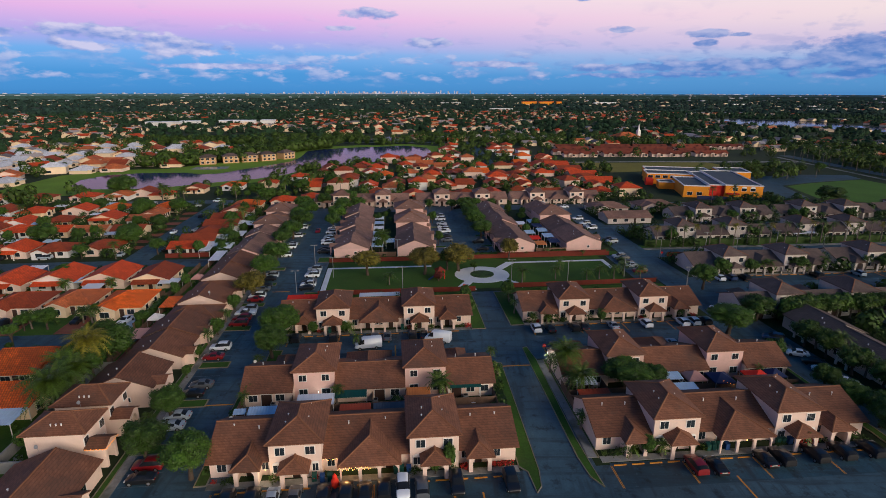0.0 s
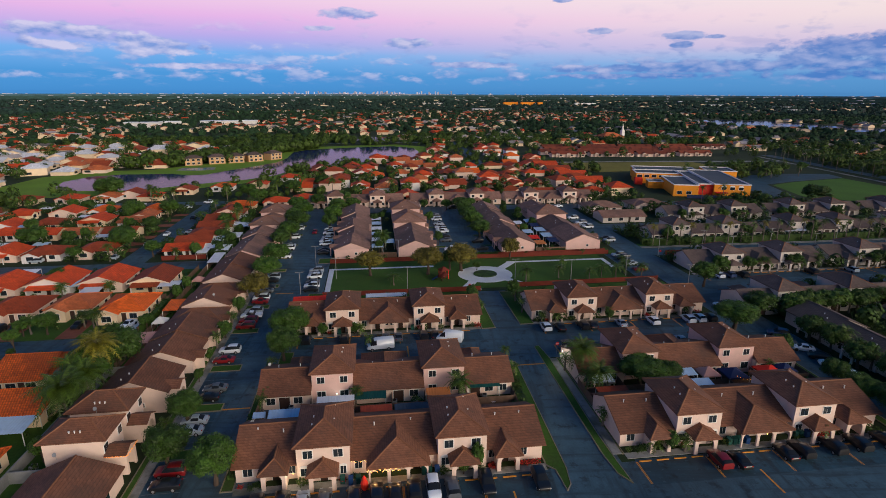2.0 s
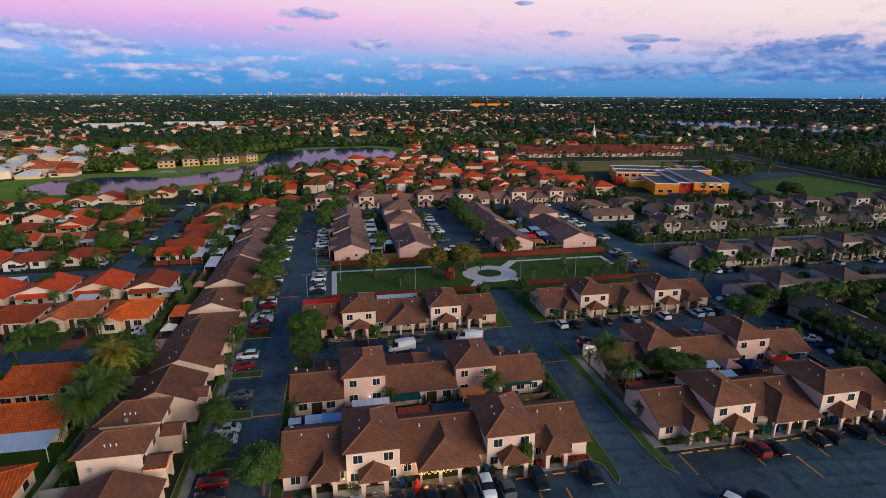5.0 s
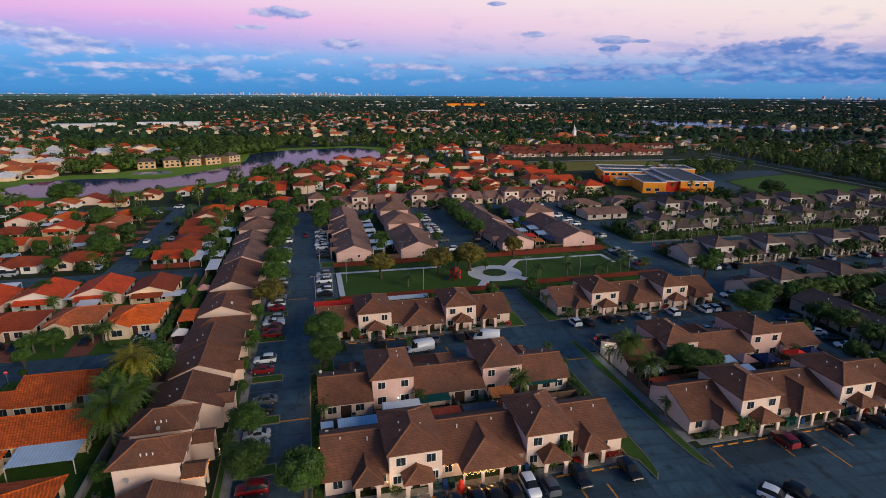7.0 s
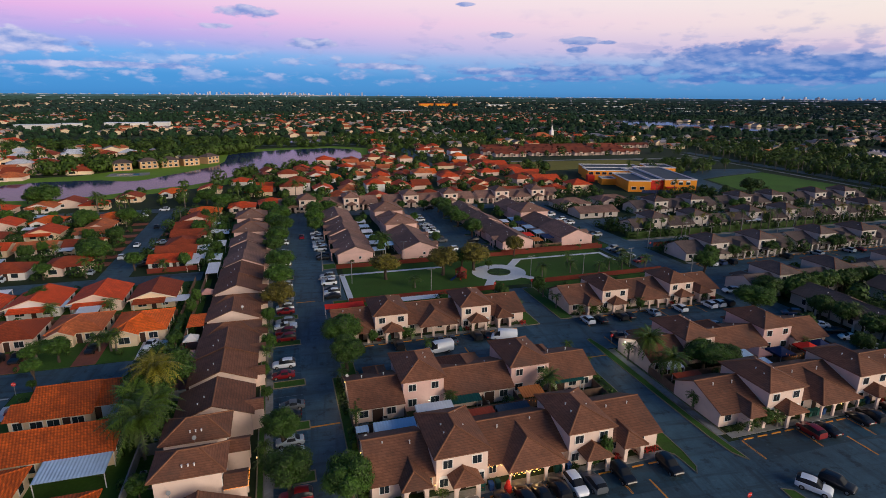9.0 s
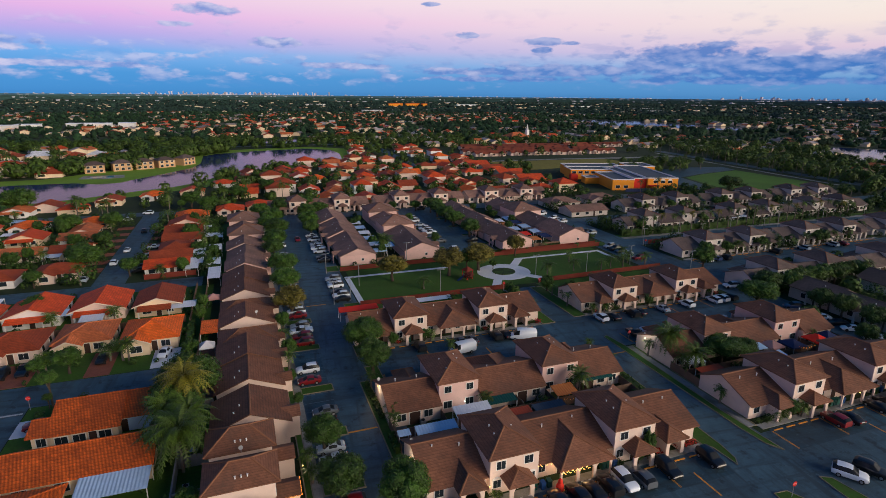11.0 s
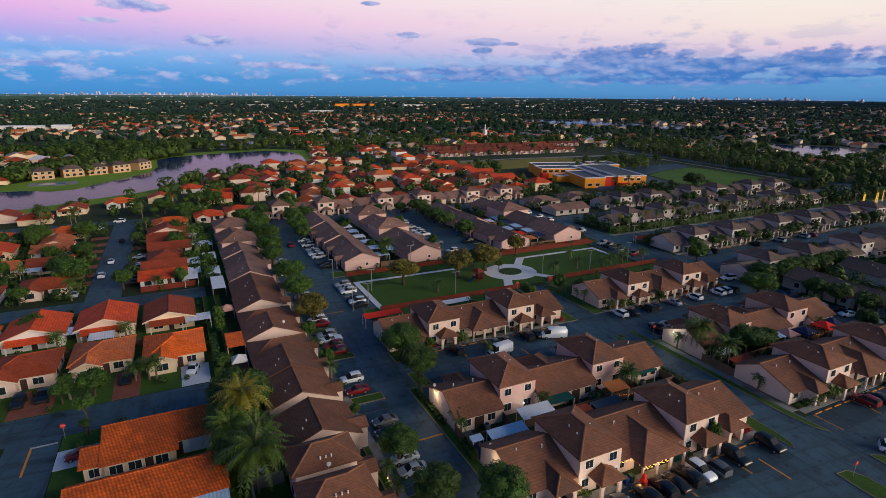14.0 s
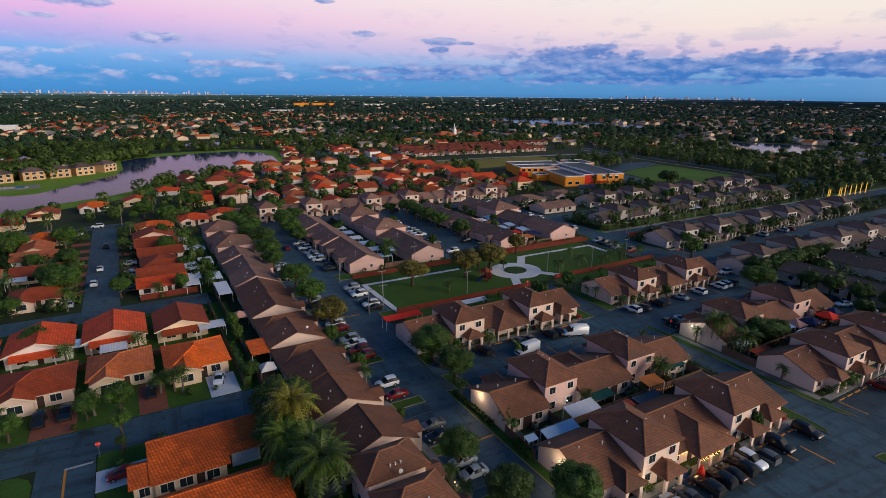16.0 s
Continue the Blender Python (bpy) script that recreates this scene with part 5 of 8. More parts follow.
for k, (u, v, rf, st) in enumerate([(-93, 183, DK, 0), (-95, 205, DK, 2), (-97, 222, TC, 2), (-97.5, 232, TC, 2), (-97, 247, OR, 0), (-107, 180.5, DK, 0), (-119.5, 180.5, RD, 1), (-132, 180, DK, 0), (-145, 181, RD, 1),
                                    (-108, 205, TC, 2), (-121, 206, RD, 2), (-134, 207, RD, 0), (-147, 209, DK, 1), (-128, 222.5, DK, 0), (-141, 219, RD, 1), (-154, 222, RD, 0), (-113, 226, RD, 1), (-118, 246, OR, 0), (-132, 243, RD, 1),
                                    (-149, 241, RD, 0), (-163, 243, DK, 1), (-176, 246, RD, 0), (-160, 205, RD, 0), (-173, 207, OR, 1), (-186, 222, RD, 0), (-190, 246, TC, 1), (-114.5, 148.5, RD, 1), (-114, 131, DK, 0),
                                    (-101, 294, DK, 1), (-84, 303, OR, 0), (-123, 286, DK, 1), (-112, 279, RD, 0), (-131, 277, TC, 1), (-146, 276, RD, 0), (-67.5, 309, RD, 1), (-54, 333, RD, 0), (-49.5, 258, RD, 0),
                                    (-37.5, 264, RD, 0), (-24, 330, DK, 0), (-40, 310, RD, 1), (-165, 274, DK, 0), (-182, 272, TC, 1), (-200, 270, RD, 0), (-205, 244, DK, 0)]):
    wl = (STUCCO, STUCCO_WARM, STUCCO_WHITE)[k % 3]
    bungalow(u, v, 10.6, 9.2 if st != 2 else 8.4, rf, wl, (0, 0, 180, 90)[k % 4] if v > 215 else 0, st, ("pale bungalow with %s tiles among garden shrubs" % {OR: "orange", RD: "red", DK: "dark red", TC: "terracotta", PALE: "white"}[rf]))
sheet("drive_pale", "pale concrete driveway", "driveway", rect(-62.6, 116.2, -57.8, 124.2), WALK_Z, PATH_WHITE)
sheet("drive_paver", "red paved driveway", "driveway", rect(-73.4, 116.2, -69.2, 126.6), WALK_Z, PAVER)
sheet("drive_red", "red paved driveway", "driveway", rect(-88.0, 116.2, -82.0, 125.6), WALK_Z, PAVER)
sheet("drive_south", "pale concrete driveway", "driveway", rect(-79.1, 98.9, -72.7, 103.6), WALK_Z, PATH_WHITE)
for v in (186, 194, 203, 212, 221, 230, 240):
    sheet("drive_side", "red paved front drive", "driveway", rect(-75.4, v - 2, -70.8, v + 2), WALK_Z, PAVER)
    sheet("drive_side", "red paved front drive", "driveway", rect(-89.0, v - 2, -83.6, v + 2), WALK_Z, PAVER)


# ---- trees and palms ----
def crown_mesh(radius, height, leaves, size, seed, lobes=9):
    """Small leaf sprays over a lumpy dome: uneven outline, with gaps between the lobes."""
    r = random.Random(seed)
    me = Mesh()
    centres = [(Vector((0, 0, -0.05)), 0.74)]
    for k in range(lobes):
        a = 2 * math.pi * (k * 0.382 + r.random() * 0.12)
        s = 0.9 - 1.35 * (k + 0.5) / lobes
        c = math.sqrt(max(0.05, 1 - s * s))
        q = r.uniform(0.52, 0.66)
        centres.append((Vector((math.cos(a) * q * c, math.sin(a) * q * c, s * q)), r.uniform(0.26, 0.38)))
    for c, q in centres:                    # inner foliage mass of each lobe
        i, rows, cols = len(me.v), 5, 9
        for a in range(rows + 1):
            for b in range(cols):
                th, ph = math.pi * a / rows, 2 * math.pi * (b + 0.5 * a) / cols
                k = q * 0.80 * r.uniform(0.82, 1.12)
                p = c + Vector((math.sin(th) * math.cos(ph), math.sin(th) * math.sin(ph), math.cos(th))) * k
                me.v.append((p.x * radius, p.y * radius, p.z * height / 2))
        for a in range(rows):
            for b in range(cols):
                me.f.append((i + a * cols + b, i + (a + 1) * cols + b, i + (a + 1) * cols + (b + 1) % cols, i + a * cols + (b + 1) % cols))
    weights = [q * q for c, q in centres]
    for c, q in r.choices(centres, weights, k=leaves):
        d = Vector((r.gauss(0, 1), r.gauss(0, 1), r.gauss(0.25, 1))).normalized()
        p = c + d * q * r.uniform(0.80, 1.10)
        if r.random() < 0.05:
            p = p * r.uniform(1.03, 1.12)
        p = Vector((p.x * radius, p.y * radius, p.z * height / 2))
        up = (d * 1.1 + Vector((r.gauss(0, 0.7), r.gauss(0, 0.7), r.gauss(0.3, 0.7)))).normalized()
        a = up.cross(Vector((r.gauss(0, 1), r.gauss(0, 1), r.gauss(0, 1)))).normalized() * size * r.uniform(0.6, 1.3)
        b = up.cross(a).normalized() * size * r.uniform(0.4, 0.9)
        me.poly((p - a, p - b * 0.8, p + a, p + b))
    return me


def trunk_mesh(h, r0, spread, seed):
    r = random.Random(seed)
    me = Mesh().tube([(0, 0, -0.05), (0.05, 0.02, h * 0.4), (0.0, 0.08, h * 0.75), (0.05, 0, h)], [r0 * 1.3, r0, r0 * 0.85, r0 * 0.5], 8)
    for k in range(5):
        a = 2 * math.pi * (k + r.random() * 0.5) / 5
        z = h * r.uniform(0.55, 0.85)
        me.tube([(0, 0, z), (math.cos(a) * spread * 0.45, math.sin(a) * spread * 0.45, z + h * 0.35), (math.cos(a) * spread * 0.8, math.sin(a) * spread * 0.8, z + h * 0.6)], [r0 * 0.5, r0 * 0.35, r0 * 0.15], 5)
    return me


def tree(u, v, radius=3.6, height=5.2, stem=1.8, material=LEAF, variant=0, label="round broadleaf tree with dense green leaves", leaves=1500, z=0.05, group="trees"):
    t = thing("tree", label, "tree", at(u, v, (u * 37 + v * 53) % 360, z), group=group)
    level = 2 if v < 125 and radius > 2.2 and -62 < u < 80 else 1 if leaves > 1000 or v < 130 else 0
    count, grain = ((1400, 0.21), (3000, 0.15), (9000, 0.10))[level]
    k = variant % 4
    part("trunk", cached(("trunk", k), lambda: trunk_mesh(1.0, 0.085, 0.7, k).data("trunk", BARK)), BARK, t, "", Matrix.Diagonal((radius, radius, stem + height * 0.35, 1)))
    part("crown", cached(("crown", material.name, k, level), lambda: crown_mesh(3.0, 4.6, count, grain, k + 11, 15).raw("crown", material)), material, t, "", pose(0, 0, stem + 0.3 + height / 2) @ Matrix.Diagonal((radius / 2.7, radius / 2.7, height / 4.0, 1)))
    return t


def frond_mesh(length, droop, n, seed, width=0.75):
    """One feather leaf: a bent rib with leaflets on both sides."""
    me = Mesh()
    pts = []
    for k in range(n + 1):
        s = k / n
        pts.append(Vector((length * s * (1 - 0.15 * s), 0, length * (0.42 * s - droop * s * s))))
    for k in range(n):
        a, b = pts[k], pts[k + 1]
        me.poly((a + Vector((0, 0.03, 0)), b + Vector((0, 0.03, 0)), b - Vector((0, 0.03, 0)), a - Vector((0, 0.03, 0))))
        if k == 0:
            continue
        w = width * math.sin(math.pi * min(1.0, 0.12 + k / n * 0.85))
        f = (b - a) * 0.9
        for s in (-1, 1):
            tip = a + f * (1.1 + 0.5 * (k % 2)) + Vector((0, s * w * (0.85 + 0.3 * ((k * 7) % 3) / 2), -w * (0.3 + 0.3 * (k % 2))))
            me.poly((a, a + f * 0.8, tip + f * 0.25, tip))
    return me


def palm(u, v, h=6.0, length=2.6, n=14, material=PALM_LEAF, label="feather palm with arching green fronds", variant=0, z=0.05, group="palms"):
    t = thing("palm_tree", label, "palm", at(u, v, (u * 91 + v * 17) % 360, z), group=group)
    hh = round(h * 2) / 2
    part("trunk", cached(("ptrunk", hh), lambda: Mesh().tube([(0, 0, -0.05), (0.1, 0, hh * 0.4), (0.06, 0.05, hh * 0.8), (0, 0, hh)], [0.24, 0.17, 0.14, 0.17], 8).data("trunk", PALM_BARK)), PALM_BARK, t)

    def head():
        r = random.Random(variant + 5)
        me = Mesh()
        big = n >= 18
        total = int(n * 1.7) if big else int(n * 1.35)
        for k in range(total):
            q = (k + 0.5) / total
            pitch = -0.95 + 1.35 * q + r.uniform(-0.15, 0.15)
            droop = (0.45 + 0.75 * r.random()) * (0.75 + 0.5 * q)
            fr = frond_mesh(length * r.uniform(0.8, 1.08) * (0.86 + 0.2 * math.sin(math.pi * q)), droop, 26 if big else 13 if n > 13 else 9, k, (0.15 if big else 0.22 if n > 13 else 0.30) * length)
            m = Matrix.Rotation(2.399963 * k + r.uniform(-0.2, 0.2), 4, "Z") @ Matrix.Rotation(pitch, 4, "Y")
            i = len(me.v)
            me.v += [tuple(m @ Vector(p)) for p in fr.v]
            me.f += [tuple(i + q2 for q2 in f) for f in fr.f]
        return me.raw("crown", material)
    part("crown", cached(("phead", round(length, 1), n, variant, material.name), head), material, t, "arching fronds", pose(0, 0, hh))
    return t


# street trees of the west avenue and the court
for k, (u, v, rad, hh) in enumerate([(-27.6, 65.6, 3.4, 5.0), (-34.9, 69.6, 3.2, 4.8), (-35.6, 80.2, 2.8, 4.0), (-23.7, 100.4, 3.5, 5.0), (-23.5, 109.4, 4.3, 5.4), (-35.3, 134.0, 3.9, 5.2), (-35.3, 149.5, 3.9, 5.0),
                                     (-34.8, 163.6, 4.3, 5.0), (-34.9, 193.0, 4.3, 5.0), (-36.4, 181.5, 3.4, 4.6), (-33.8, 208.5, 4.4, 5.2), (-34.0, 227.5, 4.4, 5.2), (-36.6, 217.5, 3.6, 4.6), (-37.6, 239.5, 4.4, 5.0),
                                     (-22.0, 206.0, 3.2, 4.6), (-21.4, 218.5, 4.0, 5.0), (-20.4, 233.5, 4.2, 5.0), (-14.4, 238.4, 3.6, 4.6), (-30.0, 249.0, 3.6, 4.6), (-19.0, 254.0, 4.2, 5.0)]):
    tree(u, v, rad, hh, 1.7, LEAF if k != 5 else LEAF_WARM, k, "round clipped street tree on a parking island")
for k, v in enumerate((189, 205, 214.5, 224, 233)):
    tree(32.4, v, 3.9, 4.8, 1.6, LEAF, k, "round clipped street tree beside the court", 1100)
for k, (u, v, rad) in enumerate([(16.4, 181, 1.6), (16.6, 213, 2.0), (27, 238, 2.6), (45, 239, 2.4), (17, 239, 2.0), (38, 240, 2.6)]):
    tree(u, v, rad, 3.4, 1.2, LEAF, k, "small green tree beside parked cars", 800)
# park trees
tree(-6.8, 150.2, 4.4, 4.4, 2.4, LEAF_WARM, 1, "thin park tree with rusty brown leaves", 620)
tree(9.5, 149.6, 4.8, 5.6, 2.4, LEAF_WARM, 2, "park tree with rusty brown leaves", 1100)
tree(19.6, 151.4, 5.0, 5.6, 2.2, LEAF_WARM, 3, "broad park tree beside the plaza", 1300)
tree(16.4, 152.8, 2.8, 4.0, 2.2, LEAF, 0, "green park tree beside the plaza", 900)
tree(36.8, 161.6, 3.0, 5.2, 1.6, LEAF_WARM, 2, "park tree by the fence", 1000)
tree(24.2, 151.4, 1.3, 2.0, 0.6, LEAF, 1, "small green tree in the plaza", 500)
tree(13.0, 143.4, 1.5, 2.2, 0.3, LEAF_RED, 2, "shrub with dark red leaves", 600)
for u, v, h, L in ((35.9, 140.0, 3.6, 2.3), (-0.6, 141.5, 2.6, 2.0), (46, 142, 3.0, 2.0), (58.4, 141.2, 3.2, 2.2), (62.5, 140.8, 2.8, 2.2), (66.4, 143.6, 3.0, 2.2), (69.5, 139.5, 3.4, 2.2), (54.5, 140.4, 2.6, 2.0), (50, 151, 2.6, 1.9), (68, 148.6, 2.8, 2.0)):
    palm(u, v, h, L * 1.2, 14, PALM_LEAF, "young feather palm on the park lawn", 1)
# palms and trees round the homes
palm(-54.2, 82.6, 6.5, 5.2, 36, PALM_LEAF, "tall feather palm beside the tiled bungalow", 2)
palm(-54.4, 95.0, 8.0, 4.6, 30, PALM_YELLOW, "feather palm with yellowing fronds", 3)
palm(-56.6, 90.4, 6.0, 4.0, 28, PALM_LEAF, "feather palm in a clump", 1)
palm(-53.4, 88.2, 6.0, 4.0, 28, PALM_LEAF, "feather palm in a clump", 0)
tree(-54.4, 101.0, 4.8, 7.0, 1.4, LEAF, 2, "dense dark tree behind the row", 1900)
tree(-56.0, 95.0, 4.2, 6.4, 1.4, LEAF, 0, "dense dark tree behind the row", 1300)
for k, (u, v, rad) in enumerate(((-55.8, 87.2, 3.2), (-52.9, 73.4, 1.6))):
    tree(u, v, rad, rad * 1.6, 1.2, LEAF, k + 1, "dense dark tree behind the row", 1500)
palm(31.0, 86.6, 6.2, 4.2, 30, PALM_LEAF, "large feather palm beside the avenue", 2)
palm(32.2, 81.0, 4.6, 3.4, 26, PALM_LEAF, "large feather palm in a back yard", 1)
palm(30.8, 82.6, 3.4, 2.2, 14, PALM_LEAF, "feather palm in a back yard", 3)
tree(41.0, 83.0, 4.2, 4.2, 1.4, LEAF, 1, "broad dark green tree in a back yard", 1900)
tree(45.6, 82.2, 2.6, 3.4, 1.2, LEAF, 2, "broad dark green tree in a back yard", 1100)
palm(7.8, 81.8, 4.0, 2.8, 26, PALM_LEAF, "feather palm in a back yard", 1)
palm(-9.4, 82.4, 2.8, 1.5, 12, PALM_LEAF, "small palm beside a back door", 1)
tree(73.0, 103.2, 5.0, 4.6, 1.8, LEAF, 1, "spreading dark tree beside a parking road", 2200)
tree(83.6, 109.4, 4.0, 4.4, 1.6, LEAF, 3, "spreading dark tree beside a parking road", 1600)
tree(82.8, 130.4, 3.5, 5.0, 2.0, LEAF, 2, "round green street tree on a verge", 1500)
tree(75.6, 79.0, 2.4, 3.6, 1.2, LEAF, 2, "dark shrub tree at the row end", 900)
for k, (u, v, rad) in enumerate(((74.6, 72.5, 2.8), (76.4, 68.0, 3.2), (75.0, 63.6, 3.0), (79.6, 66.0, 3.4), (84.0, 70.5, 3.2), (84.8, 63.5, 3.6), (74.4, 90.5, 2.2))):
    tree(u, v, rad, rad * 1.5, 1.2, LEAF, k, "dark shaded tree at the parking edge")
for u, v in ((85.2, 96), (86.0, 91), (85.4, 84), (86.2, 78), (90.8, 108), (94, 109), (97, 110), (101, 109.4), (105, 110), (109, 109), (113, 110), (118, 109)):
    tree(u, v, 2.3 + (u * 7 % 10) / 12, 4.4, 1.2, LEAF, int(u) % 4, "dark shaded tree in a yard", 700)
    palm(u + 1.6, v - 1.2, 3.5 + (u * 3 % 5) / 2, 2.2, 12, PALM_LEAF, "shaded feather palm in a yard", int(u) % 4)
for u, v in ((19.0, 88.4), (29.2, 72.0), (29.4, 90.0), (18.6, 118.0), (18.4, 122.6), (28.9, 118.6), (30.2, 122.5), (29.2, 126), (-25.2, 96.0), (19.0, 95.2), (-7.4, 103.8), (66.5, 84.0), (-24.6, 82.6), (-24.4, 85.0)):
    palm(u, v, 2.0 + (u * 13 % 7) / 5, 1.5, 11, PALM_LEAF, "small feather palm on the verge", int(abs(u)) % 4)
for u, v, rad in ((18.2, 126.2, 1.6), (18.6, 129.6, 1.4), (29.6, 129.4, 1.8), (-17.2, 110.9, 1.1), (-10.4, 110.9, 1.0), (5.6, 63.5, 0.9), (-37.6, 112.5, 1.6), (-37.8, 126.8, 1.6), (-37.8, 94.0, 0.9), (-38.2, 102, 1.0), (47.6, 111.6, 1.1), (36.6, 64.8, 1.2)):
    tree(u, v, rad, rad * 2.2, 0.3, LEAF, int(abs(u)) % 4, "small rounded shrub by the walls", 420, 0.1, "shrubs")
for u, v, h in ((-38.0, 107.6, 3.0), (-37.9, 119.6, 2.6), (-38.1, 78.4, 2.0), (-38.0, 74.6, 2.2), (34.0, 64.6, 1.6), (38.6, 64.4, 1.8), (60.2, 64.4, 2.6), (31.8, 112.2, 1.8), (35.0, 112.0, 1.8), (47.9, 112.2, 2.4), (-9.2, 110.6, 2.2), (66.8, 112.6, 2.0)):
    palm(u, v, h, 1.6, 12, PALM_LEAF, "small palm before a porch", int(abs(u)) % 4)
palm(-57.5, 240, 6, 2.6, 14, PALM_LEAF, "garden palm between the bungalows", 1)
for k in range(60):
    u, v = rng.uniform(-200, -58), rng.choice((rng.uniform(138, 143), rng.uniform(172, 175), rng.uniform(190, 200), rng.uniform(212, 216), rng.uniform(234, 240), rng.uniform(252, 258), rng.uniform(272, 300)))
    if -86 < u < -73 and 172 < v < 262:
        continue
    if k % 3:
        tree(u, v, rng.uniform(1.6, 3.2), rng.uniform(3, 4.6), 1.0, LEAF, k, "garden tree between the bungalows", 600)
    else:
        palm(u, v, rng.uniform(3, 6), 2.2, 12, PALM_LEAF, "garden palm between the bungalows", k % 4)
for u, v, h in ((-79.6, 119.6, 3.5), (-66.6, 120.6, 4.2), (-67.8, 121.6, 3.4), (-92.0, 120.6, 3.0), (-72.4, 141.0, 3.4), (-70.0, 122.0, 3.0), (-84.6, 142.4, 3.2)):
    palm(u, v, h, 2.2, 13, PALM_LEAF, "green palm in a front garden", int(abs(u)) % 4)
for k, (u, v, rad) in enumerate(((-132.9, 284.0, 7.0), (-90.0, 152.0, 2.6), (-87.6, 187.0, 4.6), (-90.6, 193.5, 4.0), (-75.2, 177.5, 2.8), (-97.0, 174.5, 2.4), (-88.0, 212.0, 3.2), (-90.5, 240.0, 4.0), (-58.0, 262.0, 4.2), (-66.0, 276.0, 4.6), (-46.0, 288.0, 4.4), (-32.0, 300.0, 4.8), (-118.0, 192.0, 4.6), (-138.0, 193.0, 4.2), (-104.0, 238.0, 4.4))):
    tree(u, v, rad, rad * 1.25, 1.5, LEAF, k, "broad dense garden tree between the tiled roofs", 1600)
for k, (u, v, h) in enumerate(((-74.0, 268.0, 8.0), (-62.0, 284.0, 7.5), (-52.0, 276.0, 7.5), (-108.0, 268.0, 7.5), (-56.5, 196.0, 6.0), (-57.0, 214.0, 6.5), (-42.0, 298.0, 7.0), (-26.0, 286.0, 7.0), (-12.0, 296.0, 7.0), (4.0, 282.0, 6.5), (-96.0, 262.0, 7.0), (-140.0, 262.0, 7.5))):
    palm(u, v, h, 3.4, 16, PALM_LEAF, "tall feather palm rising over the tiled roofs", k % 4)
for u, v, rad in ((-76.0, 119.0, 2.6), (-80.6, 118.6, 1.8), (-55.6, 118.6, 1.8), (-90.4, 117.6, 2.2), (-98, 119, 2.4), (-75.9, 106.6, 0.9)):
    tree(u, v, rad, rad * 1.3, 1.3, LEAF, int(abs(u)) % 4, "low spreading garden tree", 1000)
tree(-75.6, 107.2, 1.6, 2.2, 4.0, LEAF, 2, "slim street tree on a bare pale stem", 900)
for v in (136.0, 143.0, 176.0, 188.5, 201.0, 214.0, 228.0):
    tree(-54.2 + rng.uniform(-0.8, 0.8), v, rng.uniform(1.2, 2.2), 3.4, 0.8, LEAF, int(v) % 4, "leafy yard tree behind the row", 520)
tree(7.6, 63.9, 0.95, 4.0, 0.2, LEAF, 1, "slim upright evergreen beside a porch", 900)
# yards between the pink rows
for u0, u1 in ((-6.4, 0.8), (47.8, 56.8)):
    for v in np.arange(172, 232, 7):
        if rng.random() < 0.75:
            tree(rng.uniform(u0 + 1, u1 - 1), v + rng.uniform(-2, 2), rng.uniform(1.2, 2.0), 3.0, 0.9, LEAF, int(v) % 4, "yard tree between the pink rows", 420)
palm(-3.0, 174.6, 5.5, 4.0, 20, PALM_LEAF, "large palm between the pink rows", 2)
# row of palms along the boulevard hedge
for k in range(26):
    palm(90 + 4.6 * k + rng.uniform(-0.6, 0.6), 171.4 + rng.uniform(-0.3, 0.3), 7.0 + rng.uniform(-0.8, 0.8), 1.9, 11, PALM_LEAF if k % 3 else PALM_YELLOW, "slender palm in a row along the hedge", k % 4)
for k in range(46):
    u = rng.uniform(86, 260)
    v = rng.choice((rng.uniform(175.5, 178), rng.uniform(140.4, 141.6), rng.uniform(140.4, 141.6), rng.uniform(205, 206), rng.uniform(219, 222)))
    if k % 2:
        tree(u, v, rng.uniform(1.6, 2.8), rng.uniform(3, 4.4), 1.0, LEAF, k, "dark tree beside the eastern rows", 520)
    else:
        palm(u, v, rng.uniform(2.5, 4.5), 2.0, 12, PALM_LEAF, "palm beside the eastern rows", k % 4)
WRAP = glowing("light_wrap", (1.0, 0.55, 0.08), 0.9)
for k in range(9):
    t = palm(236 + 5.6 * k, 163.2 + (k % 2) * 3.4 if k < 4 else 166.4, 6.5, 1.9, 11, PALM_LEAF, "palm with its trunk wrapped in yellow lights", k % 4)
    part("light_wrap", cached("wrap", lambda: Mesh().tube([(0, 0, 0.3), (0.1, 0, 2.6), (0.06, 0.05, 6.2)], [0.26, 0.21, 0.2], 8).data("light_wrap", WRAP)), WRAP, t, "string of yellow lights")
for k in range(17):         # two lines of palms along the boulevard, one before the field
    v = 236 + 11.5 * k
    for du in (-5.0, 8.0):
        palm(300 + (v - 200) * 0.112 + du + rng.uniform(-0.8, 0.8), v + rng.uniform(-2, 2), 8.5 + rng.uniform(-1.2, 1.2), 3.0, 11, PALM_LEAF, "tall palm lining the wide boulevard", k % 4)
for k, (u, v) in enumerate(((206, 318), (214, 330), (224, 322), (236, 334), (246, 322), (252, 338), (264, 330), (272, 340), (196, 330), (282, 336), (240, 310), (262, 314))):
    (palm(u, v, 6.5, 3.0, 14, PALM_LEAF, "palm on the lot behind the school", k % 4) if k % 3 else tree(u, v, 3.6, 4.8, 1.4, LEAF, k, "spreading tree on the lot behind the school", 900))
tree(208, 238, 6.5, 6.5, 1.6, LEAF, 2, "broad dark tree at the playing field", 2000)
for u, v, h in ((152, 243, 7), (163, 243, 7.5), (205, 226, 5), (193, 300, 6), (182, 310, 7), (199, 306, 6)):
    palm(u, v, h, 2.8, 14, PALM_LEAF, "palm before the school", int(u) % 4)


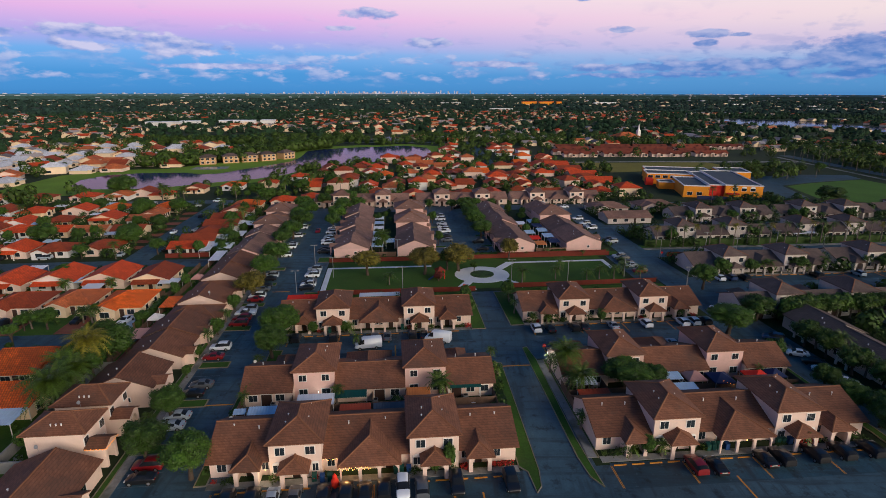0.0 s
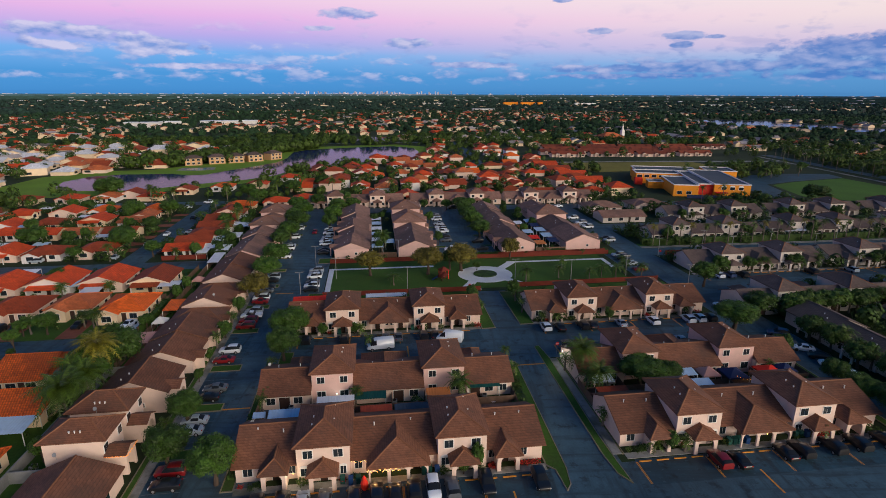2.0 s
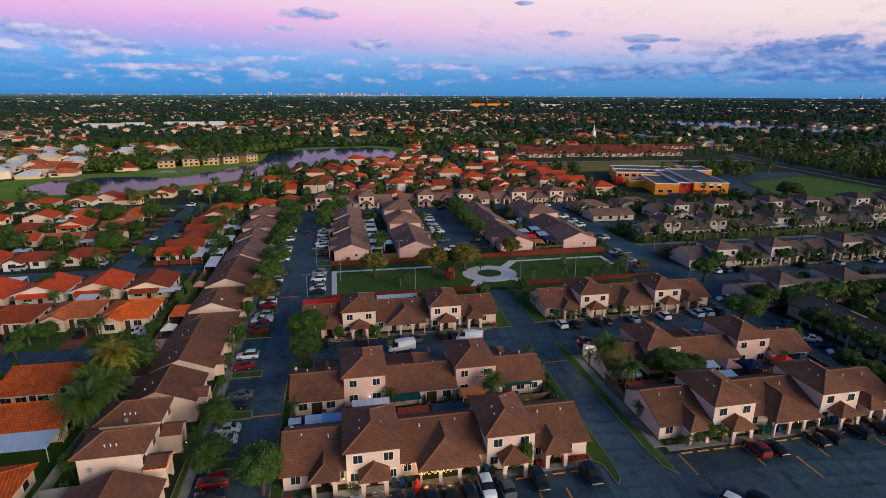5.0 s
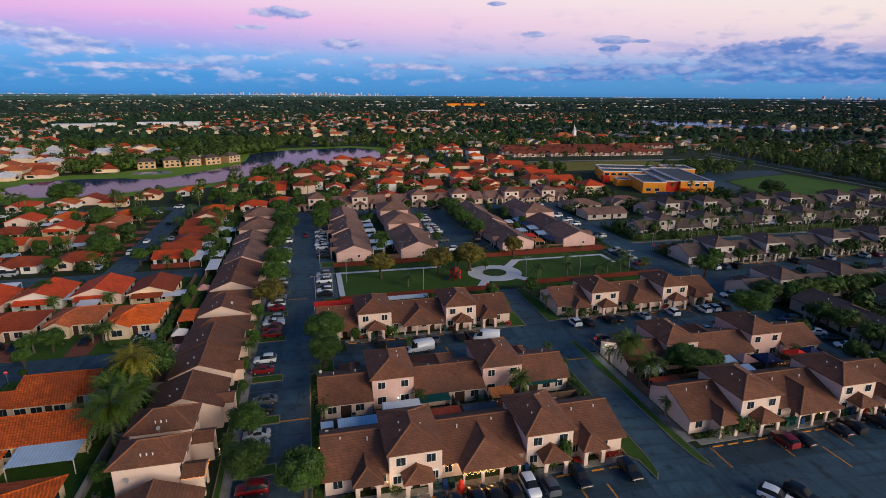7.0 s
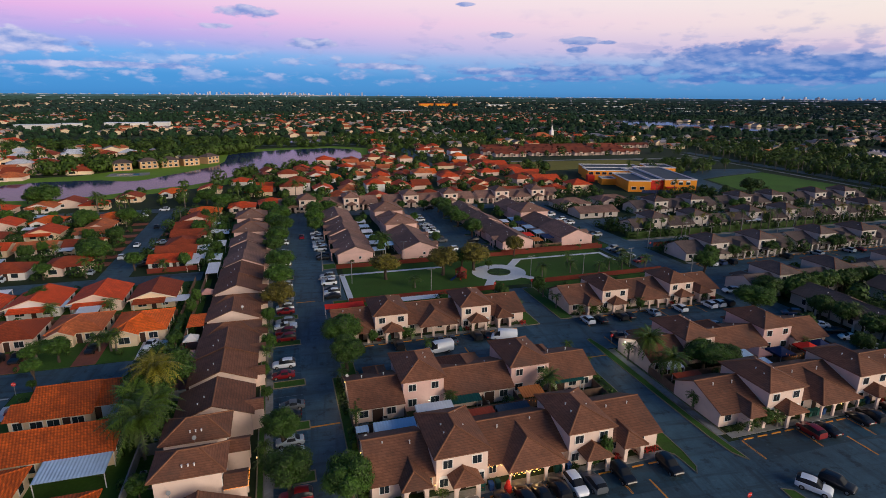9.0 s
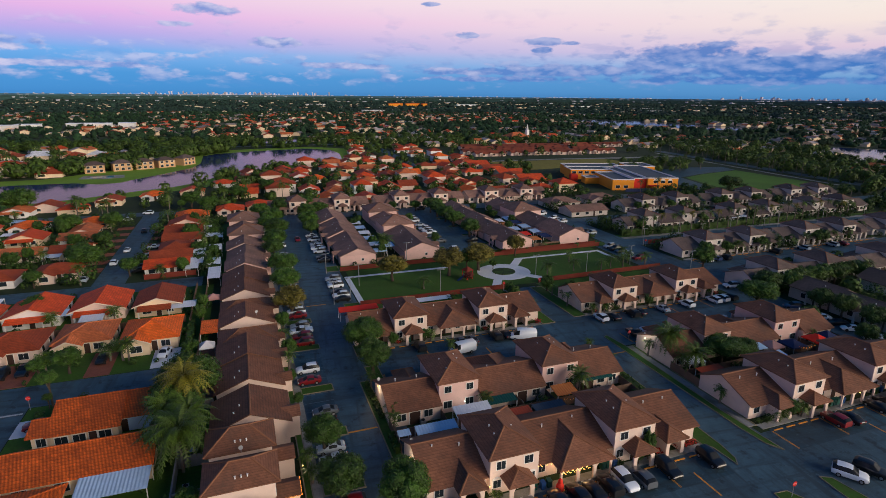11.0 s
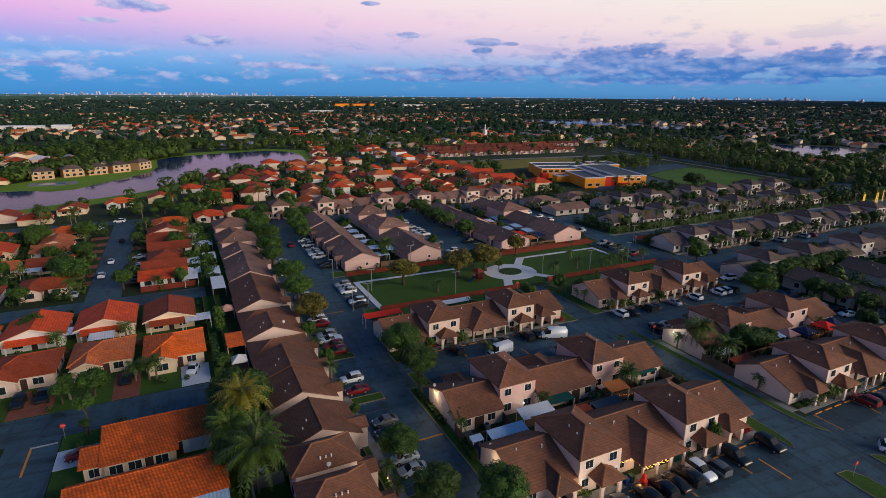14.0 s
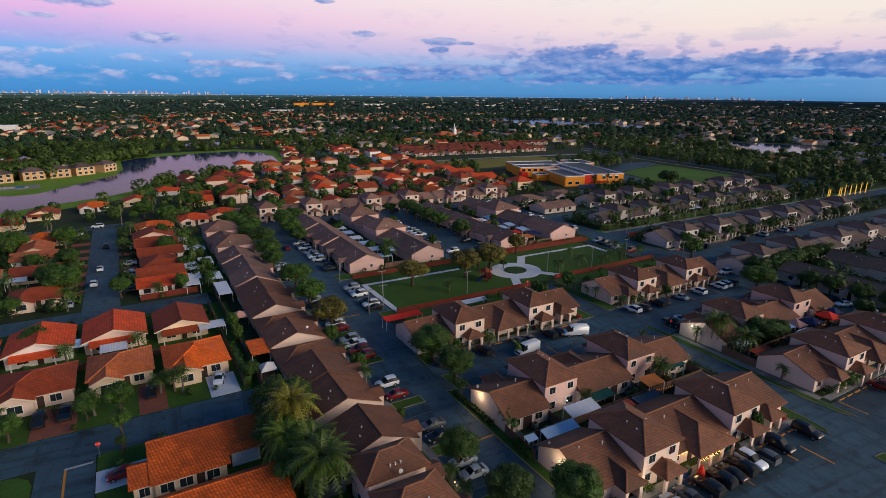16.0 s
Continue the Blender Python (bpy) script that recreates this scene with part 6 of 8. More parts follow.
# ---- cars ----
def car_stations(kind):
    """Length, width and stations along the car, tail to nose: place, sill, belt line, roof, half widths at belt and roof."""
    if kind == "suv":
        return 4.75, 1.90, [(-2.37, .50, .92, .94, .84, .78), (-2.30, .32, 1.02, 1.40, .91, .74), (-1.80, .28, 1.05, 1.68, .95, .72), (-0.9, .27, 1.05, 1.74, .96, .71), (-0.3, .27, 1.04, 1.74, .96, .70), (0.22, .27, 1.03, 1.66, .96, .68),
                            (1.02, .27, 1.01, 1.07, .95, .74), (1.95, .30, .94, .99, .92, .72), (2.27, .38, .78, .82, .83, .68), (2.38, .46, .64, .65, .72, .60)]
    if kind == "van":
        return 5.6, 2.05, [(-2.80, .50, 1.30, 2.20, .97, .84), (-2.68, .40, 1.30, 2.40, 1.0, .84), (0.8, .38, 1.30, 2.43, 1.01, .84), (1.30, .38, 1.30, 2.26, 1.01, .80), (2.0, .38, 1.22, 1.32, .99, .78), (2.6, .42, 1.0, 1.08, .93, .74), (2.80, .50, .78, .80, .80, .66)]
    if kind == "pickup":
        return 5.5, 1.95, [(-2.75, .55, 1.06, 1.08, .90, .86), (-2.65, .45, 1.10, 1.11, .95, .88), (-0.98, .42, 1.10, 1.12, .96, .88), (-0.72, .42, 1.10, 1.72, .96, .72), (0.35, .42, 1.10, 1.78, .96, .71), (1.22, .42, 1.10, 1.15, .96, .76), (2.2, .44, 1.04, 1.09, .94, .76), (2.62, .50, .88, .92, .87, .72), (2.74, .56, .72, .73, .76, .64)]
    return 4.6, 1.82, [(-2.31, .46, .78, .79, .76, .70), (-2.18, .30, .93, .97, .84, .74), (-1.62, .25, .98, 1.06, .90, .70), (-0.90, .24, .97, 1.40, .91, .62), (-0.15, .24, .96, 1.46, .91, .61), (0.42, .24, .95, 1.38, .91, .60),
                       (1.18, .24, .91, .96, .90, .68), (1.82, .26, .82, .87, .87, .68), (2.18, .32, .68, .71, .78, .62), (2.30, .40, .56, .57, .66, .56)]


def car_shape(kind):
    L, W, stations = car_stations(kind)
    k = 1.0 if kind == "van" else 0.89
    return L * k, W * 0.96, [(y * k, lo, belt, top, wb * 0.96, wt * 0.96) for y, lo, belt, top, wb, wt in stations]


def car_meshes(kind, paint):
    """A rounded hull through the stations; the part between belt line and roof, and both sloping screens, are glass."""
    L, W, stations = car_shape(kind)
    rings = []
    for y, lo, belt, top, wb, wt in stations:
        rise = top - belt
        right = [(wb * 0.90, lo), (wb, (lo + belt) * 0.52), (wb * 0.985, belt - 0.02), (wb * 0.96, belt + 0.02), (wt + 0.03, top - min(0.07, rise * 0.4)), (wt * 0.80, top + 0.0), (wt * 0.4, top + 0.025)]
        rings.append([(x, y, z) for x, z in right] + [(-x, y, z) for x, z in right[::-1]])
    n = len(rings[0])
    body, glass = Mesh(), Mesh()
    body.v = [p for ring_ in rings for p in ring_]
    glass.v = list(body.v)
    for k in range(len(rings) - 1):
        s0, s1 = stations[k], stations[k + 1]
        tall = (s0[3] - s0[2] + s1[3] - s1[2]) / 2 > 0.26
        screen = abs(s0[3] - s1[3]) > 0.24 and k > 0
        for j in range(n - 1):
            face = (k * n + j, k * n + j + 1, (k + 1) * n + j + 1, (k + 1) * n + j)
            side, over = j in (3, n - 5), 4 <= j <= n - 6
            if kind == "van" and s0[0] < 0.5:
                side = over = False
            (glass if (side and tall) or (over and screen) else body).f.append(face)
    body.f += [tuple(range(n)), tuple((len(rings) - 1) * n + j for j in range(n))]
    out = []
    for me, nm, mt in ((body, "body", PAINTS[paint]), (glass, "window_glass", CAR_GLASS)):
        used = sorted({i for f in me.f for i in f})
        at_new = {i: q for q, i in enumerate(used)}
        me.v, me.f = [me.v[i] for i in used], [tuple(at_new[i] for i in f) for f in me.f]
        data = me.data(nm, mt)
        data.polygons.foreach_set("use_smooth", [len(p.vertices) == 4 for p in data.polygons])
        out.append(data)
    return out


CARS = {}


def car(u, v, turn, kind="sedan", paint="white", label=""):
    m = at(u, v, turn, ROAD_Z)
    near = v < 112 and u < 75
    if (kind, paint, label, near) in CARS:
        return copy_thing(CARS[(kind, paint, label, near)], m)
    L, W, stations = car_shape(kind)
    c = thing({"suv": "suv", "van": "van", "pickup": "pickup_truck"}.get(kind, "car"), label or "%s %s parked on worn asphalt" % (paint, {"suv": "sport utility car", "van": "delivery van", "pickup": "pickup truck"}.get(kind, "sedan")), "van" if kind == "van" else "car", m, group="parked cars")
    body, glass = cached(("car", kind, paint), lambda: car_meshes(kind, paint))
    part("body", body, None, c)
    part("window_glass", glass, None, c, "dark tinted glass")
    wheel = cached("wheel", lambda: Mesh().tube([(-0.11, 0, 0), (0.11, 0, 0)], [0.33, 0.33], 14).data("wheel", TYRE))
    rim = cached("rim", lambda: Mesh().tube([(-0.125, 0, 0), (0.125, 0, 0)], [0.2, 0.2], 10).data("rim", RIM))
    for x in (-W / 2 + 0.10, W / 2 - 0.10):
        for y in (-L * 0.29, L * 0.31):
            w = part("wheel", wheel, None, c, "", pose(x, y, 0.33))
            if near:
                part("rim", rim, None, w)
    lamp = cached("headlamp", lambda: Mesh().box(-0.2, -0.09, -0.07, 0.2, 0.09, 0.07).data("headlight", HEADLIGHT))
    tail = cached("taillamp", lambda: Mesh().box(-0.14, -0.05, -0.13, 0.14, 0.05, 0.13).data("taillight", TAILLIGHT))
    for x in (-W / 2 + 0.30, W / 2 - 0.30) if near else ():
        part("headlight", lamp, None, c, "", pose(x, L / 2 - 0.16, 0.68))
        part("taillight", tail, None, c, "", pose(x, -L / 2 + 0.06, 0.82))
    CARS[(kind, paint, label, near)] = c
    return c


for u, v, t, kind, p in [(-21.5, 60.3, 0, "suv", "black"), (-18.3, 60.4, 0, "suv", "black"), (-15.7, 60.2, 0, "sedan", "silver"), (-12.9, 60.3, 0, "sedan", "grey"), (-9.2, 60.2, 0, "suv", "black"), (-6.3, 60.4, 0, "suv", "black"), (-3.9, 60.3, 0, "sedan", "black"),
                         (-1.4, 60.5, 0, "suv", "black"), (1.1, 60.6, 180, "suv", "white"), (3.6, 60.3, 0, "suv", "grey"), (8.3, 60.7, 180, "suv", "black"), (15.6, 60.5, 180, "suv", "black"),
                         (42.1, 61.4, 0, "suv", "red"), (44.9, 61.0, 0, "sedan", "black"), (52.7, 61.8, 0, "sedan", "black"), (55.3, 62.0, 0, "suv", "black"), (60.6, 62.2, 0, "suv", "black"), (64.9, 62.4, 0, "suv", "black"), (69.5, 62.5, 0, "suv", "black"),
                         (-22.6, 108.2, 0, "sedan", "grey"), (-20.3, 108.2, 0, "suv", "black"), (-3.7, 107.4, 0, "sedan", "grey"), (-1.1, 107.4, 0, "sedan", "grey"), (4.3, 107.5, 0, "suv", "black"), (6.7, 107.5, 0, "sedan", "black"), (-12.4, 107.7, 0, "suv", "black"),
                         (31.6, 108.6, 0, "suv", "white"), (34.8, 108.2, 0, "sedan", "black"), (40.2, 108.4, 0, "suv", "black"), (42.4, 108.6, 0, "sedan", "black"), (49.2, 108.6, 0, "sedan", "silver"), (57.0, 109.0, 0, "suv", "white"), (65.6, 109.0, 0, "suv", "white"),
                         (68.3, 109.2, 0, "suv", "white"), (71.0, 109.2, 0, "suv", "black"), (33.2, 98.4, 180, "pickup", "black"), (36.6, 98.6, 180, "sedan", "white"), (58.0, 98.4, 180, "sedan", "silver"), (66.0, 98.6, 180, "suv", "blue"),
                         (-35.0, 105.4, 90, "suv", "white"), (-35.2, 101.2, 90, "sedan", "red"), (-34.4, 117.2, 90, "suv", "red"), (-34.4, 120.2, 90, "suv", "red"), (-34.3, 123.0, 90, "pickup", "white"), (-34.3, 125.8, 90, "suv", "silver"),
                         (-34.1, 132.2, 90, "sedan", "red"), (-34.2, 134.6, 90, "suv", "white"), (-34.0, 139.6, 90, "sedan", "grey"), (-34.0, 142.2, 90, "sedan", "black"), (-34.0, 148.0, 90, "sedan", "black"), (-34.0, 150.8, 90, "suv", "silver"),
                         (-34.6, 87.4, 90, "sedan", "black"), (-34.6, 80.6, 90, "sedan", "silver"), (-34.6, 77.8, 90, "sedan", "silver"), (-34.2, 68.4, 90, "suv", "red"), (-34.0, 65.6, 90, "sedan", "black"), (-34.0, 90.4, 90, "sedan", "grey"),
                         (-22.4, 155.6, 90, "suv", "silver"), (-22.4, 152.8, 90, "sedan", "silver"), (-22.5, 150.0, 90, "suv", "white"), (-22.5, 142.2, 90, "suv", "white"), (-22.6, 144.6, 90, "sedan", "black"), (-22.6, 139.6, 90, "sedan", "black"),
                         (-22.0, 184.5, 90, "suv", "white"), (-22.0, 187.6, 90, "pickup", "white"), (-22.0, 190.6, 90, "suv", "silver"), (-22.0, 193.4, 90, "sedan", "silver"), (-22.0, 199.6, 90, "suv", "white"), (-22.0, 202.6, 90, "sedan", "grey"), (-22.0, 206.0, 90, "sedan", "white"),
                         (-27.2, 202.0, 180, "sedan", "red"), (-22.0, 174, 90, "sedan", "black"), (-22.0, 177, 90, "sedan", "black"), (-33.8, 171.0, 90, "suv", "white"), (-33.8, 180.4, 90, "suv", "white"), (-33.8, 184, 90, "sedan", "silver"), (-33.8, 195, 90, "suv", "white"),
                         (-33.8, 208, 90, "suv", "white"), (19.6, 173.2, 90, "suv", "white"), (19.6, 184.8, 90, "sedan", "grey"), (19.7, 190, 90, "sedan", "black"), (19.8, 197, 90, "pickup", "white"), (19.9, 200.6, 90, "suv", "white"), (19.9, 204, 90, "suv", "white"), (20.0, 210, 90, "sedan", "silver"),
                         (20.1, 217.6, 90, "suv", "white"), (20.2, 222.6, 90, "suv", "white"), (20.2, 226, 90, "sedan", "grey"), (30.2, 172.8, 90, "sedan", "black"), (30.2, 182, 90, "suv", "black"), (30.0, 240, 90, "suv", "black"), (36.8, 240.6, 60, "sedan", "white"),
                         (72.0, 160.2, 90, "suv", "silver"), (72.0, 157.2, 90, "suv", "black"), (72.0, 154.2, 90, "sedan", "grey"), (72.0, 151, 90, "sedan", "silver"), (72.2, 145.6, 90, "suv", "red"), (76.8, 178, 90, "suv", "silver"), (76.8, 181, 90, "sedan", "black"), (76.8, 198, 90, "suv", "white"),
                         (76.8, 201.4, 90, "sedan", "silver"), (76.8, 205, 90, "suv", "white"), (76.8, 214, 90, "suv", "white"), (66, 240.6, 0, "suv", "red"), (69, 240.8, 0, "van", "white"), (78.5, 238, 90, "sedan", "white"),
                         (79.4, 95.4, 62, "sedan", "grey"), (80.8, 92.2, 62, "sedan", "white"), (81.4, 88.6, 62, "sedan", "black"), (81.0, 85.4, 62, "sedan", "white"), (80.6, 80.4, 62, "pickup", "white"), (80.4, 75.4, 62, "sedan", "silver"), (80.8, 99.4, 62, "suv", "blue"),
                         (78.8, 116.0, 75, "suv", "white"), (91.6, 137.2, 0, "suv", "white"), (95.0, 137.2, 0, "suv", "blue"), (99.0, 137.2, 0, "suv", "black"), (121.0, 137.4, 0, "suv", "black"), (134.0, 137.4, 0, "suv", "silver"), (148.0, 137.5, 0, "suv", "silver"), (153.0, 137.5, 0, "sedan", "red"), (112, 126.6, 0, "sedan", "grey"), (120, 126.6, 0, "sedan", "black"), (101, 126.6, 0, "sedan", "white"), (132, 126.6, 0, "sedan", "black"),
                         (-60.6, 121.6, 165, "sedan", "white"), (-71.4, 122.4, 175, "sedan", "black"), (-83.6, 121.6, 178, "pickup", "black"), (-87.0, 121.0, 178, "suv", "black"), (-75.9, 101.0, 96, "sedan", "red"), (-80.2, 205, 0, "sedan", "white"), (-81.4, 190.6, 0, "suv", "white"), (-72.6, 194.6, 90, "suv", "silver"), (-72.6, 197.4, 90, "sedan", "silver"),
                         (-72.8, 207.0, 90, "sedan", "silver"), (-79.0, 232, 0, "sedan", "black"), (-73.0, 183.5, 90, "pickup", "grey"), (-73.2, 180.6, 90, "sedan", "black"), (-86.0, 176.4, 0, "sedan", "silver"), (-90.6, 176.6, 0, "sedan", "black"), (-82.0, 265.6, 80, "suv", "white"), (-88.0, 254.0, 90, "sedan", "white"), (-108, 174.6, 90, "suv", "silver"), (-122, 174.8, 90, "suv", "black"), (-70.0, 226, 90, "suv", "white"), (-70, 216, 90, "sedan", "black"),
                         (124, 200, 0, "suv", "silver"), (130, 200, 0, "sedan", "black"), (158, 199.6, 0, "suv", "red"), (170, 199.6, 0, "suv", "white"), (31.1, 51.6, 213, "suv", "white"), (34.7, 51.2, 203, "suv", "black")]:
    car(u, v, t, kind, p)
car(-5.0, 103.4, 96, "van", "white", "white delivery van halted on the parking road")
car(9.6, 105.2, 68, "van", "white", "white delivery van halted on the parking road")


# ---- lamps, signs, sheds, bins ----
def street_lamp(u, v, h=6.0, lit=False, label="slim grey street lamp with a flat head"):
    t = thing("street_lamp", label, "street lamp", at(u, v, 0, 0.05), group="street lamps")
    part("pole", cached(("pole", h), lambda: Mesh().tube([(0, 0, -0.05), (0, 0, h)], [0.11, 0.07], 8).data("pole", METAL_GREY)), METAL_GREY, t)
    part("arm", cached(("arm", h), lambda: Mesh().box(-0.7, -0.05, h - 0.08, 0.7, 0.05, h).data("arm", METAL_GREY)), METAL_GREY, t)
    for x in (-0.75, 0.75):
        part("head", cached("lhead", lambda: Mesh().box(-0.3, -0.16, -0.07, 0.3, 0.16, 0.07).data("head", CONCRETE)), CONCRETE, t, "pale flat lamp head", pose(x, 0, h))
    return t


for u, v in ((2.9, 138.2), (-16.4, 149.0), (48.7, 139.6), (-23.2, 162.2), (33.4, 142.2), (-20.6, 139.0), (22.0, 160.8), (66.0, 142.0), (-24.9, 137.6), (78.0, 130.0), (85.0, 159.0), (2.0, 166.6), (110, 158.4), (140, 158.6)):
    street_lamp(u, v, 6.0 if v > 134 else 6.5)
for k in range(9):
    street_lamp(100 + 24 * k, 159.2, 8.0, label="tall grey lamp along the boulevard")


def stop_sign(u, v, turn=0.0):
    t = thing("stop_sign", "red octagonal stop sign on a thin post", "road sign", at(u, v, turn, 0.05), group="stop signs")
    part("post", cached("spost", lambda: Mesh().cyl(0, 0, -0.05, 2.3, 0.04, 6).data("post", METAL_GREY)), METAL_GREY, t)

    def plate():
        pts = [(0.38 * math.cos(math.pi * (k + 0.5) / 4), 0.38 * math.sin(math.pi * (k + 0.5) / 4)) for k in range(8)]
        return Mesh().prism(pts, -0.015, 0.015).data("plate", SIGN_RED)
    part("plate", cached("splate", plate), SIGN_RED, t, "red octagonal plate", pose(0, -0.06, 2.15, 90))
    txt = bpy.data.curves.new("lettering", "FONT")
    txt.body, txt.size, txt.align_x, txt.align_y = "STOP", 0.24, "CENTER", "CENTER"
    ob = new("lettering", txt)
    txt.materials.append(TRIM)
    ob.parent = t
    ob.matrix_basis = pose(0, -0.08, 2.15, 90)
    tagged(ob, "white lettering")


for u, v in ((19.9, 51.3), (18.9, 133.4), (29.4, 133.2), (-78.7, 107.2), (84.9, 157.8), (30.2, 97.0)):
    stop_sign(u, v)


def shed_roof(u0, v0, u1, v1, z, material, label, tilt=0.3, name="patio_cover"):
    t = thing(name, label, "patio roof", GRID, group="patio covers")
    me = ribbed(u0, v0, u1, v1, z, z + tilt)
    part("cover", me, material, t)
    for x, y, zz in ((u0 + 0.1, v0 + 0.1, z), (u1 - 0.1, v0 + 0.1, z), (u1 - 0.1, v1 - 0.1, z + tilt), (u0 + 0.1, v1 - 0.1, z + tilt)):
        part("post", Mesh().box(x - 0.05, y - 0.05, 0, x + 0.05, y + 0.05, zz - 0.06), TRIM, t)


shed_roof(-15.6, 79.0, -9.6, 81.4, 2.3, METAL_WHITE, "white sheet-metal patio cover behind the house", 0.6)
shed_roof(-22.7, 76.0, -16.4, 78.4, 2.3, METAL_BLUE, "ribbed blue-white patio cover", 0.6)
shed_roof(-25.2, 77.8, -23.3, 79.0, 2.0, METAL_BLUE, "small blue-grey shed cover")
shed_roof(-8.6, 76.4, -3.6, 78.8, 2.0, CANVAS_RUST, "dull red shed roof in a back yard")
shed_roof(-10.0, 80.8, -4.4, 83.0, 2.3, BIN_GREEN, "dark green canvas patio cover")
shed_roof(9.4, 82.0, 15.0, 83.2, 2.4, BIN_GREEN, "dark teal awning along the wall")
shed_roof(2.2, 79.4, 6.2, 82.0, 2.4, CANVAS_ORANGE, "orange-brown canopy behind the house", 0.5)
shed_roof(-3.2, 76.2, 2.3, 78.6, 2.1, FLAT_ROOF, "grey lattice patio cover")
shed_roof(47.4, 77.4, 51.6, 79.6, 2.5, METAL_BLUE, "blue-white translucent patio cover")
shed_roof(46.8, 81.2, 50.8, 83.4, 2.5, METAL_BLUE, "blue-white translucent patio cover")
shed_roof(31.0, 77.2, 36.4, 79.6, 2.1, CANVAS_RUST, "dull red shed roof in a back yard")
shed_roof(31.6, 81.4, 35.4, 84.0, 2.1, METAL_WHITE, "white sheet-metal patio cover")
shed_roof(-54.2, 124.0, -50.8, 130.6, 2.4, OR, "orange tiled shed roof behind the row", 0.3)
shed_roof(-54.2, 107.6, -51.0, 112.4, 2.1, CANVAS_PINK, "faded pinkish patio cover behind the row")
shed_roof(-25.4, 126.6, -16.4, 129.0, 2.3, CANVAS_RED, "bright red awning behind the row")
shed_roof(-8, 127.4, 2.0, 129.2, 2.2, METAL_WHITE, "pale patio cover behind the row")
for k, v in enumerate((172, 180, 188, 196, 204, 212)):
    shed_roof(-6.4, v, -2.6, v + 3.4, 2.3, METAL_WHITE if k % 2 else METAL_BLUE, "white patio cover between the pink rows")
    if k % 2 == 0:
        shed_roof(-55.6 + 0.4, v + 2, -51.4, v + 8, 2.4, METAL_WHITE, "white ribbed patio cover behind the row")
shed_roof(-1.8, 177, 1.2, 181, 2.3, METAL_BLUE, "blue patio cover between the pink rows")
for v, mt in ((170, CANVAS_ORANGE), (177, CANVAS_RED), (185, METAL_BLUE), (192, CANVAS_ORANGE), (199, METAL_WHITE)):
    shed_roof(48.0, v, 51.4, v + 4, 2.2, mt, "yard cover between the pink rows")
    shed_roof(53.0, v + 2, 56.6, v + 6.4, 2.3, METAL_BLUE if v % 2 else CANVAS_BLUE, "blue yard cover between the pink rows")
shed_roof(-54.4, 161.0, -51.2, 170.4, 2.4, METAL_WHITE, "wide white ribbed patio cover behind the row", 0.3)
shed_roof(-60.6, 171.8, -57.2, 177.8, 2.4, METAL_WHITE, "white patio cover beside a tiled bungalow", 0.3)
shed_roof(-59.2, 192.0, -56.0, 198.6, 2.4, METAL_WHITE, "white patio cover beside a tiled bungalow", 0.3)
for k, (u, v) in enumerate(((-92.0, 156.0), (-79.0, 139.0), (-103.0, 156.6), (-116.0, 187.0), (-128.0, 187.4), (-101.0, 196.0), (-138.0, 213.6), (-122.0, 229.6), (-110.0, 252.0), (-126.0, 252.0), (-158.0, 229.0), (-146.0, 248.6))):
    shed_roof(u, v, u + 4.6, v + 3.4, 2.3, METAL_BLUE if k % 3 == 0 else METAL_WHITE, "pale ribbed patio cover in a garden", 0.25)
shed_roof(143, 175.6, 152, 178.4, 2.4, METAL_WHITE, "white patio cover behind the hedge")


def gazebo(u, v, material, label, w=3.2):
    t = thing("canopy_tent", label, "canopy", at(u, v, 0, 0.05), group="canopies")
    a = w / 2
    me = Mesh()
    p = [(-a, -a, 2.2), (a, -a, 2.2), (a, a, 2.2), (-a, a, 2.2)]
    for k in range(4):
        q, s = p[k], p[(k + 1) % 4]
        me.slab([q, s, (0, 0, 3.2)], 0.04)
        me.poly((q, s, (s[0], s[1], 1.95), (q[0], q[1], 1.95)))
    part("canopy", me, material, t)
    for x, y, _ in p:
        part("leg", Mesh().box(x - 0.04, y - 0.04, -0.05, x + 0.04, y + 0.04, 2.2), METAL_GREY, t)


gazebo(-52.4, 146.2, CANVAS_PINK, "pale pink sunshade in a back yard", 3.0)
gazebo(57.8, 81.6, CANVAS_BLUE, "dark blue pop-up canopy in a back yard", 3.8)
gazebo(64.8, 81.6, CANVAS_RED, "bright red pop-up canopy in a back yard", 4.0)
gazebo(53.4, 82.6, CANVAS_PINK, "faded pink pop-up canopy in a back yard", 3.4)
gazebo(68.4, 82.2, CANVAS_BLUE, "dark blue pop-up canopy in a back yard", 3.0)
# play tower with a slide in the park
t = thing("play_tower", "red playground tower with a blue slide", "playground", at(13.6, 145.6, 20, 0.05))
for x, y in ((-1, -1), (1, -1), (1, 1), (-1, 1)):
    part("post", Mesh().box(x - 0.08, y - 0.08, -0.05, x + 0.08, y + 0.08, 2.6), CANVAS_RED, t)
part("deck", Mesh().box(-1.1, -1.1, 1.2, 1.1, 1.1, 1.3), METAL_GREY, t)
me = Mesh()
for a, b in (((-1.3, -1.3), (1.3, -1.3)), ((1.3, -1.3), (1.3, 1.3)), ((1.3, 1.3), (-1.3, 1.3)), ((-1.3, 1.3), (-1.3, -1.3))):
    me.slab([(*a, 2.55), (*b, 2.55), (0, 0, 3.6)], 0.06)
part("roof", me, RED_FENCE, t)
part("slide", Mesh().slab([(-1.1, -0.4, 1.3), (-1.1, 0.4, 1.3), (-3.6, 0.4, 0.15), (-3.6, -0.4, 0.15)], 0.06), BIN_BLUE, t, "blue slide")


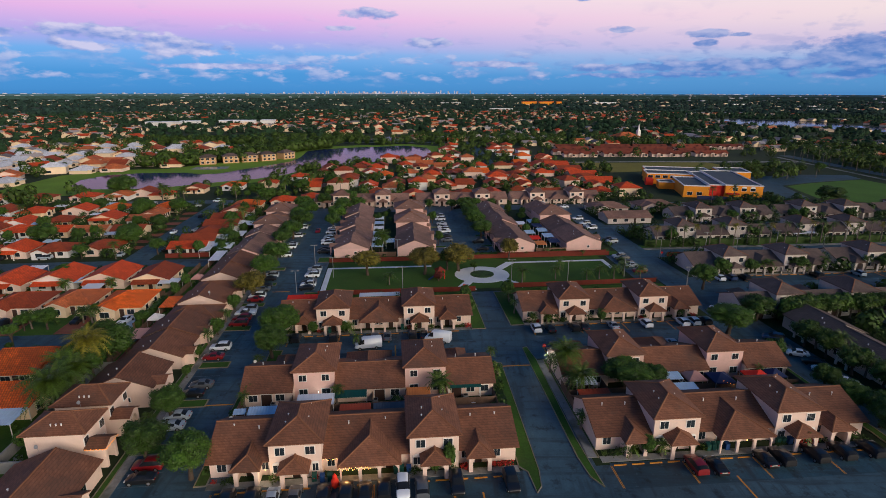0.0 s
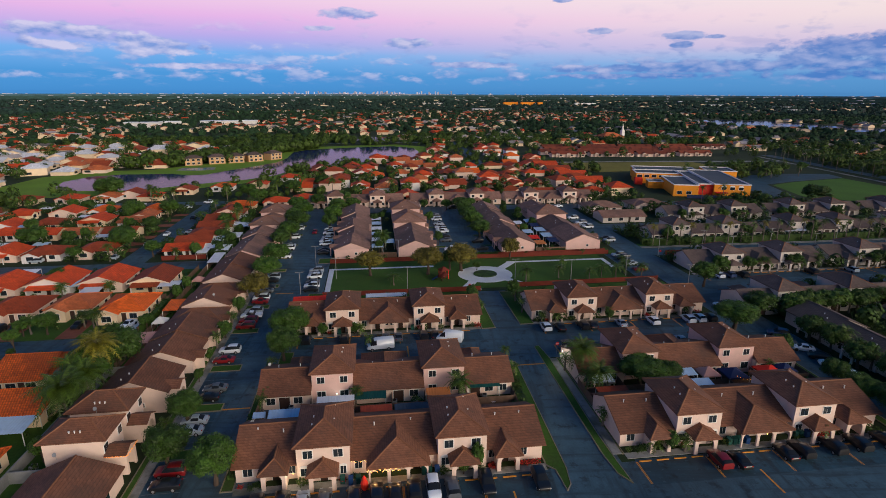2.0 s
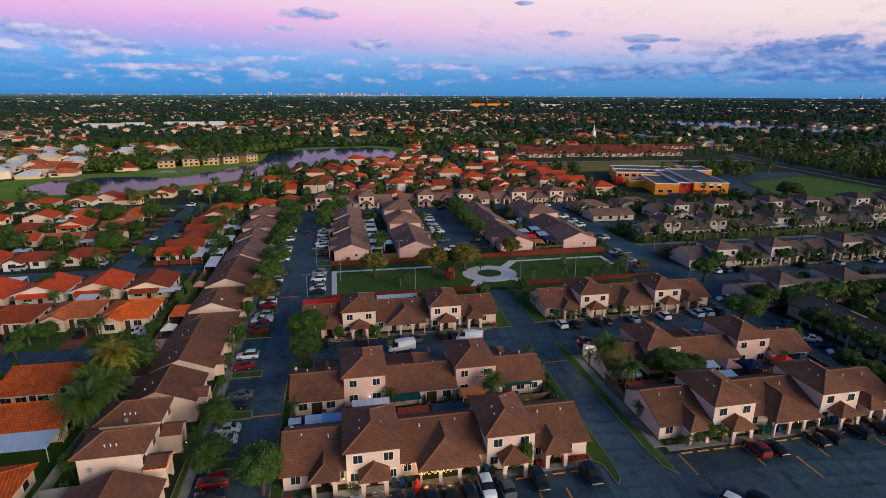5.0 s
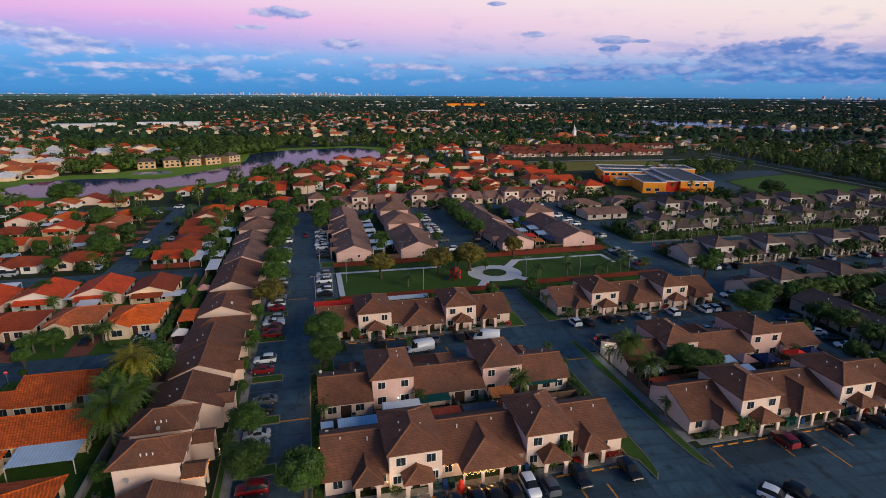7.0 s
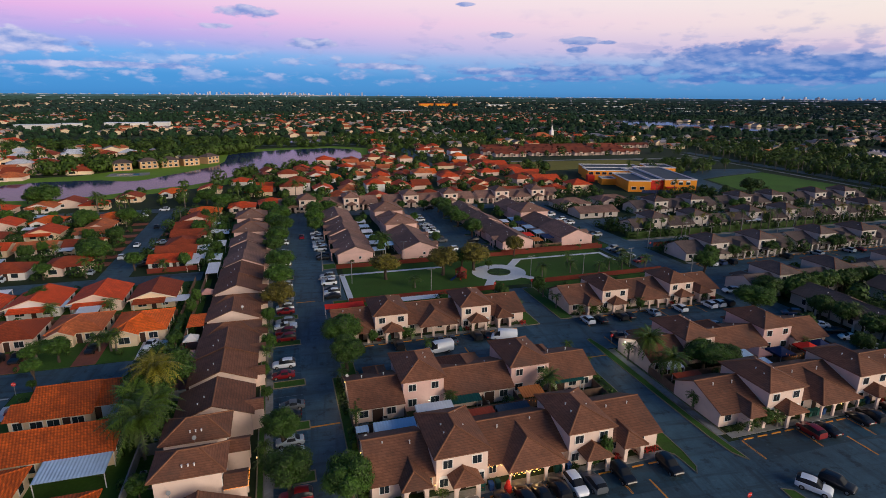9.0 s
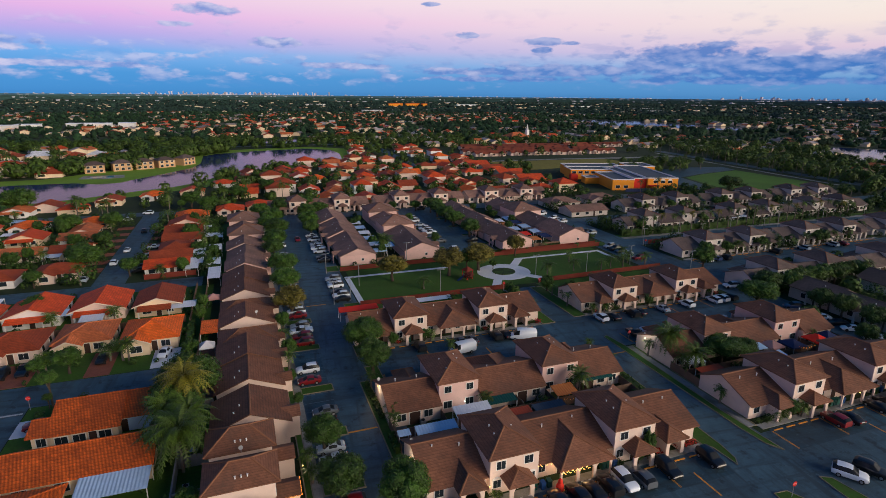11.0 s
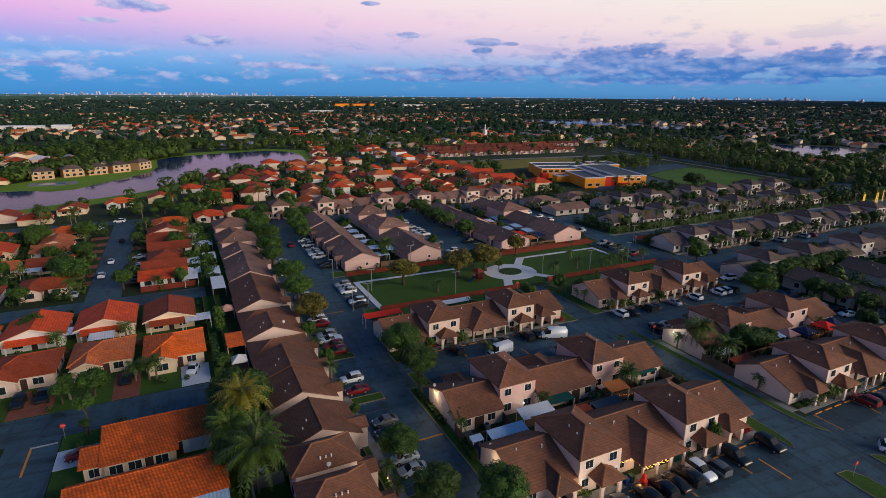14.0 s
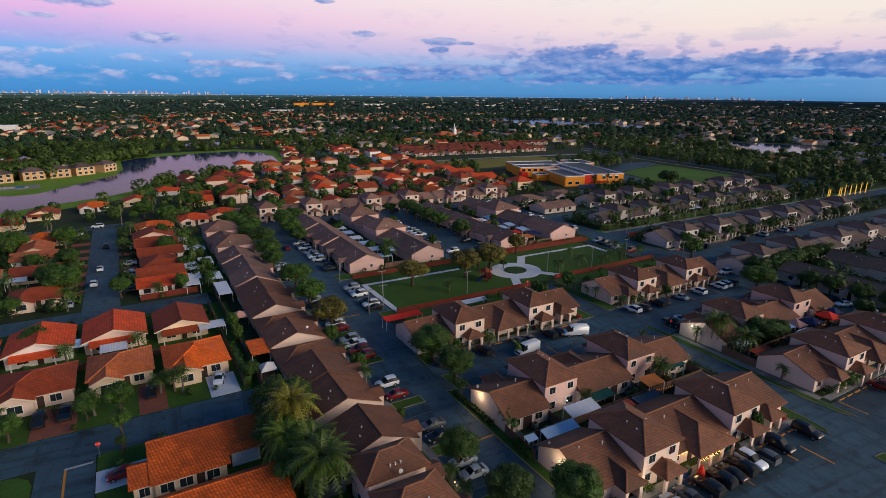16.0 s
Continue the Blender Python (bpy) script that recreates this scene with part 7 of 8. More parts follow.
def bin_(u, v, material, label):
    t = thing("wheelie_bin", label, "bin", at(u, v, 0, 0.1), group="bins")
    part("body", cached(("bin", material.name), lambda: Mesh().prism([(-0.3, -0.33), (0.3, -0.33), (0.3, 0.33), (-0.3, 0.33)], 0, 0.95).data("body", material)), material, t)
    part("lid", cached(("lid", material.name), lambda: Mesh().slab([(-0.33, -0.38, 1.0), (0.33, -0.38, 1.0), (0.33, 0.36, 1.1), (-0.33, 0.36, 1.1)], 0.07).data("lid", material)), material, t)


for u, v in ((0.2, 64.3), (1.0, 64.3), (-10.8, 63.8), (-8.7, 63.6), (46.2, 65.2), (47.0, 65.2), (47.8, 65.2), (57.4, 65.6), (58.2, 65.6), (2.2, 111.9), (-13.6, 111.6)):
    bin_(u, v, BIN_GREEN, "dark green wheelie bin by the wall")
for u, v in ((2.0, 64.2), (-9.7, 63.5), (49.0, 65.1), (59.2, 65.5)):
    bin_(u, v, BIN_BLUE, "blue wheelie bin by the wall")
# flower bed, wreath and festive lights
thing("flower_bed", "red and green flower bed along the wall", "flower bed", at(13.0, 64.1, 0, 0.1), mesh=leafy_mesh([(0, 0, 0, 3.8, 0.9, 0.5)], 260, 0.12, 4).raw("flower_bed", FLOWER), kind="")
thing("door_wreath", "large red festive wreath in a porch arch", "wreath", at(60.2, 64.0, 0, 1.4), mesh=leafy_mesh([(-0.9, 0, -0.9, 0.9, 0.3, 1.0)], 160, 0.14, 9).raw("door_wreath", FLOWER))
garland = thing("light_garland", "string of warm yellow festive lights under the eaves", "lights", GRID)
def bulb(parent, material, u, v, z):
    part("bulb", cached(("light", material.name), lambda: Mesh().box(-0.04, -0.04, -0.04, 0.04, 0.04, 0.04).data("bulb", material)), material, parent, "", pose(u, v, z))


for k in range(34):
    u = -9.6 + 6.4 * k / 33
    bulb(garland, LAMP_WARM, u, 62.6 if u > -7.6 else 64.95, 2.42 + 0.20 * math.sin(k * 1.7))
porch_lights = thing("light_garland", "string of orange festive lights round a porch roof", "lights", GRID)
for k in range(30):
    s = k / 29
    u, v = (-42.5 + 2.8 * s * 2, 68.98) if s < 0.5 else (-39.72, 68.98 + 3.5 * (s - 0.5) * 2)
    bulb(porch_lights, LAMP_ORANGE, u, v, 3.12 + 0.06 * math.sin(k * 1.9))
for label, a, b, n in (("drooping string of orange lights over a back yard", (2.6, 78.2), (9.2, 78.4), 12), ("short string of warm lights under a yard canopy", (57.4, 79.9), (60.6, 79.0), 7)):
    strand = thing("light_garland", label, "lights", GRID)
    for k in range(n):
        f = k / (n - 1)
        bulb(strand, LAMP_ORANGE, a[0] + (b[0] - a[0]) * f, a[1] + (b[1] - a[1]) * f, 2.5 - 0.5 * math.sin(math.pi * f))
    part("cord", Mesh().tube([(a[0] + (b[0] - a[0]) * f, a[1] + (b[1] - a[1]) * f, 2.55 - 0.5 * math.sin(math.pi * f)) for f in np.linspace(0, 1, 9)], [0.015] * 9, 5), TYRE, strand, "thin dark cord")
thing("lawn_figure", "red inflated festive figure by the porch", "decoration", at(-7.9, 62.2, 0, 0.1), mesh=Mesh().tube([(0, 0, 0), (0, 0, 0.4), (0, 0, 1.0), (0, 0, 1.4), (0, 0, 1.7), (0, 0, 2.1)], [0.35, 0.55, 0.5, 0.3, 0.3, 0.05], 12), material=CANVAS_RED)


def wall_lamp(u, v, z, energy, colour=(1.0, 0.72, 0.42), mat=LAMP_WARM, label="small lit lamp on the wall", out=(0.0, -0.35, -0.1)):
    t = thing("wall_lamp", label, "lamp", at(u, v, 0, z), group="wall lamps")
    part("bulb", cached(("bulb", mat.name), lambda: Mesh().tube([(0, 0, -0.12), (0, 0, 0), (0, 0, 0.12)], [0.04, 0.085, 0.04], 8).data("bulb", mat)), mat, t)
    part("bracket", cached("bracket", lambda: Mesh().box(-0.06, -0.06, 0.12, 0.06, 0.06, 0.2).data("bracket", METAL_GREY)), METAL_GREY, t)
    lamp = bpy.data.lights.new("glow", "POINT")
    lamp.energy, lamp.color, lamp.shadow_soft_size = energy, colour, 0.25
    ob = new("glow", lamp)
    ob.parent = t
    ob.matrix_basis = pose(*out)


wall_lamp(-17.2, 63.9, 2.1, 80)
wall_lamp(-13.4, 64.2, 2.2, 40)
# two lamps added inside the porch to carry the festive string's glow
wall_lamp(-6.6, 65.0, 2.2, 90, (1.0, 0.52, 0.18))
wall_lamp(-3.0, 65.0, 2.2, 70, (1.0, 0.55, 0.2))
wall_lamp(13.0, 64.6, 2.2, 12)
wall_lamp(-12.6, 83.6, 2.0, 34, (1, .9, .7), LAMP_WHITE)
wall_lamp(-25.3, 90.6, 3.4, 150, out=(-0.7, 0.0, -0.25))
wall_lamp(-25.5, 71.2, 3.4, 150, out=(-0.7, 0.0, -0.25))
wall_lamp(29.1, 91.0, 3.6, 150, (1, .9, .7), LAMP_WHITE, out=(-0.7, 0.0, -0.25))
wall_lamp(51.2, 64.0, 2.2, 10)
wall_lamp(-39.0, 75.6, 2.3, 28)


# ---- small things round the homes ----
def front_shrub(u, v, r, material=HEDGE, label="small leafy shrub in a front bed", k=0):
    me = cached(("shrub", material.name, k % 3), lambda: leafy_mesh([(-1, -1, 0, 1, 1, 1.5)], 150, 0.20, 30 + k % 3).raw("shrub", material))
    thing("shrub", label, "shrub", at(u, v, (u * 71) % 360, 0.06) @ Matrix.Diagonal((r, r, r, 1)), group="front shrubs", mesh=me)


def dish(u, v, z, turn):
    t = thing("satellite_dish", "grey satellite dish on a roof edge", "dish", at(u, v, turn, z), group="satellite dishes")
    part("bowl", cached("bowl", lambda: Mesh().tube([(0, -0.02, 0.55), (0, -0.10, 0.57), (0, -0.16, 0.60)], [0.10, 0.22, 0.28], 14).data("bowl", METAL_GREY)), METAL_GREY, t)
    part("mast", cached("mast", lambda: Mesh().tube([(0, 0.12, -0.3), (0, 0.10, 0.3), (0, -0.02, 0.55)], [0.03, 0.03, 0.03], 6).data("mast", METAL_GREY)), METAL_GREY, t)


def air_unit(u, v, turn=0.0):
    t = thing("air_conditioner", "grey outdoor cooling unit by a wall", "air conditioner", at(u, v, turn, 0.06), group="cooling units")
    part("case", cached("case", lambda: Mesh().box(-0.4, -0.4, 0, 0.4, 0.4, 0.75).data("case", METAL_GREY)), METAL_GREY, t)
    part("fan_grille", cached("grille", lambda: Mesh().tube([(0, 0, 0.74), (0, 0, 0.80)], [0.33, 0.30], 14).data("fan_grille", TYRE)), TYRE, t, "dark round grille")


def patio_set(u, v, turn=0.0):
    t = thing("patio_table", "small round garden table", "table", at(u, v, turn, 0.06), group="patio tables")
    part("tabletop", cached("ptop", lambda: Mesh().tube([(0, 0, 0.70), (0, 0, 0.74)], [0.55, 0.55], 14).data("tabletop", METAL_WHITE)), METAL_WHITE, t)
    part("pedestal", cached("pped", lambda: Mesh().tube([(0, 0, 0), (0, 0, 0.06), (0, 0, 0.7)], [0.28, 0.05, 0.04], 8).data("pedestal", METAL_GREY)), METAL_GREY, t)
    for k in range(3):
        a = radians(120 * k + turn)
        c = thing("garden_chair", "plain dark garden chair by a table", "chair", at(u + 0.95 * math.cos(a), v + 0.95 * math.sin(a), 120 * k + turn + 90, 0.06), group="garden chairs")
        part("seat", cached("gseat", lambda: Mesh().box(-0.24, -0.22, 0.42, 0.24, 0.24, 0.47).data("seat", TYRE)), TYRE, c)
        part("backrest", cached("gback", lambda: Mesh().slab([(-0.24, -0.22, 0.92), (0.24, -0.22, 0.92), (0.24, -0.17, 0.92), (-0.24, -0.17, 0.92)], 0.46).data("backrest", TYRE)), TYRE, c)
        for x, y in ((-0.2, -0.18), (0.2, -0.18), (0.2, 0.2), (-0.2, 0.2)):
            part("leg", cached("gleg", lambda: Mesh().box(-0.02, -0.02, 0, 0.02, 0.02, 0.42).data("leg", TYRE)), TYRE, c, "", pose(x, y, 0))


for j, (u0, v0) in enumerate(((-25.0, 64.7), (29.6, 65.8), (-24.6, 112.4), (30.0, 113.4))):
    for k, x in enumerate((0.8, 2.2, 3.2, 8.8, 9.4, 14.2, 16.0, 27.6, 28.4, 33.2, 34.8, 39.0, 40.2, 41.4)):
        if j == 0 and x > 38.5:
            continue
        front_shrub(u0 + x, v0 - 0.45 - 0.25 * (k % 2), 0.34 + 0.09 * ((k * 5 + j) % 4), FLOWER if (k + j) % 5 == 0 else PALM_LEAF if k % 3 == 0 else HEDGE, "red flowering shrub in a front bed" if (k + j) % 5 == 0 else "small leafy shrub in a front bed", k)
for u, v, z, turn in ((-24.8, 92.0, 3.3, 20), (-46.4, 76.2, 5.9, 0), (-48.6, 69.0, 3.6, 0), (3.0, 91.0, 5.0, 20), (-24.4, 74.6, 3.0, 20), (44.2, 76.4, 3.0, 20), (30.2, 92.6, 3.2, 20), (-43.0, 126.0, 4.6, 10)):
    dish(u, v, z, turn)
for u, v in ((-20.0, 82.6), (-3.0, 82.4), (0.6, 82.5), (12.4, 82.4), (35.0, 83.4), (52.0, 83.3), (66.0, 83.4), (-14.0, 76.7), (6.0, 76.6), (40.0, 77.6), (-66.0, 93.4), (-70.4, 93.4), (-53.6, 78.6), (-53.4, 71.8)):
    air_unit(u, v)
for u, v, turn in ((-19.0, 80.6, 10), (13.4, 80.2, 40), (-53.2, 86.4, 30)):
    patio_set(u, v, turn)
sheet("yard_terrace", "dark red tiled yard terrace", "terrace", rect(-54.0, 101.0, -50.9, 123.0), WALK_Z, PAVER, 0.1)
gazebo(-52.6, 118.6, TRIM, "white sunshade over a garden table", 2.8)

# ---- school ----
sch = thing("school", "orange rendered school with flat grey roofs and white parapets", "school building", at(180.5, 247.3, -17.1))


def school_block(x0, y0, x1, y1, h, material=SCHOOL):
    part("wall", Mesh().box(x0, y0, 0, x1, y1, h), material, sch)
    part("flat_roof", Mesh().box(x0 + 0.4, y0 + 0.4, h, x1 - 0.4, y1 - 0.4, h + 0.06), FLAT_ROOF, sch, "grey membrane roof")
    me = Mesh()
    me.box(x0 - 0.15, y0 - 0.15, h, x1 + 0.15, y0 + 0.35, h + 0.5).box(x0 - 0.15, y1 - 0.35, h, x1 + 0.15, y1 + 0.15, h + 0.5).box(x0 - 0.15, y0 + 0.35, h, x0 + 0.35, y1 - 0.35, h + 0.5).box(x1 - 0.35, y0 + 0.35, h, x1 + 0.15, y1 - 0.35, h + 0.5)
    part("parapet", me, STUCCO_WHITE, sch, "white parapet edge")


school_block(-17, 0, 0, 54, 6.6)
school_block(-24, 2, -17, 50, 6.2)
school_block(-36, 1, -24, 32, 5.6)
school_block(-48, 41, -24, 56, 5.8)
school_block(-44, 24, -36, 32, 3.6)
school_block(-46, 56, -10, 74, 5.6)
school_block(-4, 58, 12, 78, 5.6)
part("red_panel", Mesh().box(-24.2, 1.6, 1.2, -17.1, 2.0, 6.1), SCHOOL_RED, sch, "bright red wall panel")
part("red_entrance", Mesh().box(-49, 36, 0, -45, 41, 3.6), SCHOOL_RED, sch, "red entrance block")
for x in (-12.5, -8.5, -4.5):
    window(sch, x, -0.01, 4.2, 2.2, 1.3, arched=True, fine=False)
part("canopy", Mesh().box(-16.5, -3, 2.8, -11, 0, 3.1), SCHOOL_RED, sch, "red entrance canopy")
for x in np.arange(-46, -26, 4.0):
    window(sch, x, 40.98, 3.6, 2.6, 1.4, fine=False)
for x in (-33, -28.5):
    window(sch, x, 0.98, 1.2, 2.4, 1.5, fine=False)
block(128, 244, 200, 330)
fence(150, 252, 180, 243.4, 1.9, CANVAS_BLUE, "dark blue screen fence before the school", 4.0)
fence(198, 232, 222, 226, 1.8, CANVAS_BLUE, "dark blue screen fence beside the field", 4.0)


# ---- middle distance: streets of tiled houses north of the estate ----
def plain_house(u, v, w, d, roof, wall, turn, label, style=0):
    """style 0: hip with a front wing; 1: gable end to the front; 2: two storeys with a hip."""
    h = thing("house", label, "house", at(u, v, turn), group="distant houses")
    block(u - 5.5, v - 5.5, u + 5.5, v + 5.5)
    ze = 4.6 if style == 2 else 2.4
    zr = ze + w / 2 * 0.42

    def wall_mesh():
        me = Mesh().box(-w / 2, -d / 2, 0, w / 2, d / 2, ze)
        if style == 0:
            me.box(-w * 0.4, -d / 2 - 1.8, 0, 0, -d / 2, ze)
        if style == 1:
            i = len(me.v)
            me.v += [(-w / 2, -d / 2, ze), (w / 2, -d / 2, ze), (0, -d / 2, zr - 0.2), (-w / 2, -d / 2 + 0.3, ze), (w / 2, -d / 2 + 0.3, ze), (0, -d / 2 + 0.3, zr - 0.2)]
            me.f += [(i, i + 1, i + 2), (i + 5, i + 4, i + 3), (i, i + 2, i + 5, i + 3), (i + 1, i + 4, i + 5, i + 2), (i, i + 3, i + 4, i + 1)]
        return me.data("wall", wall)
    part("wall", cached(("hw", w, d, wall.name, style), wall_mesh), wall, h)

    def roof_mesh():
        me = Mesh()
        if style == 1:
            faces = gable(-w / 2 - 0.5, -d / 2 - 0.6, w / 2 + 0.5, d / 2 + 0.6, ze - 0.1, zr, "y")[0]
            faces.append(((-w * 0.1, -d / 2 - 2.4, 2.3), (w / 2 + 0.2, -d / 2 - 2.4, 2.3), (w / 2 + 0.2, -d / 2, 2.75), (-w * 0.1, -d / 2, 2.75)))
        else:
            faces = hip(-w / 2 - 0.5, -d / 2 - 0.5, w / 2 + 0.5, d / 2 + 0.5, ze - 0.05, 0.42, "x" if w > d else "y")[0]
            if style == 0:
                faces += gable(-w * 0.4 - 0.3, -d / 2 - 2.2, 0.3, -d / 2 + 2.6, ze - 0.1, ze + w * 0.2 * 0.5 + 0.15, "y")[0]
        for f in faces:
            me.slab(f)
        return me.data("roof", roof)
    part("roof", cached(("hr", w, d, roof.name, style), roof_mesh), roof, h)
    y = -d / 2 - (1.86 if style == 0 else 0.06)
    part("window", cached(("hwin", w, d, style), lambda: Mesh().box(-w * 0.33, y, 0.9, -w * 0.08, y + 0.08, 2.2).data("window", GLASS)), GLASS, h)
    return h


def inside(poly, x, y):
    c, n = False, len(poly)
    for k in range(n):
        (x0, y0), (x1, y1) = poly[k], poly[k - 1]
        if (y0 > y) != (y1 > y) and x < (x1 - x0) * (y - y0) / (y1 - y0) + x0:
            c = not c
    return c


WET = [(-206, 300), (-130, 300), (-100, 316), (-64, 342), (-46, 376), (-24, 398), (2, 426), (30, 430), (42, 444), (46, 484), (44, 526), (18, 548), (-32, 538), (-78, 522), (-90, 498), (-88, 450), (-100, 426), (-126, 404), (-150, 384), (-180, 380), (-200, 360), (-206, 322)]
KEEP = [WET, [(-32, 590), (-32, 660), (30, 660), (28, 590)], [(150, 340), (134, 428), (318, 408), (306, 366), (214, 352), (214, 236), (140, 248), (140, 330)], [(204, 246), (214, 300), (246, 312), (322, 424), (336, 424), (306, 312), (296, 224), (262, 218), (228, 224)],
        [(600, 1025), (560, 900), (540, 795), (600, 750), (640, 700), (720, 625), (815, 625), (800, 710), (745, 775), (748, 850), (735, 970), (680, 1030)], [(400, 300), (470, 284), (575, 310), (596, 350), (555, 424), (500, 440), (482, 386), (450, 348)]]


def free(u, v):
    return not any(inside(p, u, v) for p in KEEP)


bungalow(95.4, 211.0, 18.0, 10.5, ROOF_GREY, STUCCO_GREY, 0, 2, "pale end home with a grey-brown gable roof by the street")
bungalow(95.0, 230.0, 16.0, 10.5, ROOF_GREY, STUCCO_GREY, 0, 0, "pale home with a grey-brown hip roof by the street")
bungalow(118.0, 233.0, 17.0, 10.5, ROOF_GREY, STUCCO, 0, 0, "cream home with a grey-brown hip roof before the school")
for k in range(9):          # long red row beside the dry field
    v = 291 + 12.2 * k
    bungalow(116.0 - 0.5 * k + (k % 2) * 3.0, v, 17.0 - (k % 3), 10.6, (RD, RD, DK)[k % 3], STUCCO_WARM, 0, 2 if k % 2 else 0, "row home with a broad red tiled roof beside the field")


def terrace(u, v, length, roof, turn, label):
    """A long low terrace: one ridge, cross gables over the entrances, a door and a window for each home."""
    t = thing("terrace", label, "terrace", at(u, v, turn), group="terraces")
    block(u - length / 2, v - 5, u + length / 2, v + 5)
    part("wall", Mesh().box(-length / 2, -4.4, 0, length / 2, 4.4, 2.7), STUCCO, t)
    faces, lines = gable(-length / 2 - 0.4, -5.6, length / 2 + 0.4, 5.2, 2.65, 4.7, "x")
    homes = max(2, int(length / 9))
    for k in range(homes):
        x = -length / 2 + length * (k + 0.5) / homes
        faces += gable(x - 1.9, -6.4, x + 1.9, -1.2, 2.6, 3.9, "y")[0]
        part("porch", cached("tporch", lambda: Mesh().box(-1.5, -6.0, 0, -1.2, -4.4, 2.5).box(1.2, -6.0, 0, 1.5, -4.4, 2.5).prism([(-1.5, -6.05), (1.5, -6.05), (1.5, -5.8), (-1.5, -5.8)], 2.3, 3.2).data("porch", STUCCO)), STUCCO, t, "cream porch front", pose(x, 0, 0))
        part("window", cached("twin", lambda: Mesh().box(-0.9, -4.48, 0.8, 0.9, -4.36, 2.1).data("window", GLASS)), GLASS, t, "dark window", pose(x + 3.0, 0, 0))
    me = Mesh()
    for f in faces:
        me.slab(f)
    part("roof", me, roof, t, "long tiled roof")


for v, u0, u1, slope in ((436, 140, 268, -0.05), (454, 136, 262, -0.05), (473, 146, 280, -0.05), (493, 150, 300, -0.05)):
    u = u0
    k = 0
    while u < u1:
        L = (27, 36, 31)[k % 3]
        terrace(u + L / 2, v + (u - u0) * slope + (k % 2) * 1.5, L, TERRACE, -3, "long terrace with a dark red tiled roof beyond the field")
        u += L + (2.5 if k % 2 else 6.0)
        k += 1
# church with a white spire among trees
church = thing("church", "low church with a brown roof and a white spire", "church", at(256, 580, 10))
part("wall", Mesh().box(-16, -9, 0, 10, 9, 4.5), STUCCO_WARM, church)
me = Mesh()
for f in hip(-17, -10, 11, 10, 4.4, 0.5)[0]:
    me.slab(f)
part("roof", me, TC, church, "broad brown roof")
part("tower", Mesh().box(11, -2, 0, 14.5, 1.5, 11), STUCCO_WHITE, church, "white bell tower")
part("spire", Mesh().tube([(12.75, -0.25, 11), (12.75, -0.25, 18)], [1.5, 0.1], 8), STUCCO_WHITE, church, "pointed white spire")
block(236, 566, 276, 594)
names = {OR.name: "orange", RD.name: "red", DK.name: "dark red", TC.name: "terracotta", PALE.name: "white"}
count = 0
for row in range(14):
    v0 = 268 + row * 19.0 + (8 if row % 2 else 0)
    for col in range(28):
        u = -46 + col * 14.0 + (row % 3) * 4.6 + rng.uniform(-2.5, 2.5)
        v = v0 + rng.uniform(-4, 4)
        limit = 140 - (row * 2.2)
        if u > limit or not free(u, v) or not clear(u, v, 4.0) or (68 < u < 88 and v > 385) or (u > 92 and v < 264) or (58 < u < 66 and v > 400) or rng.random() < 0.06:
            continue
        rf = rng.choice((OR, RD, RD, DK, TC, DK))
        st = rng.choice((0, 0, 1, 1, 1, 2))
        plain_house(u, v, rng.choice((9.6, 11.0)), rng.choice((9.4, 11.0)), rf, rng.choice((STUCCO, STUCCO_WARM, STUCCO_WHITE)), rng.choice((0, 0, 90, -90, 180, 14)), "pale house with a %s tiled roof" % names[rf.name], st)
        count += 1
# west of the lake: pale roofs
for row in range(8):
    for col in range(16):
        u, v = -430 + col * 18 + rng.uniform(-3, 3) + (row % 2) * 7, 322 + row * 27 + rng.uniform(-4, 4)
        if not free(u, v) or u < -v * 0.95 - 20 or rng.random() < 0.12 or u > -120:
            continue
        rf = rng.choice((PALE, PALE, PALE, TC, PALE, DK))
        plain_house(u, v, 14.0, 11.0, rf, rng.choice((STUCCO, STUCCO_WARM)), rng.choice((0, 90, 20)), "pale house with a %s roof beyond the lake" % names[rf.name], rng.choice((0, 1, 2)))
# apartment houses on the far bank
for u, v, tn in ((-117, 419, 20), (-105, 424, 22), (-93, 430.5, 30), (-81, 441, 52), (-131, 412, 14)):
    t = thing("apartment_house", "sand-coloured two-storey apartment house by the lake", "apartment house", at(u, v, tn), group="apartment houses")
    part("wall", Mesh().box(-5.5, -4, 0, 5.5, 4, 5.2), STUCCO_SAND, t)
    me = Mesh()
    for f in hip(-6.1, -4.6, 6.1, 4.6, 5.1, 0.45)[0]:
        me.slab(f)
    part("roof", me, ROOF_DULL, t)
    for x in (-3.4, 0, 3.4):
        window(t, x, -4.01, 0.8, 1.8, 1.4, fine=False)
        window(t, x, -4.01, 3.3, 1.8, 1.3, fine=False)
# orange estate on the horizon, white halls
for k in range(7):
    t = thing("apartment_block", "distant orange apartment block", "apartment block", at(500 + k * 22, 2070 + (k % 3) * 14, 0), group="distant blocks")
    part("wall", Mesh().box(-9, -8, 0, 9, 8, 14), SCHOOL, t)
    part("roof", Mesh().box(-9.4, -8.4, 14, 9.4, 8.4, 15), OR, t)
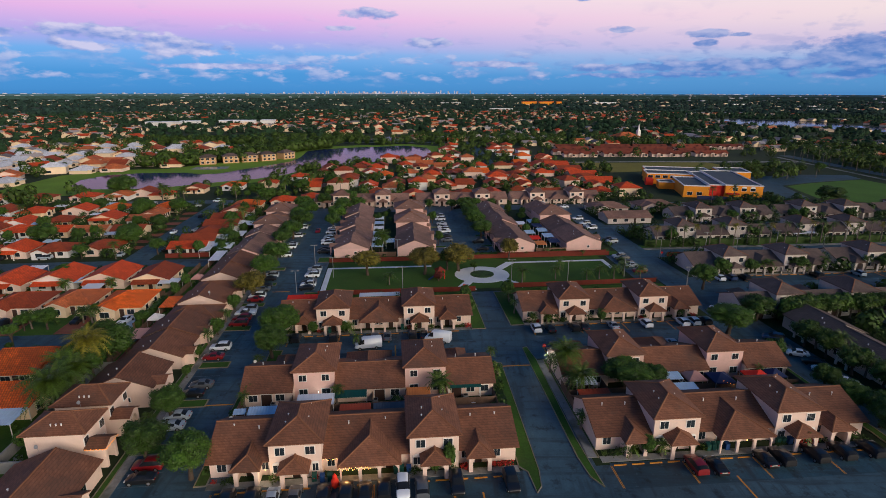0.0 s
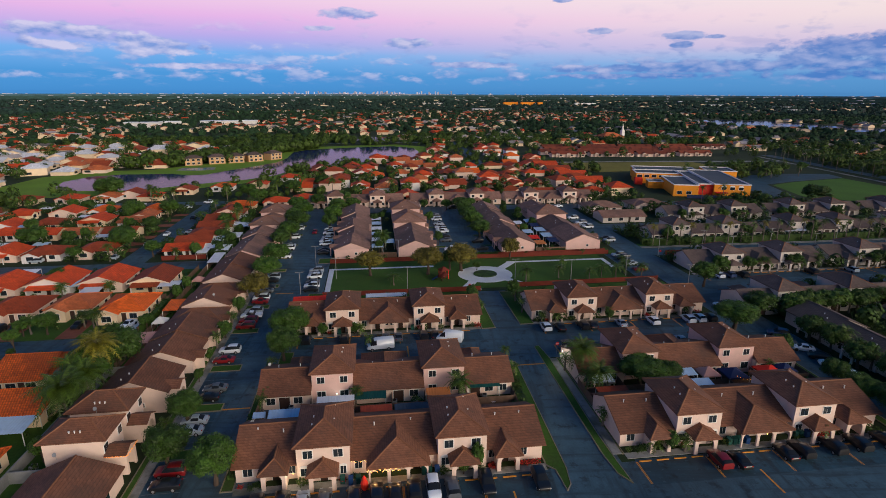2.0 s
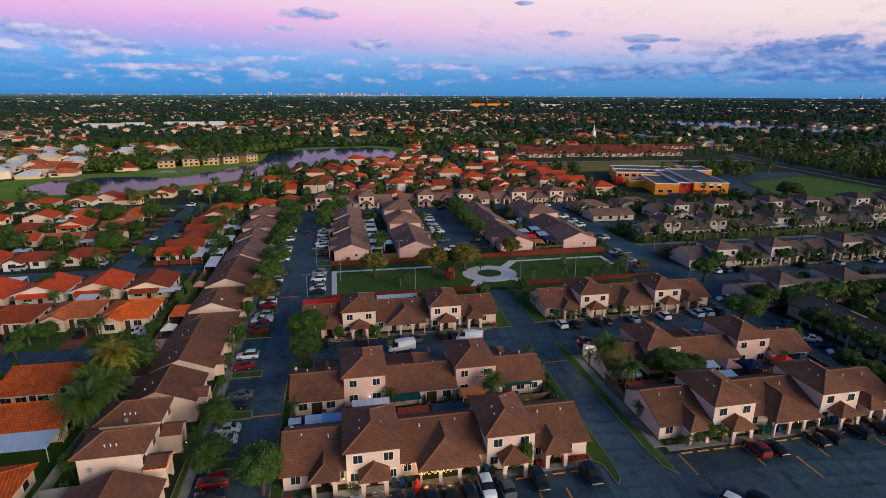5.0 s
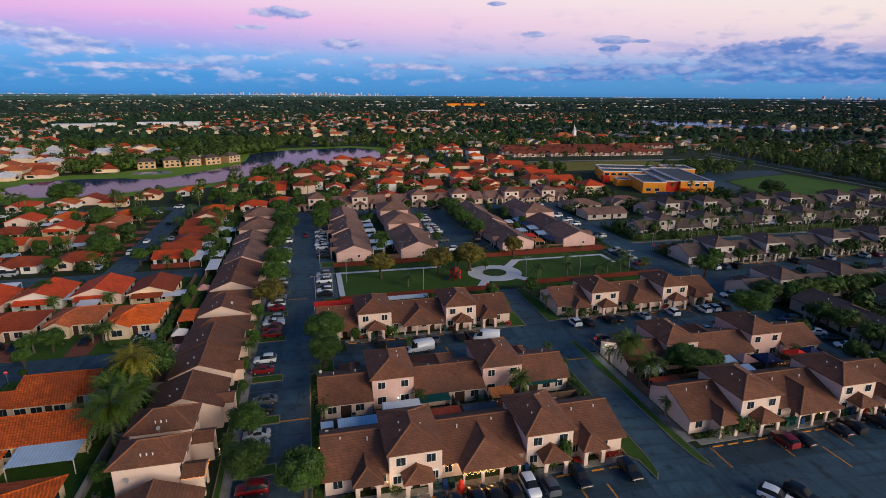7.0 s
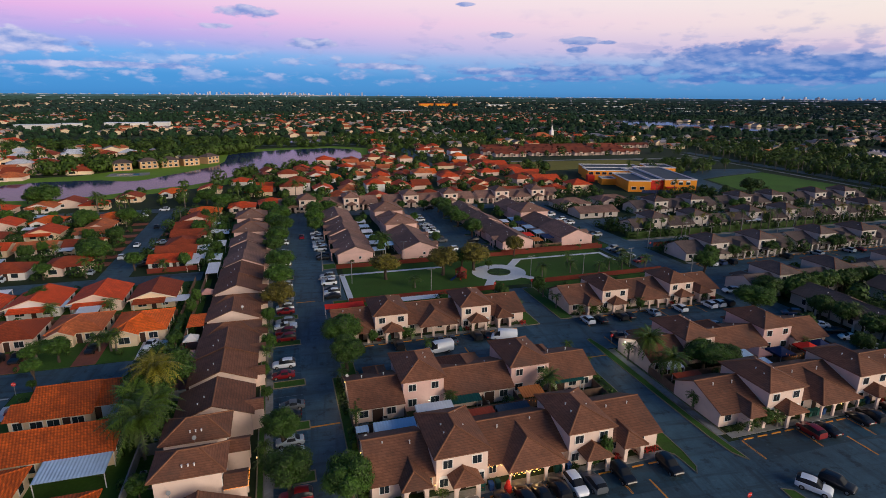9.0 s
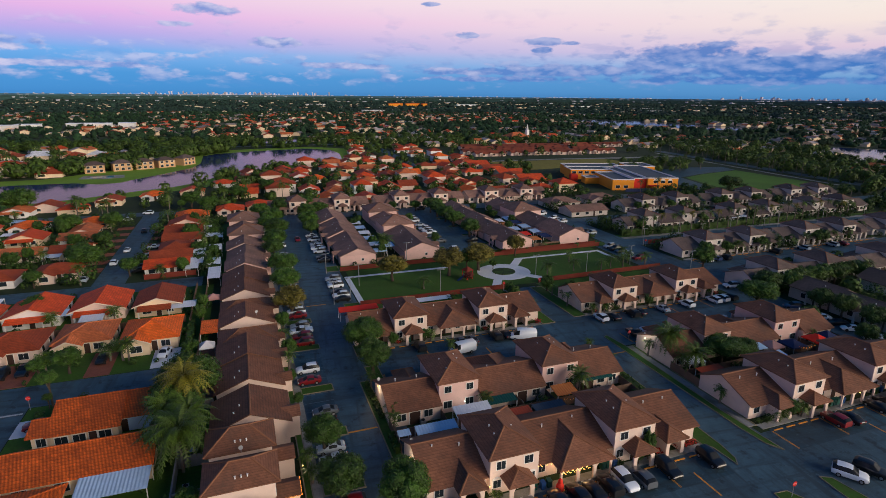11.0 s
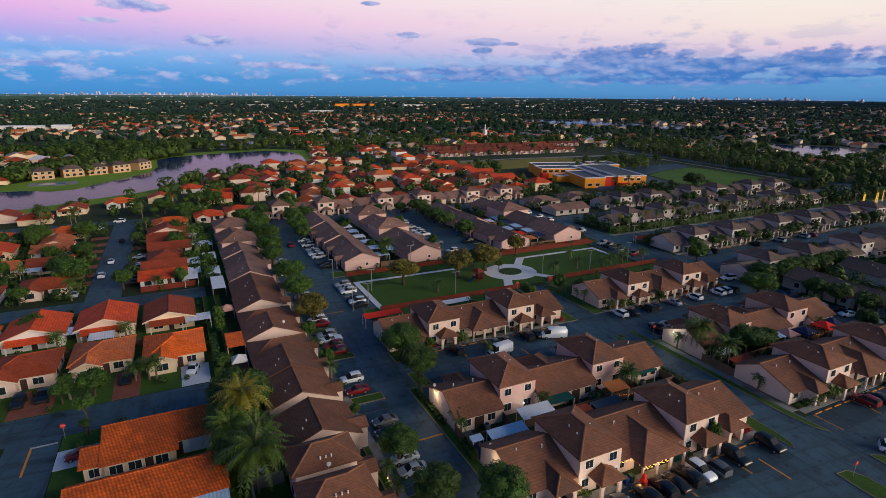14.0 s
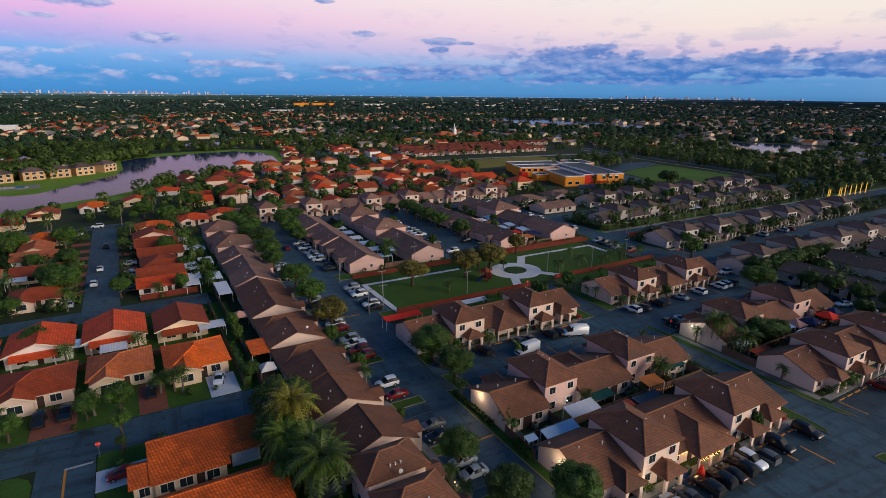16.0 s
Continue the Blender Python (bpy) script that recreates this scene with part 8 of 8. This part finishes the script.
for u, v, w in ((-234, 896, 52), (-330, 858, 46), (-300, 880, 26), (-190, 905, 20), (300, 1500, 60), (640, 2200, 80), (900, 2300, 90), (1300, 2000, 80), (250, 2300, 80), (1150, 1400, 50), (1350, 1700, 80)):
    t = thing("hall", "distant long white hall", "hall", at(u, v, 0), group="distant halls")
    part("wall", Mesh().box(-w / 2, -9, 0, w / 2, 9, 7), STUCCO_WHITE, t)
    part("roof", Mesh().box(-w / 2 - 0.5, -9.5, 7, w / 2 + 0.5, 9.5, 7.6), METAL_WHITE, t)

# ---- far suburbs: houses and woods too many to count ----
far = random.Random(21)


def polar():
    """A place in the wide fan ahead of the camera, in world metres."""
    a = radians(far.uniform(-50, 72))
    return a


wood, wood_far, walls, roofs_a, roofs_b, roofs_c = Mesh(), Mesh(), Mesh(), Mesh(), Mesh(), Mesh()
INV = GRID.inverted()


def clump(me, x, y, r, h, z0=0.6):
    """A crown of five to seven tilted facets with an uneven outline."""
    n = 5
    i = len(me.v)
    a0 = far.random() * 6.28
    top = (x + far.uniform(-0.25, 0.25) * r, y + far.uniform(-0.25, 0.25) * r, h * far.uniform(0.92, 1.1))
    for lev, (q, z) in enumerate(((0.85, z0), (1.0, h * 0.5), (0.62, h * 0.86))):
        for k in range(n):
            a = a0 + 2 * math.pi * (k + 0.5 * lev) / n
            rr = r * q * far.uniform(0.75, 1.2)
            me.v.append((x + rr * math.cos(a), y + rr * math.sin(a), z * far.uniform(0.85, 1.15)))
    me.v.append(top)
    for lev in range(2):
        for k in range(n):
            p, q = i + lev * n + k, i + lev * n + (k + 1) % n
            me.f += [(p, q, p + n), (q, q + n, p + n)]
    for k in range(n):
        me.f.append((i + 2 * n + k, i + 2 * n + (k + 1) % n, i + 3 * n))


def far_house(x, y, w, d, ang, which):
    c, s = math.cos(ang), math.sin(ang)
    def P(px, py, z):
        return (x + px * c - py * s, y + px * s + py * c, z)
    i = len(walls.v)
    walls.v += [P(-w / 2, -d / 2, 0), P(w / 2, -d / 2, 0), P(w / 2, d / 2, 0), P(-w / 2, d / 2, 0), P(-w / 2, -d / 2, 3.0), P(w / 2, -d / 2, 3.0), P(w / 2, d / 2, 3.0), P(-w / 2, d / 2, 3.0), P(0, -d / 2, 4.9), P(0, d / 2, 4.9)]
    walls.f += [tuple(i + k for k in f) for f in ((0, 1, 5, 8, 4), (1, 2, 6, 5), (2, 3, 7, 9, 6), (3, 0, 4, 7))]
    o = 0.6
    m, i = which, len(which.v)
    m.v += [P(-w / 2 - o, -d / 2 - o, 2.85), P(0, -d / 2 - o, 5.1), P(w / 2 + o, -d / 2 - o, 2.85), P(-w / 2 - o, d / 2 + o, 2.85), P(0, d / 2 + o, 5.1), P(w / 2 + o, d / 2 + o, 2.85)]
    m.f += [tuple(i + k for k in f) for f in ((0, 1, 4, 3), (1, 2, 5, 4))]


def estate(u, v):
    """True over the streets and houses built one by one."""
    if not free(u, v):
        return True
    if -60 < u < 132 and v < 545:
        return True
    if v < 262 and -210 < u < 270:
        return True
    return 100 < u < 340 and 412 < v < 520


# houses of the middle ground
n = 0
while n < 3400:
    a = polar()
    d = math.sqrt(far.uniform(430 ** 2, 1500 ** 2)) if n < 2200 else far.uniform(430, 1900)
    x, y = d * math.sin(a), d * math.cos(a)
    p = INV @ Vector((x, y, 0))
    n += 1
    if estate(p.x, p.y) or noise.noise(Vector((x * 0.004, y * 0.004, 2.0))) < -0.20 + (0.12 if a > 0.36 else 0.0) or not clear(p.x, p.y, 4.0):
        continue
    far_house(x, y, far.uniform(9, 13), far.uniform(10, 14), radians(THETA) + far.choice((0, 1.571, 0.3, -0.5)), far.choice((roofs_a, roofs_a, roofs_b, roofs_c, roofs_c)) if a < 0.4 else far.choice((roofs_b, roofs_c, roofs_c)))
for n in range(2000):
    a = polar()
    d = far.uniform(1700, 4500)
    far_house(d * math.sin(a), d * math.cos(a), far.uniform(10, 26), far.uniform(10, 16), far.choice((0, 0.1, 0.2)), far.choice((roofs_b, roofs_c)))
# woods in three belts; the nearest made of single leaf sprays


def spray(me, x, y, r, h, n, size, z0=0.3):
    for _ in range(n):
        d = Vector((far.gauss(0, 1), far.gauss(0, 1), far.gauss(0.2, 1))).normalized()
        q = far.uniform(0.7, 1.05)
        c = Vector((x + d.x * r * q, y + d.y * r * q, z0 + (h - z0) * (0.5 + 0.5 * d.z * q)))
        a = d.cross(Vector((far.gauss(0, 1), far.gauss(0, 1), far.gauss(0, 1)))).normalized() * size * far.uniform(0.7, 1.4)
        b = d.cross(a).normalized() * size * far.uniform(0.6, 1.1)
        me.poly((c - a, c - b, c + a, c + b))


grove, shrubs = Mesh(), Mesh()
for n in range(5000):
    a = polar()
    d = math.sqrt(far.uniform(255 ** 2, 640 ** 2))
    x, y = d * math.sin(a), d * math.cos(a)
    p = INV @ Vector((x, y, 0))
    if not free(p.x, p.y) or not clear(p.x, p.y, 0.2) or (p.y < 262 and -210 < p.x < 270):
        continue
    if (p.x < -60 and 268 < p.y < 345 and far.random() < 0.7) or (p.x < -120 and 290 < p.y < 545 and far.random() < 0.80):
        continue
    if 95 < p.x < 345 and 410 < p.y < 520 and far.random() < 0.85:
        continue
    small = 0.6 if (-60 < p.x < 132 and p.y < 545) else 1.0
    r = far.uniform(1.8, 4.6) * small
    spray(grove, x, y, r, far.uniform(1.5, 2.1) * r + 1.0, int(44 + 17 * r), 0.32 + 0.10 * r)
# leafy gardens down to the near shore
for a, b in zip(((-62, 348), (-50, 372), (-34, 388), (-16, 402)), ((-50, 372), (-34, 388), (-16, 402), (4, 426))):
    for k in range(9):
        q = far.random()
        u, v = a[0] + (b[0] - a[0]) * q + far.gauss(1.5, 2.2), a[1] + (b[1] - a[1]) * q + far.gauss(-2.5, 2.2)
        if not inside(LAKE, u, v) and clear(u, v, 0.2):
            w = GRID @ Vector((u, v, 0))
            r = far.uniform(1.6, 3.6)
            spray(grove, w.x, w.y, r, r * far.uniform(1.5, 2.2) + 1.2, int(44 + 18 * r), 0.34 + 0.09 * r)
# dense trees behind the lake's far bank
for n in range(300):
    k = 0.28 + 0.72 * far.random()
    u, v = -206 + 150 * k + far.uniform(-7, 7), (392 + 4 * k if k < 0.35 else 394 + (k - 0.35) * 190) + abs(far.gauss(0, 12))
    if inside(LAKE, u, v) or not clear(u, v, 0.2):
        continue
    w = GRID @ Vector((u, v, 0))
    r = far.uniform(2.2, 4.8)
    spray(grove, w.x, w.y, r, r * far.uniform(1.5, 2.1) + 1.5, int(30 + 14 * r), 0.40 + 0.12 * r)
# bushes and small trees in the yards
for n in range(5200):
    u, v = far.uniform(-210, 250), far.uniform(62, 262)
    inside_estate = -52 < u < 75
    if not clear(u, v, 0.5) or (-19 < u < 68 and 134 < v < 164) or (u > 196 and v > 219) or (inside_estate and far.random() < 0.35):
        continue
    if inside_estate and (u < -38 or v < 64.7 or (17 < u < 31 and v < 135)):
        continue
    w = GRID @ Vector((u, v, 0))
    r = far.uniform(0.6, 1.3) if inside_estate or far.random() < 0.5 else far.uniform(1.2, 2.6)
    if u < -52 and v < 165:
        if far.random() < 0.4:
            continue
        r = far.uniform(0.4, 1.1)
    spray(shrubs, w.x, w.y, r, r * far.uniform(1.2, 2.0) + 0.3, int((44 if v < 150 else 30) + (42 if v < 150 else 30) * r), 0.11 + 0.055 * r if v < 150 else 0.14 + 0.08 * r, 0.0)
for n in range(760):
    u, v = far.uniform(80, 270), far.uniform(100, 262)
    if not clear(u, v, 0.3) or 148 < v < 175 or (u > 196 and v > 219) or (u < 116 and v > 200 and far.random() < 0.7):
        continue
    w = GRID @ Vector((u, v, 0))
    r = far.uniform(1.2, 2.7)
    spray(shrubs, w.x, w.y, r, r * far.uniform(1.5, 2.3) + 0.6, int(30 + 26 * r), 0.22 + 0.12 * r, 0.0)
for count, d0, d1, r0, r1, h0, h1 in ((8500, 600, 1800, 3.4, 6.5, 4.5, 8.0), (6500, 1500, 4850, 8.0, 16.0, 6.0, 10.0)):
    for n in range(count):
        a = polar()
        d = math.sqrt(far.uniform(d0 ** 2, d1 ** 2)) if d1 < 2000 else far.uniform(d0, d1)
        x, y = d * math.sin(a), d * math.cos(a)
        p = INV @ Vector((x, y, 0))
        if not free(p.x, p.y):
            continue
        r, h = far.uniform(r0, r1), far.uniform(h0, h1)
        # beyond 1500 m the woods take the haze-tinted colour
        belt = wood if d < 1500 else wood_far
        clump(belt, x, y, r * 0.86, h * 0.92)
        spray(belt, x, y, r * 1.05, h * 1.12, 22 if d < 1150 else 8, r * 0.24 if d < 1150 else r * 0.34, 0.8)
thing("far_grove", "garden trees between the distant houses", "trees", pose(0, 0, 0), mesh=grove.raw("far_grove", GROVE), kind="stuff")
thing("garden_shrubs", "dense green bushes in the yards", "bushes", pose(0, 0, 0), mesh=shrubs.raw("garden_shrubs", HEDGE), kind="stuff")
for me, nm, mt, lb, ct in ((wood, "far_woods", WOODS, "dark green woods and garden trees to the horizon", "woods"), (wood_far, "hazy_woods", HAZE_WOODS, "woods near the horizon, distance haze in their bluish colour", "woods"), (walls, "far_houses", STUCCO_WARM, "pale walls of countless distant houses", "houses"),
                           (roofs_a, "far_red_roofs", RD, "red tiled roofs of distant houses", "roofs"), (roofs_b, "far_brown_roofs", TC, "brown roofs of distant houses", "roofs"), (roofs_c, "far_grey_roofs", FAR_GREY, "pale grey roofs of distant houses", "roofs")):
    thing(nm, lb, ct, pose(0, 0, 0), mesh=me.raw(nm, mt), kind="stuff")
# the last low land before the horizon in four wooded folds, low buildings between them, and skylines on it
def fold(name, d, top, rough, seed, material):
    r = random.Random(seed)
    me, N = Mesh(), 900
    for k in range(N + 1):
        a = radians(-52 + 126 * k / N)
        h = top + rough * (noise.noise(Vector((k * 0.06, seed, 0))) + 0.7 * noise.noise(Vector((k * 0.31, seed, 4)))) + r.uniform(-0.35, 0.35) * rough
        for dd, z in ((0, 0), (0, h), (14, h)):
            me.v.append(((d + dd) * math.sin(a), (d + dd) * math.cos(a), z))
    for k in range(N):
        i = 3 * k
        me.f += [(i, i + 3, i + 4, i + 1), (i + 1, i + 4, i + 5, i + 2)]
    thing("backdrop_land_" + name, "wooded land under the horizon, haze in its dim bluish colour", "backdrop", pose(0, 0, 0), mesh=me.raw("far_land", material), kind="structure")


# farther folds take bluer, paler colours in place of air haze
for name, d, top, rough, seed, material in (("near", 3000, 7.0, 3.0, 1, HAZE_WOODS), ("middle", 3700, 13.0, 3.0, 2, HAZE_NEAR), ("far", 4300, 21.0, 2.4, 3, HAZE_NEAR), ("last", 4690, 30.0, 1.4, 4, HAZE_LAND)):
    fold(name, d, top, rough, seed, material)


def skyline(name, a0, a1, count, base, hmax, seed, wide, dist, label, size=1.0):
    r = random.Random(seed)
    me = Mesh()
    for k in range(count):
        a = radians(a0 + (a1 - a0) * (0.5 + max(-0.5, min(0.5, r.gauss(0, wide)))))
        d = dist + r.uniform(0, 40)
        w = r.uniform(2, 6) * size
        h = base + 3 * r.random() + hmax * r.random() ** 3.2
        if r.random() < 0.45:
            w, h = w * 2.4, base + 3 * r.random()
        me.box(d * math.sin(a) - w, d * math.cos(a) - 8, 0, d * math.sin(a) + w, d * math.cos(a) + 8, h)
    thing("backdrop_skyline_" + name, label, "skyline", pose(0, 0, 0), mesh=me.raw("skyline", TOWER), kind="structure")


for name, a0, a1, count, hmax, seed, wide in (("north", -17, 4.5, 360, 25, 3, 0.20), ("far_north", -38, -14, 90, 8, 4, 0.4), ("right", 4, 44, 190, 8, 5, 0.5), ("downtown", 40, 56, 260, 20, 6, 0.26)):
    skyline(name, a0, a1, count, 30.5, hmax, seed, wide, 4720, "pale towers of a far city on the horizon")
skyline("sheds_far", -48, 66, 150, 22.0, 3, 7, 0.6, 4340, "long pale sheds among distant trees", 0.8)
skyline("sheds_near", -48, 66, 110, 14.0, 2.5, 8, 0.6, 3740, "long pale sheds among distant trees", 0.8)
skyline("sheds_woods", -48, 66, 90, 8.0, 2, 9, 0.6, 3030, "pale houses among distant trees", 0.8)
